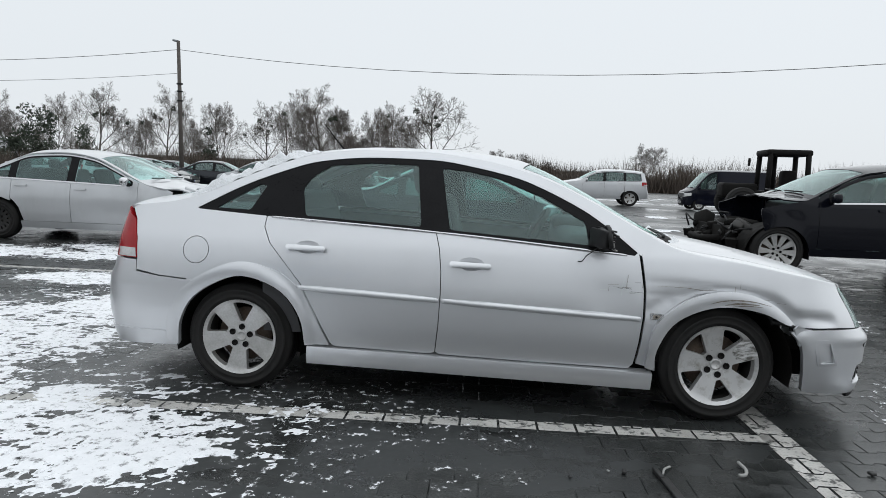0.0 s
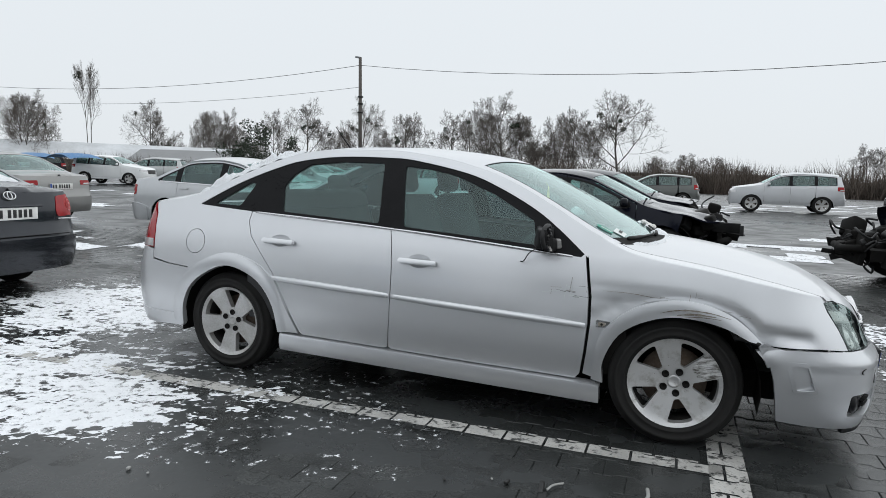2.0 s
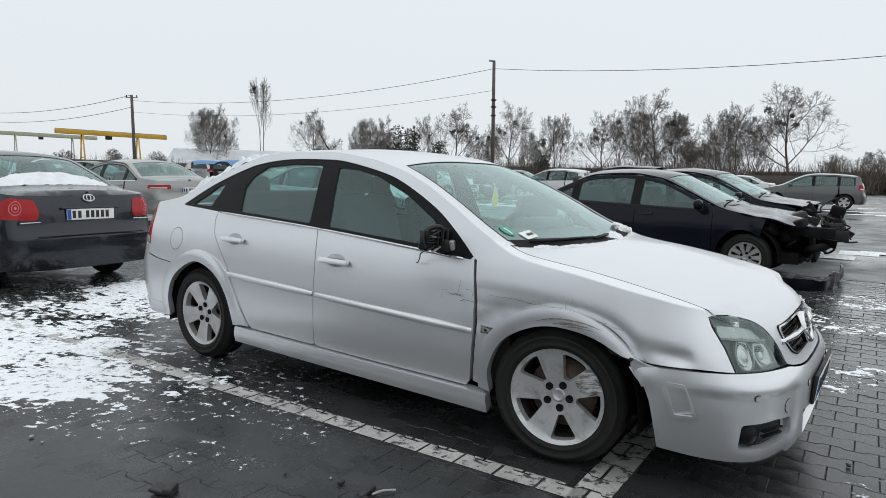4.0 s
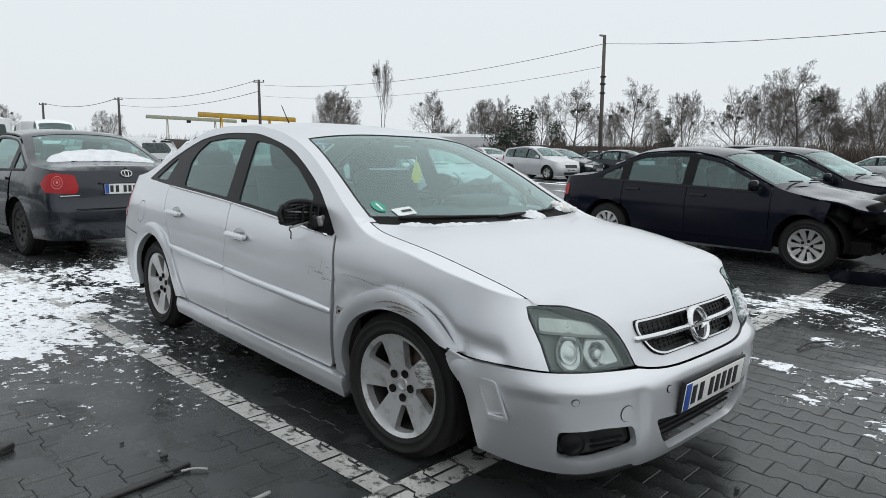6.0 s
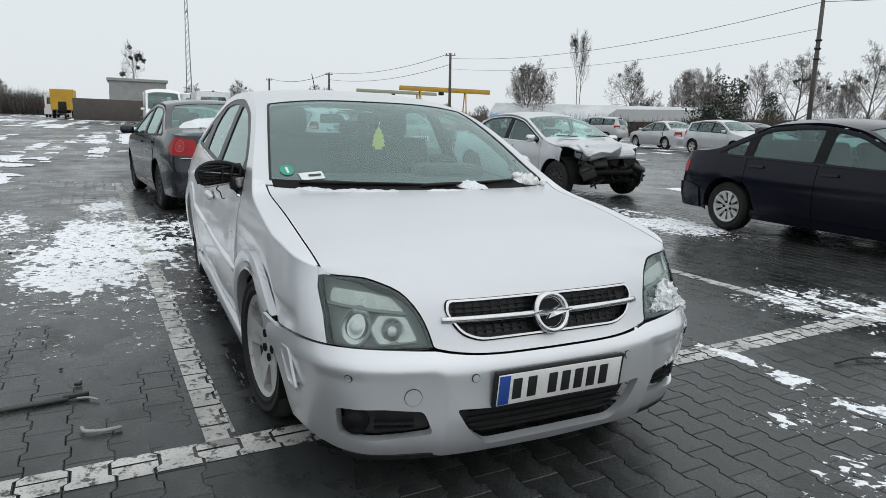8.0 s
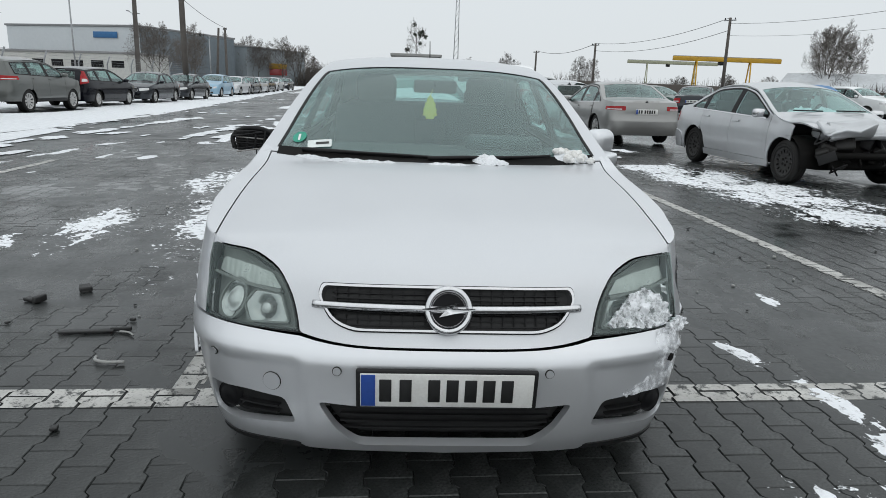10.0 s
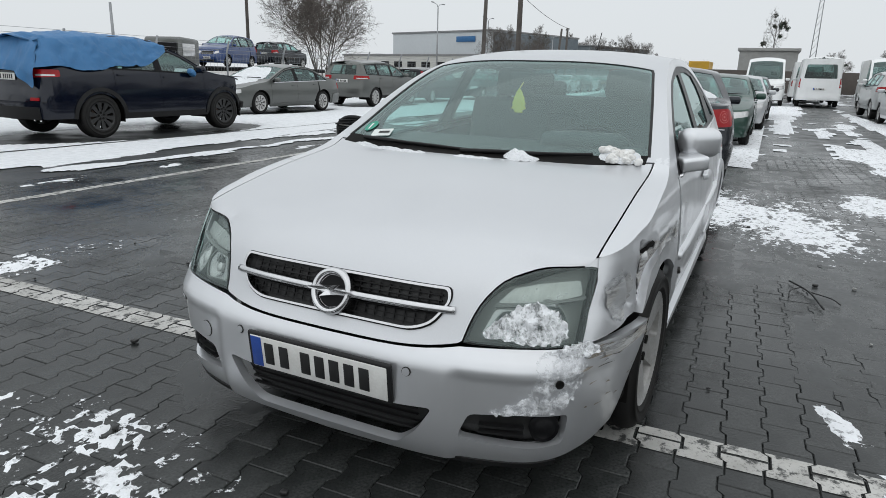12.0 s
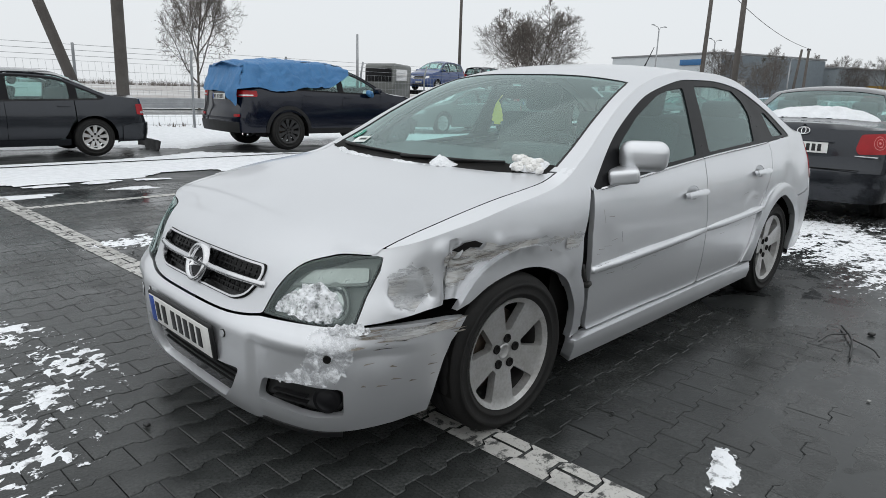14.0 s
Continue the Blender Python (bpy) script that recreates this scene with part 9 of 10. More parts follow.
# yellow lorry at the end of the lane
lorry = thing("box_lorry", "lorry with a yellow box body", "lorry", stand(-93, -8.0, 180))
part("box_body", box(6.0, 2.5, 2.5, 0.05, (-0.5, 0, 1.0), smooth=False), M_YELLOW, lorry)
part("cab", box(1.9, 2.3, 2.1, 0.15, (3.6, 0, 0.6)), M_WHITE, lorry)
part("chassis", box(8.0, 1.0, 0.35, 0.03, (0.5, 0, 0.6)), M_INNER, lorry)
part("rear_door", box(0.06, 0.9, 1.2, 0.02, (-3.52, 0, 0.8)), M_TRIM, lorry)
for x_ in (3.4, -1.4, -2.5):
    for s in (-1, 1):
        add_wheel(lorry, x_, s * 1.05, 0.46, 0.28, 0.28, 8, "hole", M_STEEL, detail=False)

# ---------- fence and road behind the row ----------
fence = thing("wire_fence", "wire mesh fence on leaning posts with barbed wire", "fence")
fx_ = np.arange(-44, 13, 3.0)
for i, x_ in enumerate(fx_):
    part("post", tube([(x_, -16.2, -0.2), (x_, -16.2, 1.75), (x_ + 0.05, -16.02, 2.15)], 0.035, 6), M_GALV, fence)
mesh_w = []
for k_ in range(8):
    z = 0.12 + k_ * 0.23
    mesh_w.append(tube([(fx_[0], -16.2, z), (fx_[-1], -16.2, z)], 0.004, 3))
for k_ in range(3):
    mesh_w.append(tube([(fx_[0], -16.15 + 0.06 * k_, 1.85 + 0.13 * k_), (fx_[-1], -16.15 + 0.06 * k_, 1.85 + 0.13 * k_)], 0.006, 3))
for x_ in np.arange(fx_[0], fx_[-1], 0.16):
    mesh_w.append(tube([(x_, -16.2, 0.1), (x_ + 0.08, -16.2, 1.73)], 0.003, 3, False))
tagged(part("wire_mesh", merge(*mesh_w), M_GALV, fence, "thin wire mesh"), kind="stuff")
guard = thing("guard_rail", "grey steel guard rail along the road", "guard rail")
part("beam", moved(merge(box(70, 0.05, 0.14, 0.02), box(70, 0.05, 0.14, 0.02, (0, 0, 0.17)), box(70, 0.03, 0.06, 0.01, (0, 0.02, 0.125))), Matrix.Translation((-14, -19.0, 0.48))), M_GALV, guard)
for x_ in np.arange(-48, 21, 4.0):
    part("post", box(0.1, 0.12, 0.75, 0.01, (x_, -19.1, 0)), M_GALV, guard)
road = part("road", ([(-300, -19.6, 0.012), (-300, -27, 0.012), (200, -27, 0.012), (200, -19.6, 0.012)], [(0, 1, 2, 3)], False), M_FARGROUND, None)
tagged(road, "wet asphalt road beyond the fence", "road", kind="structure")
M_FIELD = varied("snowy_field", (0.62, 0.63, 0.64), (0.16, 0.12, 0.09), (0.8, 0.95), scale=0.06, fine=1.2, bumpy=0.3)
fd = part("field", ([(-400, -30, 0.03), (-400, -600, 0.5), (400, -600, 0.5), (400, -30, 0.03)], [(0, 1, 2, 3)], False), M_FIELD, None)
tagged(fd, "half snow-covered brown field beyond the road", "field", kind="structure")
hedge = []
for x_ in np.arange(-160, 60, 2.2):
    hedge.append((x_ - 20, -230 + rnd.uniform(-10, 10), 26, 2.4, rnd.uniform(1.8, 3.8)))
brush("far_hedge", "grey line of trees on the horizon", hedge, 12, 5, M_TWIG)
part_t = thing("far_mast", "thin grey mast on the horizon", "mast", Matrix.Translation((-120, -160, 0)))
part("mast", tube([(0, 0, 0), (0, 0, 17)], [0.5, 0.35], 6), M_GALV, part_t)

# car transporter with two wrecks behind the fence
tr = thing("car_transporter", "dark recovery lorry behind the fence", "lorry", Matrix.Translation((-26.5, -28.0, 0)) @ pose(0, 0, 0, 0, 0, 12))
part("bed", box(14.6, 2.4, 0.25, 0.03, (-3.2, 0, 1.05)), M_INNER, tr)
part("cab", moved(box(1.6, 2.2, 1.9, 0.18, (0, 0, 0), 3), pose(5.6, 0, 0.75, 0, -3, 0)), M_MIDGREY, tr)
for s in (-1, 1):
    part("cab_window", box(1.0, 0.03, 0.6, 0.02, (5.7, s * 1.11, 1.75)), M_CLEARLAMP, tr)
part("windscreen", moved(box(0.03, 1.8, 0.7, 0.02), pose(6.42, 0, 1.7, 0, -3, 0)), M_GLOSSBLACK, tr)
for x_ in (5.4, -2.0, -6.0, -8):
    for s in (-1, 1):
        add_wheel(tr, x_, s * 1.05, 0.46, 0.28, 0.28, 8, "hole", M_STEEL, detail=False)
K_BLUEVAN = sized(HATCH, 4.4, 1.80, 1.80, 2.7, cell=0.10)
build_car(K_BLUEVAN, "dark blue van loaded on the lorry", M_BLUE, Matrix.Translation((-26.0, -27.9, 1.3)) @ pose(0, 0, 0, 0, 0, 14), "blue_van")
build_car(K_FARSUV, "dark green crushed car loaded on the lorry", M_DARKGREY, Matrix.Translation((-32.5, -29.3, 1.3)) @ pose(0, 0, 0, 0, 0, 190), "crushed_car")

# ---------- snow lying on the cars ----------
hero_top = lambda P: HS.top(P)
snow_on("snow_ridge", "ridge of old snow along the silver car's rear pillar", hero_top, curve([(-0.93, -0.585), (-1.06, -0.645), (-1.35, -0.690), (-1.62, -0.735), (-1.69, -0.68), (-1.45, -0.60), (-1.2, -0.545), (-1.02, -0.53)], 3, True), 0.055, 0.020, 1.0)
snow_on("snow_lump", "lump of snow at the foot of the windscreen", hero_top, curve([(1.12, 0.15), (1.18, 0.17), (1.21, 0.24), (1.17, 0.32), (1.12, 0.30), (1.10, 0.21)], 3, True), 0.045, 0.010, 2.0)
snow_on("snow_lump", "dirty lump of snow in the windscreen corner", hero_top, curve([(1.02, 0.55), (1.08, 0.55), (1.09, 0.63), (1.06, 0.71), (0.99, 0.70), (0.98, 0.62)], 3, True), 0.016, 0.010, 3.0)
rl_ = random.Random(61)
for i in range(13):
    x_, y_ = rl_.uniform(1.0, 1.08), rl_.uniform(0.55, 0.71)
    r_ = rl_.uniform(0.011, 0.026)
    z_ = float(HS.top(np.array([[x_, y_]]))[0][2])
    bl = bmesh.new()
    bmesh.ops.create_icosphere(bl, subdivisions=3, radius=r_)
    for v in bl.verts:
        v.co *= 1 + 0.45 * noise.noise(v.co * 45 + Vector((i * 7.0, 0, 0))) + 0.2 * noise.noise(v.co * 110 + Vector((i * 3.0, 0, 0)))
        v.co.z *= 0.8
    bl.transform(pose(x_, y_, z_ + 0.014))
    tagged(part("snow_clod", bl, M_DIRTYSNOW, None), "clod of dirty snow in the windscreen corner", "snow", "clods in the windscreen corner")
snow_on("snow_drift", "thin rim of snow along the wipers", hero_top, curve([(1.085, -0.66), (1.12, -0.60), (1.20, -0.40), (1.225, -0.22), (1.20, -0.20), (1.16, -0.40), (1.08, -0.60)], 3, True), 0.014, 0.012, 4.0)
snow_on("snow_drift", "thin rim of snow behind the bonnet", hero_top, curve([(1.225, -0.05), (1.235, 0.05), (1.225, 0.18), (1.20, 0.18), (1.21, 0.04), (1.205, -0.05)], 3, True), 0.014, 0.012, 5.0)


def ragged(pts, amount, seed):
    """A closed curve with a frayed edge."""
    return [(u + amount * noise.noise(Vector((u * 55, z * 55, seed))) + 0.5 * amount * noise.noise(Vector((u * 140, z * 140, seed + 5))), z + amount * noise.noise(Vector((u * 55, z * 55, seed + 9))) + 0.5 * amount * noise.noise(Vector((u * 140, z * 140, seed + 14)))) for u, z in curve(pts, 9, True)]


def packed(name, label, loop, cell, thick, seed, rough, material=M_CRUST, under=None):
    """Snow pressed against the front of the silver car."""
    def w(V, N):
        k = np.array([0.5 + 0.8 * noise.noise(Vector(v) * rough + Vector((seed, 0, 0))) + 0.5 * noise.noise(Vector(v) * rough * 2.7) for v in V])
        return N * (thick * np.clip(k, -0.3, 1.2))[:, None] + (under(V, N) if under else 0)
    return tagged(part(name, sheet(HS.side, loop, (), cell, 0.004 if not under else 0.007, 0.02 if not under else 0, warp=w), material, None), label, "snow")


packed("packed_snow", "crusted snow stuck on the headlight", ragged([(0.53, 0.565), (0.57, 0.605), (0.63, 0.640), (0.70, 0.652), (0.775, 0.630), (0.80, 0.585), (0.76, 0.553), (0.66, 0.546)], 0.014, 1), 0.008, 0.022, 1.0, 60)
packed("packed_snow", "snow heaped on the bumper corner", ragged([(0.76, 0.530), (0.80, 0.548), (0.84, 0.556), (0.88, 0.548), (0.90, 0.532), (0.86, 0.518), (0.81, 0.515)], 0.010, 2), 0.008, 0.020, 2.0, 55)
packed("packed_snow", "thin frost crust on the bumper", ragged([(0.70, 0.52), (0.78, 0.53), (0.85, 0.51), (0.84, 0.44), (0.80, 0.37), (0.72, 0.350), (0.58, 0.340), (0.57, 0.36), (0.65, 0.39), (0.69, 0.46)], 0.016, 3), 0.010, 0.004, 3.0, 55, M_RIME, bw)

tail_x = car_shape(K_AVENSIS).px[-1]
bdg = part("oval_badge", moved(merge(*[tube([(0, a_ * math.cos(t), b_ * math.sin(t)) for t in np.linspace(0, 2 * math.pi, 25)], 0.006, 6, False) for a_, b_ in ((0.06, 0.04), (0.022, 0.036))]), pose(tail_x + 0.085, 0, 0.972, 0, 24, 0)), M_CHROME, avensis, "plain chrome oval badge")
part("boot_strip", moved(box(0.03, 0.62, 0.022, 0.006), pose(tail_x + 0.055, 0, 0.858, 0, 10, 0)), M_DARKGREY, avensis)
part("boot_shut_line", moved(box(0.012, 1.16, 0.008, 0.002), pose(tail_x + 0.01, 0, 0.585)), M_INNER, avensis)
for s in (-1, 1):
    part("chrome_trim", moved(box(0.02, 0.22, 0.012, 0.003), pose(tail_x + 0.055, s * 0.62, 0.728, 0, 0, s * 14)), M_CHROME, avensis)


def snow_cap(k, car, outline, height, label, cell=0.05, seed=1.0):
    sh = car_shape(k)
    return snow_on("snow_cover", label, lambda P: sh.top(P), outline, height, cell, seed, car.matrix_world)


xb0, xb1 = K_AVENSIS["back_screen"]
snow_cap(K_AVENSIS, avensis, curve([(xb1 + 0.10, 0.50), (xb1 + 0.17, 0.1), (xb1 + 0.15, -0.3), (xb1 + 0.07, -0.56), (xb1 - 0.07, -0.60), (xb1 - 0.10, -0.2), (xb1 - 0.10, 0.3), (xb1 - 0.06, 0.60)], 4, True), 0.022, "band of snow under the grey car's rear window", 0.03, 2.0)
wx0, wx1 = K_CHR["screen"]
snow_cap(K_CHR, chrysler, curve([(wx0 + 0.08, 0.66), (wx0 + 0.13, 0), (wx0 + 0.08, -0.66), (wx1 + 0.1, -0.45), (wx1 + 0.16, 0), (wx1 + 0.15, 0.42)], 4, True), 0.02, "sheet of snow on the grey car's windscreen", 0.06, 3.0)
snow_cap(K_CHR, chrysler, curve([(1.2, 0.6), (1.9, 0.55), (2.1, 0.0), (1.9, -0.55), (1.2, -0.6), (1.15, 0)], 4, True), 0.02, "snow on the grey car's bonnet", 0.06, 4.0)
snow_on("snow_heap", "heap of snow inside the wrecked windscreen", lambda P: np.stack([P[:, 0], P[:, 1], np.full(len(P), 0.95)], 1), curve([(0.55, 0.45), (0.85, 0.5), (0.95, 0.0), (0.85, -0.5), (0.5, -0.4), (0.4, 0.0)], 4, True), 0.12, 0.06, 5.0, octavia.matrix_world)

# ---------- blue tarpaulin over the black car's rear ----------
JS = car_shape(K_JEEP)
for ax_ in K_JEEP["axles"]:
    for s in (-1, 1):
        rr_ = [(ax_ + q_ * math.cos(a), 0.385 - 0.03 + q_ * math.sin(a)) for q_, aa_ in ((0.455, np.linspace(-0.15, math.pi + 0.15, 18)), (0.525, np.linspace(math.pi + 0.12, -0.12, 18))) for a in aa_]
        rr_ = [(x, max(z, 0.36)) for x, z in rr_ if JS.px[-1] + 0.05 < x < 1.95]
        part("arch_flare", sheet(JS.side, [(s * JS.ux(x), z) for x, z in rr_], (), 0.05, 0.018, 0.03), M_TRIM, jeep, "black plastic arch flare")
part("lower_bumper", sheet(JS.side, [(JS.ry(0.8), 0.36), (JS.ry(-0.8), 0.36), (JS.ry(-0.8), 0.56), (JS.ry(0.8), 0.56)], (), 0.08, 0.03, 0.05), M_TRIM, jeep, "black lower rear bumper")
for s in (-1, 1):
    part("rear_reflector", sheet(JS.side, [(JS.ry(s * 0.80), 0.66), (JS.ry(s * 0.62), 0.66), (JS.ry(s * 0.62), 0.71), (JS.ry(s * 0.80), 0.71)], (), 0.08, 0.012, 0.01), M_TAIL, jeep)
    part("roof_rail", tube([(x, s * 0.60, float(JS.zr(x)) + 0.07) for x in np.linspace(0.1, JS.px[-1] + 0.7, 8)], 0.02, 6), M_GLOSSBLACK, jeep)
tarp_v, tarp_f = [], []
jx = np.linspace(0.15, JS.px[-1] + 0.14, 70)
cross = 64
for i, x in enumerate(jx):
    f = (x - jx[-1]) / (jx[0] - jx[-1])
    low_z = 1.18 + 0.05 * math.sin(x * 5) + 0.30 * max(0, f - 0.62) / 0.38
    u = JS.ux(x)
    zt = float(JS.zr(x))
    for j in range(cross):
        t = -1 + 2 * j / (cross - 1)
        s = 1 if t > 0 else -1
        a = abs(t)
        if a > 0.62:
            z = zt - (zt - low_z) * (a - 0.62) / 0.38
            p = Vector(JS.side(np.array([[s * u, z]]))[0]) + Vector((0, s * 0.03, 0.01))
        else:
            p = Vector(JS.top(np.array([[x, s * JS.yr(x) * a / 0.62]]))[0]) + Vector((0, 0, 0.025 + 0.04 * (1 - f)))
        w = noise.noise(p * 3.2) * 0.025 + abs(noise.noise(Vector((p.x * 7, p.y * 2, p.z * 9)))) * 0.035 + abs(noise.noise(Vector((p.x * 15, p.y * 9, p.z * 12)))) * 0.02
        p += Vector((0, s * w * (a > 0.5), w))
        tarp_v.append(tuple(p))
for i in range(len(jx) - 1):
    for j in range(cross - 1):
        k = i * cross + j
        tarp_f.append((k, k + 1, k + cross + 1, k + cross))
flap = sheet(JS.side, [(JS.ux(-2.0), 1.62), (JS.ry(0.5), 1.64), (JS.ry(-0.5), 1.64), (2 * JS.L - JS.ux(-2.0), 1.62), (2 * JS.L - JS.ux(-2.02), 1.22), (JS.ry(-0.80), 1.16), (JS.ry(-0.72), 0.84), (JS.ry(-0.58), 0.92), (JS.ry(-0.3), 1.12), (JS.ry(0.1), 1.14), (JS.ry(0.55), 1.13), (JS.ry(0.80), 1.18), (JS.ux(-2.02), 1.22)], (), 0.05, 0.04, 0,
             warp=lambda V, N: N * np.array([0.03 + 0.05 * noise.noise(Vector(v) * 4) + 0.04 * abs(noise.noise(Vector((v[0] * 3, v[1] * 9, v[2] * 2)))) for v in V])[:, None])
tarp = part("tarpaulin", merge((tarp_v, tarp_f), flap), M_TARP, None)
tarp.matrix_world = jeep.matrix_world
tagged(tarp, "creased blue tarpaulin sheet draped over a car", "tarpaulin")
wisp = part("tarpaulin_scrap", moved(box(0.22, 0.14, 0.12, 0.05, (0, 0, 0), 3), jeep.matrix_world @ pose(0.55, -1.02, 1.10, 10, 20, 30)), M_TARP, None)
tagged(wisp, "scrap of blue sheet tied round the mirror", "tarpaulin")
for x_, y_, hd in ((-31.5, 21.8, -18), (-36.5, 23.0, 150)):
    b_ = part("tarpaulin", ([(x * 1.9 - 0.15, y * 0.85, 1.72 - 0.10 * abs(y) ** 3 - 0.42 * max(0, abs(x) - 0.35) ** 1.3 + 0.03 * noise.noise(Vector((x * 4, y * 4, hd)))) for x in np.linspace(-1, 1, 14) for y in np.linspace(-1, 1, 9)], [(i * 9 + j, i * 9 + j + 1, i * 9 + j + 10, i * 9 + j + 9) for i in range(13) for j in range(8)]), M_TARP, None)
    b_.matrix_world = stand(x_, y_, hd)
    tagged(b_, "blue sheet over the roof of a far car", "tarpaulin")

# ---------- scrapes on the silver car ----------
rnd = random.Random(12)
left_bumper = bumper
for i in range(46):
    u = rnd.uniform(0.80, 1.22)
    z = 0.535 - abs(rnd.gauss(0, 0.035))
    ln, h = rnd.uniform(0.02, 0.10), rnd.uniform(0.0015, 0.006)
    dz = rnd.uniform(-0.006, 0.006)
    part("scrape", sheet(HS.side, [(u, z), (u + ln * 0.5, z + dz * 0.5 - h * 0.4), (u + ln, z + dz), (u + ln * 0.6, z + dz * 0.6 + h), (u + ln * 0.2, z + h * 0.7)], (), 0.02, 0.0085, 0, warp=bw), M_SCUFF if i % 4 else M_INK, left_bumper)
for i in range(9):
    u, z = rnd.uniform(0.86, 1.15), rnd.uniform(0.30, 0.44)
    part("scrape", sheet(HS.side, [(u, z), (u + rnd.uniform(0.02, 0.05), z + rnd.uniform(-0.004, 0.008)), (u + 0.01, z + 0.006)], (), 0.02, 0.0085, 0, warp=bw), M_SCUFF, left_bumper)


def scratches(panel_name, s, cx, cz, wx, wz, n, mats, seed):
    """Scratches scattered on a side panel of the silver car."""
    rd = random.Random(seed)
    host = [o for o in hero.children if o.name.startswith(panel_name)][0 if s < 0 else 1]
    for i in range(n):
        x, z = rd.gauss(cx, wx), rd.gauss(cz, wz)
        a = rd.choice([0.04, -0.06, 0.02, 0.10, -0.12, 1.45])
        ln, h = rd.uniform(0.015, 0.075), rd.uniform(0.0008, 0.002)
        c_, s_ = math.cos(a), math.sin(a)
        q = [(x, z), (x + ln * c_, z + ln * s_), (x + ln * c_ - h * s_, z + ln * s_ + h * c_), (x - h * s_, z + h * c_)]
        part("scratch", sheet(HS.side, sx(q, s), (), 0.02, 0.004, 0), rd.choice(mats), host)


scratches("front_door", -1, 0.80, 0.715, 0.05, 0.02, 22, [M_SCUFF, M_INK, M_STICKWHITE], 1)
scratches("front_door", 1, 0.80, 0.66, 0.03, 0.06, 11, [M_SCUFF, M_INK, M_BARE], 2)
scratches("front_door", 1, 0.55, 0.545, 0.15, 0.03, 14, [M_BARE, M_STICKWHITE], 3)
scratches("rear_door", 1, -0.6, 0.62, 0.2, 0.05, 12, [M_BARE, M_SCUFF], 5)
scratches("front_wing", -1, 1.35, 0.70, 0.12, 0.03, 14, [M_BARE, M_SCUFF], 6)
# scraped paint on the crushed wing
left_wing = [o for o in hero.children if o.name.startswith("front_wing")][1]
for lp_ in ([(1.73, 0.745), (1.60, 0.755), (1.40, 0.745), (1.22, 0.742), (1.12, 0.72), (1.20, 0.70), (1.32, 0.715), (1.45, 0.715), (1.56, 0.695), (1.66, 0.645), (1.73, 0.62), (1.745, 0.68)],
            [(1.94, 0.69), (1.86, 0.72), (1.80, 0.70), (1.81, 0.63), (1.86, 0.585), (1.93, 0.60)], [(1.07, 0.72), (1.00, 0.735), (0.985, 0.70), (1.05, 0.67), (1.10, 0.69)]):
    part("scrape", sheet(HS.side, ragged(sx(lp_), 0.022, 4), (), 0.012, 0.005, 0, warp=LEFT_WING), M_SCRAPED, left_wing, "paint scraped down to primer")
rl_ = random.Random(8)
flap_v, flap_f = box(0.055, 0.018, 0.03, 0.007, (0, 0, 0), 3)[:2]
bmf = weld((flap_v, flap_f))
bmesh.ops.subdivide_edges(bmf, edges=bmf.edges[:], cuts=2, use_grid_fill=True)
for v in bmf.verts:
    v.co += Vector((noise.noise(v.co * 22), 1.2 * noise.noise(v.co * 22 + Vector((5, 0, 0))), noise.noise(v.co * 22 + Vector((0, 9, 0))))) * 0.03
bmf.transform(pose(1.665, 0.845, 0.735, 12, 10, 6))
# Greyer paint than the wing's: the flap's shade is put into its colour.
part("crumpled_flap", bmf, M_SILVER2, left_wing, "crumpled silver flap of torn metal, greyed for its shade")
for lp_, lab_ in (([(1.70, 0.752), (1.665, 0.775), (1.62, 0.778), (1.585, 0.764), (1.60, 0.752), (1.64, 0.757), (1.675, 0.742)], "dark tear through the sheet metal"),
                  ([(1.715, 0.74), (1.722, 0.70), (1.728, 0.65), (1.738, 0.60), (1.745, 0.57), (1.738, 0.57), (1.728, 0.61), (1.716, 0.66), (1.708, 0.71)], "dark split along the crease")):
    part("tear", sheet(HS.side, sx(lp_), (), 0.012, 0.006, 0, warp=LEFT_WING), M_INNER, left_wing, lab_)
rt_ = random.Random(44)
for i in range(11):
    x_, z_ = 1.20 + 0.028 * i, 0.700 - 0.9 * (0.028 * i - 0.13) ** 2
    lp_ = [(x_, z_), (x_ + 0.012, z_ + rt_.uniform(0.004, 0.014)), (x_ + 0.030, z_ + rt_.uniform(-0.002, 0.006)), (x_ + 0.022, z_ - rt_.uniform(0.004, 0.010))]
    part("torn_lip", sheet(HS.side, sx(lp_), (), 0.01, 0.016, 0.004, warp=LEFT_WING), M_INNER if i % 3 else M_SCUFF, left_wing, "torn dark lip of the arch")
# the torn lamp bracket in the gap behind the left wing
br = part("torn_bracket", moved(merge(box(0.018, 0.03, 0.085, 0.005), box(0.035, 0.03, 0.02, 0.005, (0.01, 0.02, -0.01))), pose(0.935, 0.875, 0.50, 8, 12, 10)), M_STEEL, hero, "torn metal bracket")
for i, (x0, z0) in enumerate(((1.62, 0.60), (1.50, 0.655), (1.70, 0.55))):
    p = [(x0 - 0.12, -0.87, z0 + 0.02), (x0 - 0.02, -0.89, z0 + 0.005), (x0 + 0.06, -0.875, z0 - 0.05), (x0 + 0.09, -0.86, z0 - 0.10)]
    part("torn_liner", tube(curve(p, 4), 0.010, 5), M_TRIM, hero)

# ---------- litter on the paving ----------
def scrap(name, label, x, y, turn, data, material):
    ob = part(name, data, material, None)
    ob.matrix_world = stand(x, y, turn, 1.0, 0.004)
    return tagged(ob, label, "debris")


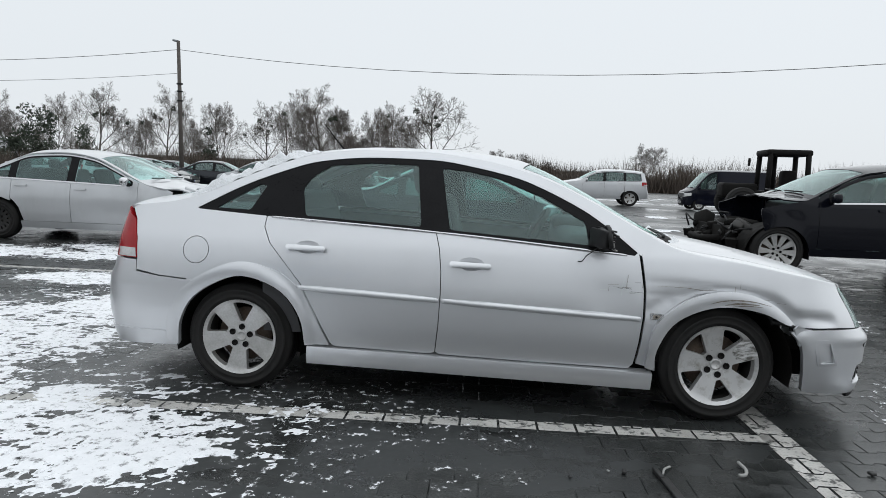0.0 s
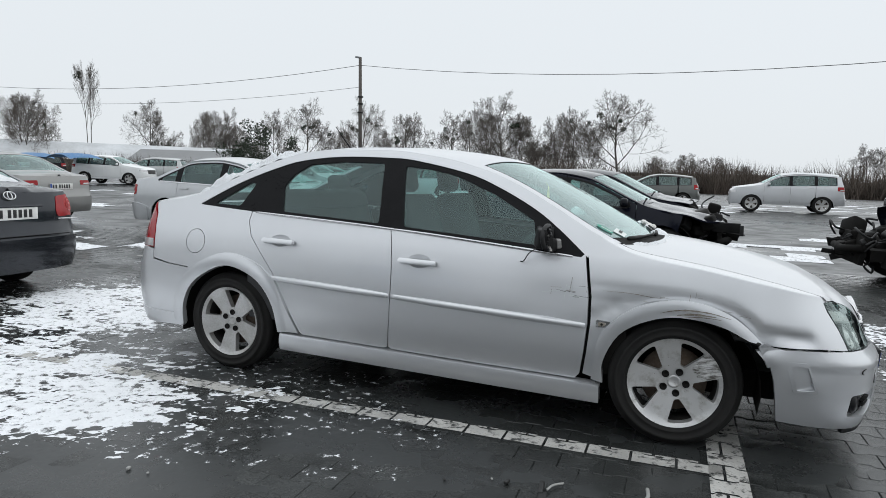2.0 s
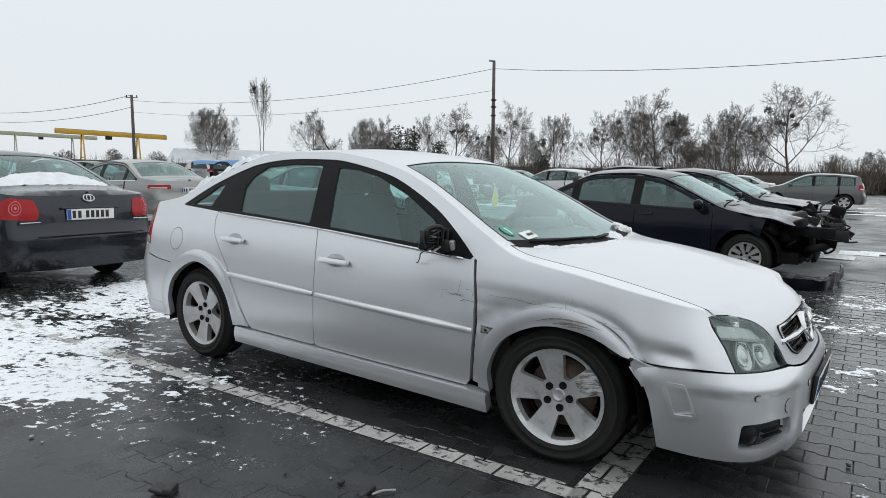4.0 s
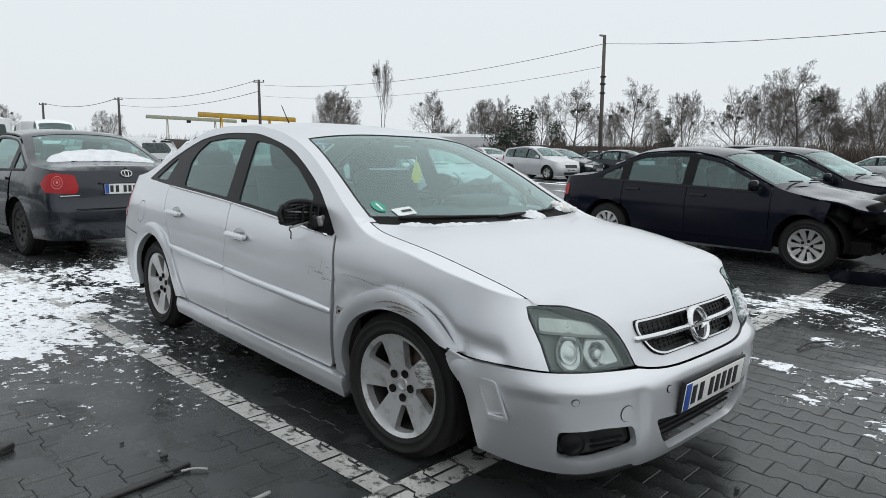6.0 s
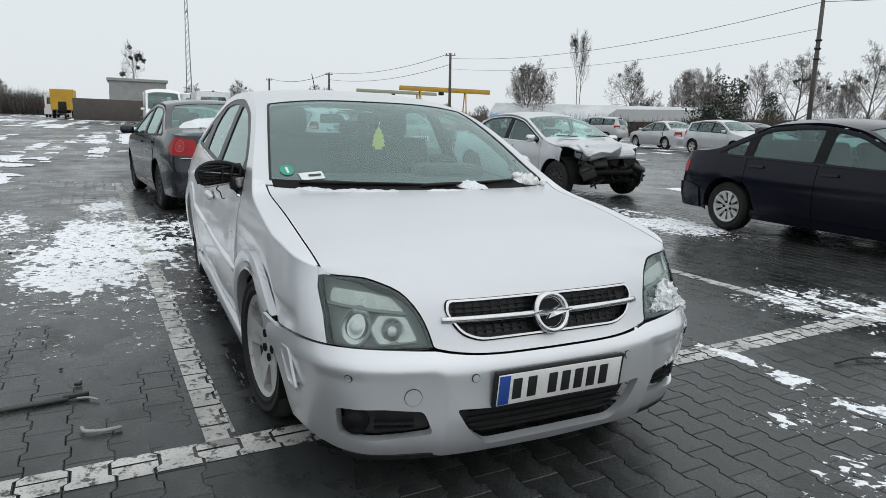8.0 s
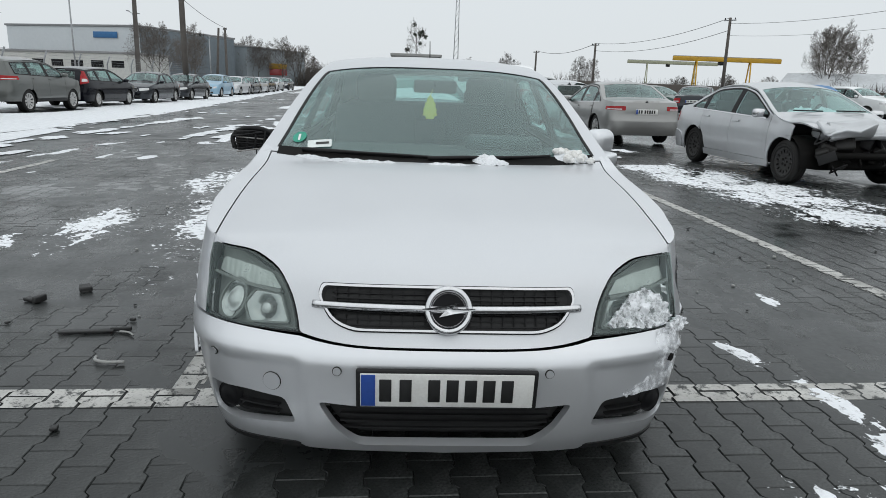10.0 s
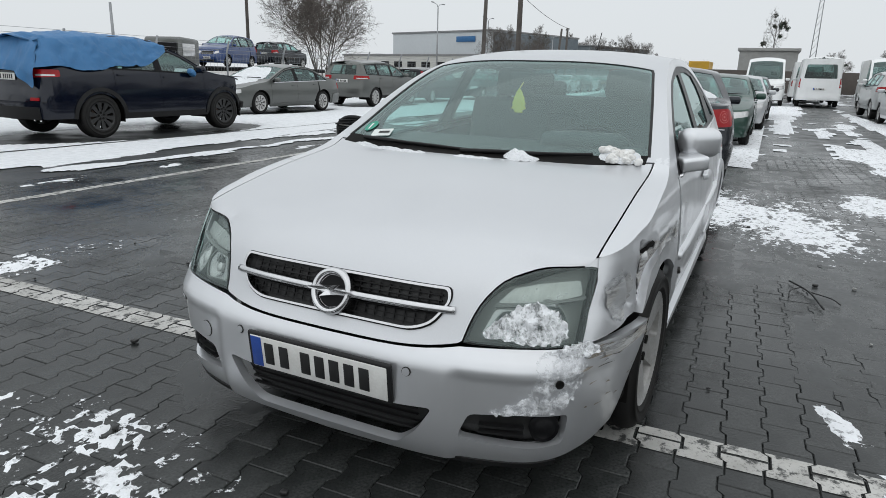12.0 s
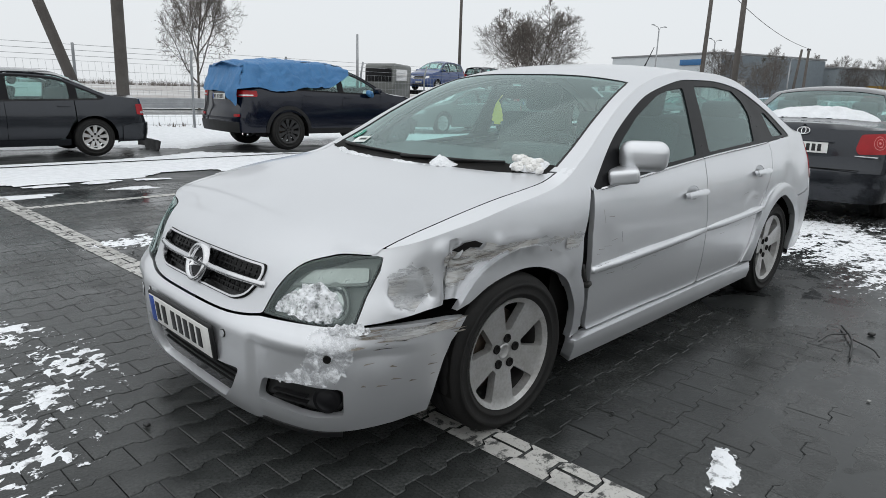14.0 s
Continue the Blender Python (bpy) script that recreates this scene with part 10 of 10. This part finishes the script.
bent = lambda pts, r: tube(curve(pts, 4), r, 6)
scrap("plastic_strip", "broken black plastic strip on the paving", 0.91, -1.74, 98, merge(box(0.26, 0.035, 0.014, 0.004), box(0.10, 0.02, 0.02, 0.004, (0.16, 0.01, 0))), M_DEBRIS)
scrap("wood_splinter", "pale splinter on the paving", 0.90, -1.58, 60, bent([(0, 0, 0.006), (0.05, 0.01, 0.008), (0.1, 0.0, 0.006)], 0.005), M_CONCRETE)
scrap("plastic_shell", "broken black plastic shell on the paving", 0.23, -2.07, 30, merge(moved(box(0.10, 0.06, 0.018, 0.006), pose(0, 0, 0, 0, 12, 0)), box(0.04, 0.07, 0.03, 0.008, (0.03, 0, 0))), M_DEBRIS)
scrap("plastic_shell", "bent black plastic piece on the paving", 0.45, -2.25, 70, merge(box(0.11, 0.05, 0.02, 0.006), box(0.03, 0.08, 0.04, 0.008, (0.04, 0, 0))), M_DEBRIS)
scrap("grey_hose", "pale bent hose piece on the paving", 1.26, -1.55, 80, bent([(0, 0.03, 0.012), (0.02, 0, 0.010), (0.08, -0.01, 0.010), (0.15, 0.01, 0.010)], 0.008), M_CONCRETE)
scrap("twig", "dark fallen twig on the paving", -0.70, 1.52, 20, merge(bent([(-0.25, 0, 0.012), (0, 0.02, 0.02), (0.3, -0.02, 0.012)], 0.006), bent([(0, 0.02, 0.02), (0.12, 0.10, 0.02), (0.2, 0.12, 0.01)], 0.004), bent([(-0.1, 0.01, 0.015), (-0.02, -0.08, 0.02), (0.1, -0.14, 0.01)], 0.004)), M_DEBRIS)
scrap("twig", "dark twigs on the paving before the snow", 1.95, 2.35, 80, merge(bent([(-0.2, 0, 0.012), (0, 0.03, 0.02), (0.22, -0.02, 0.012)], 0.007), bent([(0, 0.03, 0.02), (0.1, 0.12, 0.015)], 0.005)), M_DEBRIS)
rd = random.Random(31)
for i in range(60):
    x, y = rd.uniform(-3.5, 3.0), rd.uniform(-3.2, 4.2)
    if abs(y) < 1.0 and abs(x) < 2.4:
        continue
    r_ = rd.uniform(0.006, 0.018)
    scrap("grit", "small dark crumb on the paving", x, y, rd.uniform(0, 360), box(r_ * 2, r_ * rd.uniform(1, 2), r_, r_ * 0.3), M_DEBRIS if i % 3 else M_CONCRETE)
loose = part("loose_bumper", moved(sheet(JS.side, [(JS.ry(0.7), 0.3), (JS.ry(-0.7), 0.3), (JS.ry(-0.75), 0.62), (JS.ry(0.75), 0.60)], (), 0.08, 0, 0.02, warp=crumple(0.1, 3.0, -3.0, -1.5, 2.0)), Matrix.Translation((0.15, -10.9, -0.28)) @ pose(0, 0, 0, 0, 0, 0) @ Matrix.Scale(0.75, 4)), M_TRIM, None)
tagged(loose, "torn black bumper lying behind a car", "bumper")

# the torn bumper hanging off the navy car
AS = car_shape(K_AUDI)
part("hanging_bumper", moved(sheet(AS.side, [(AS.uy(-0.5), 0.20), (AS.uy(0.2), 0.22), (AS.uy(0.6), 0.26), (AS.uy(0.6), 0.42), (AS.uy(-0.2), 0.43), (-AS.ux(1.75), 0.44), (-AS.ux(1.62), 0.36), (-AS.ux(1.75), 0.20)], (), 0.05, 0.01, 0.02, warp=crumple(0.10, 4.0, 1.2, 2.4, 3.0)), pose(0.14, -0.10, -0.10, 5, 4, -6)), M_NAVY, audi, "torn bumper hanging to the ground")

# the crushed tip of the silver saloon's bonnet
part("bonnet_tip", crushed(0.34, 1.05, 0.20, 0.09, 7, pose(1.80, -0.12, 0.80, 0, 20, -8), 2.0), M_WHITESILVER, octavia, "crumpled pale tip of the bonnet")
part("bonnet_tip", crushed(0.24, 0.6, 0.16, 0.08, 9, pose(1.92, -0.30, 0.83, 10, 26, -14), 5.0), M_WHITESILVER, octavia)
# scraped corner of the front bumper
part("scrape", sheet(HS.side, [(0.93, 0.525), (1.02, 0.532), (1.12, 0.530), (1.215, 0.528), (1.20, 0.505), (1.10, 0.500), (1.02, 0.492), (0.95, 0.497)], (), 0.014, 0.0095, 0, warp=bw), M_SCRAPED, bumper, "paint scraped down to primer")

# burnt cab of a loader
cab = thing("burnt_loader", "burnt-out black loader cab with bare posts", "loader", stand(10.0, 20.3, 175))
for x_, y_ in ((-0.65, -0.7), (0.65, -0.7), (0.65, 0.7), (-0.65, 0.7), (0.1, -0.7)):
    part("cab_post", tube([(x_, y_, 0.9), (x_ * 0.95, y_ * 0.95, 2.35)], 0.09, 6), M_INNER, cab)
part("cab_roof", moved(box(1.5, 1.5, 0.22, 0.08), pose(0, 0, 2.25)), M_INNER, cab)
part("cab_floor", box(2.2, 1.6, 0.5, 0.05, (0, 0, 0.5)), M_INNER, cab)
part("seat", moved(box(0.5, 0.5, 0.8, 0.1), pose(-0.2, 0, 0.95)), M_INNER, cab)
part("hood", box(1.2, 1.0, 0.55, 0.1, (1.5, 0, 0.7)), M_INNER, cab, "scorched machine hood")
part("mirror", moved(box(0.06, 0.2, 0.3, 0.03), pose(0.9, -0.95, 1.9)), M_INNER, cab)
for x_ in (-0.8, 1.5):
    for s in (-1, 1):
        add_wheel(cab, x_, s * 0.85, 0.55, 0.3, 0.35, 8, "hole", M_STEEL, detail=False)

# ---------- paving stones and painted bay lines ----------
GRID = 2.3                                # the paving lies turned by this much
STONE = [(-0.1, -0.0825), (-0.062, -0.0825), (-0.040, -0.0625), (0.040, -0.0625), (0.062, -0.0825), (0.1, -0.0825), (0.1, 0.0825), (0.062, 0.0825), (0.040, 0.0625), (-0.040, 0.0625), (-0.062, 0.0825), (-0.1, 0.0825)]
GC, GS = math.cos(radians(GRID)), math.sin(radians(GRID))


def stone_loop(k):
    """The stone's outline drawn in by k."""
    return [(a - k * (1 if a > 0.05 else -1 if a < -0.05 else 0), b - k * (1 if b > 0 else -1)) for a, b in STONE]


def stone_mesh():
    o, i_ = stone_loop(0.0010), stone_loop(0.0042)
    vs = [(a, b, 0.0) for a, b in i_] + [(a, b, -0.0028) for a, b in o] + [(a, b, -0.03) for a, b in o]
    fs = [tuple(range(12))]
    for r_ in (0, 12):
        fs += [(r_ + j, r_ + 12 + j, r_ + 12 + (j + 1) % 12, r_ + (j + 1) % 12) for j in range(12)]
    return vs, fs


def clip(poly, axis, lo, hi):
    """Cut a polygon to lo..hi along an axis."""
    for sign, lim in ((1, lo), (-1, -hi)):
        out = []
        for p, q in zip(poly, poly[1:] + poly[:1]):
            a, b = sign * p[axis] - lim, sign * q[axis] - lim
            if a >= 0:
                out.append(p)
            if (a >= 0) != (b >= 0):
                t = a / (a - b)
                out.append((p[0] + (q[0] - p[0]) * t, p[1] + (q[1] - p[1]) * t))
        poly = out
        if not poly:
            return []
    return poly


paving = thing("pavement", "interlocking dark grey paving stones, wet", "pavement", kind="structure")
base_v, base_f = stone_mesh()
single = mesh_of("paving_stone", base_v, base_f, M_PAVER, False)
rest_v, rest_f = [], []
# bands of paint in the paving's own axes: (axis along which the band is narrow, from, to, other from, other to)
BANDS = [(0, 1.465, 1.625, -7.5, 7.5), (1, -1.165, -1.045, -9.0, 1.47), (1, 3.00, 3.13, -6.0, 1.45), (1, -5.25, -5.12, -6.0, 1.45)]
paint_v, paint_f, near_paint = [], [], []
rnd = random.Random(4)
count = 0
cols = int(6.8 / 0.145)
for c in range(-cols, cols + 1):
    gy = c * 0.145 + 0.03
    for r_ in range(-48, 37):
        gx = r_ * 0.2 + (0.1 if c % 2 else 0.0) + 0.03
        x, y = gx * GC - gy * GS, gx * GS + gy * GC
        if not (-9.4 < x < 7.2 and -6.2 < y < 6.6):
            continue
        lift = rnd.uniform(-0.0012, 0.0010)
        tx, ty = rnd.uniform(-0.3, 0.3), rnd.uniform(-0.3, 0.3)
        m = Matrix.Translation((x, y, gz(x, y) + lift)) @ pose(0, 0, 0, tx, ty, GRID)
        near = count < 300 and ((1.2 < x < 2.6 and -1.7 < y < 2.0))
        if near:
            ob = new("paving_stone", single)
            ob.parent = paving
            ob.matrix_basis = m
            count += 1
        else:
            n = len(rest_v)
            rest_v += [tuple(m @ Vector(v)) for v in base_v]
            rest_f += [tuple(i + n for i in f) for f in base_f]
        for ax, lo, hi, o0, o1 in BANDS:
            if not (o0 < (gy if ax == 0 else gx) < o1):
                continue
            lp = [(gx + a, gy + b) for a, b in stone_loop(0.0065)]
            q = clip(lp, ax, lo, hi)
            if len(q) < 3:
                continue
            ctr = (sum(p[0] for p in q) / len(q), sum(p[1] for p in q) / len(q))
            wear = rnd.random()
            local = [m @ Vector((p[0] - gx, p[1] - gy, 0.0026)) for p in q]
            if near:
                near_paint.append([tuple(v) for v in local])
            else:
                n = len(paint_v)
                paint_v += [tuple(v) for v in local]
                paint_f.append(tuple(range(n, n + len(local))))
rest = part("paving_rest", (rest_v, rest_f, False), M_PAVER, paving)
tagged(rest, "the wider field of paving stones", kind="stuff")
line = thing("bay_marking", "worn white paint on the paving stones", "marking", kind="structure")
for q in near_paint:
    part("painted_stone", (q, [tuple(range(len(q)))], False), M_PAVERWHITE, line)
tagged(part("painted_rest", (paint_v, paint_f, False), M_PAVERWHITE, line), "white paint further along the lines", kind="stuff")
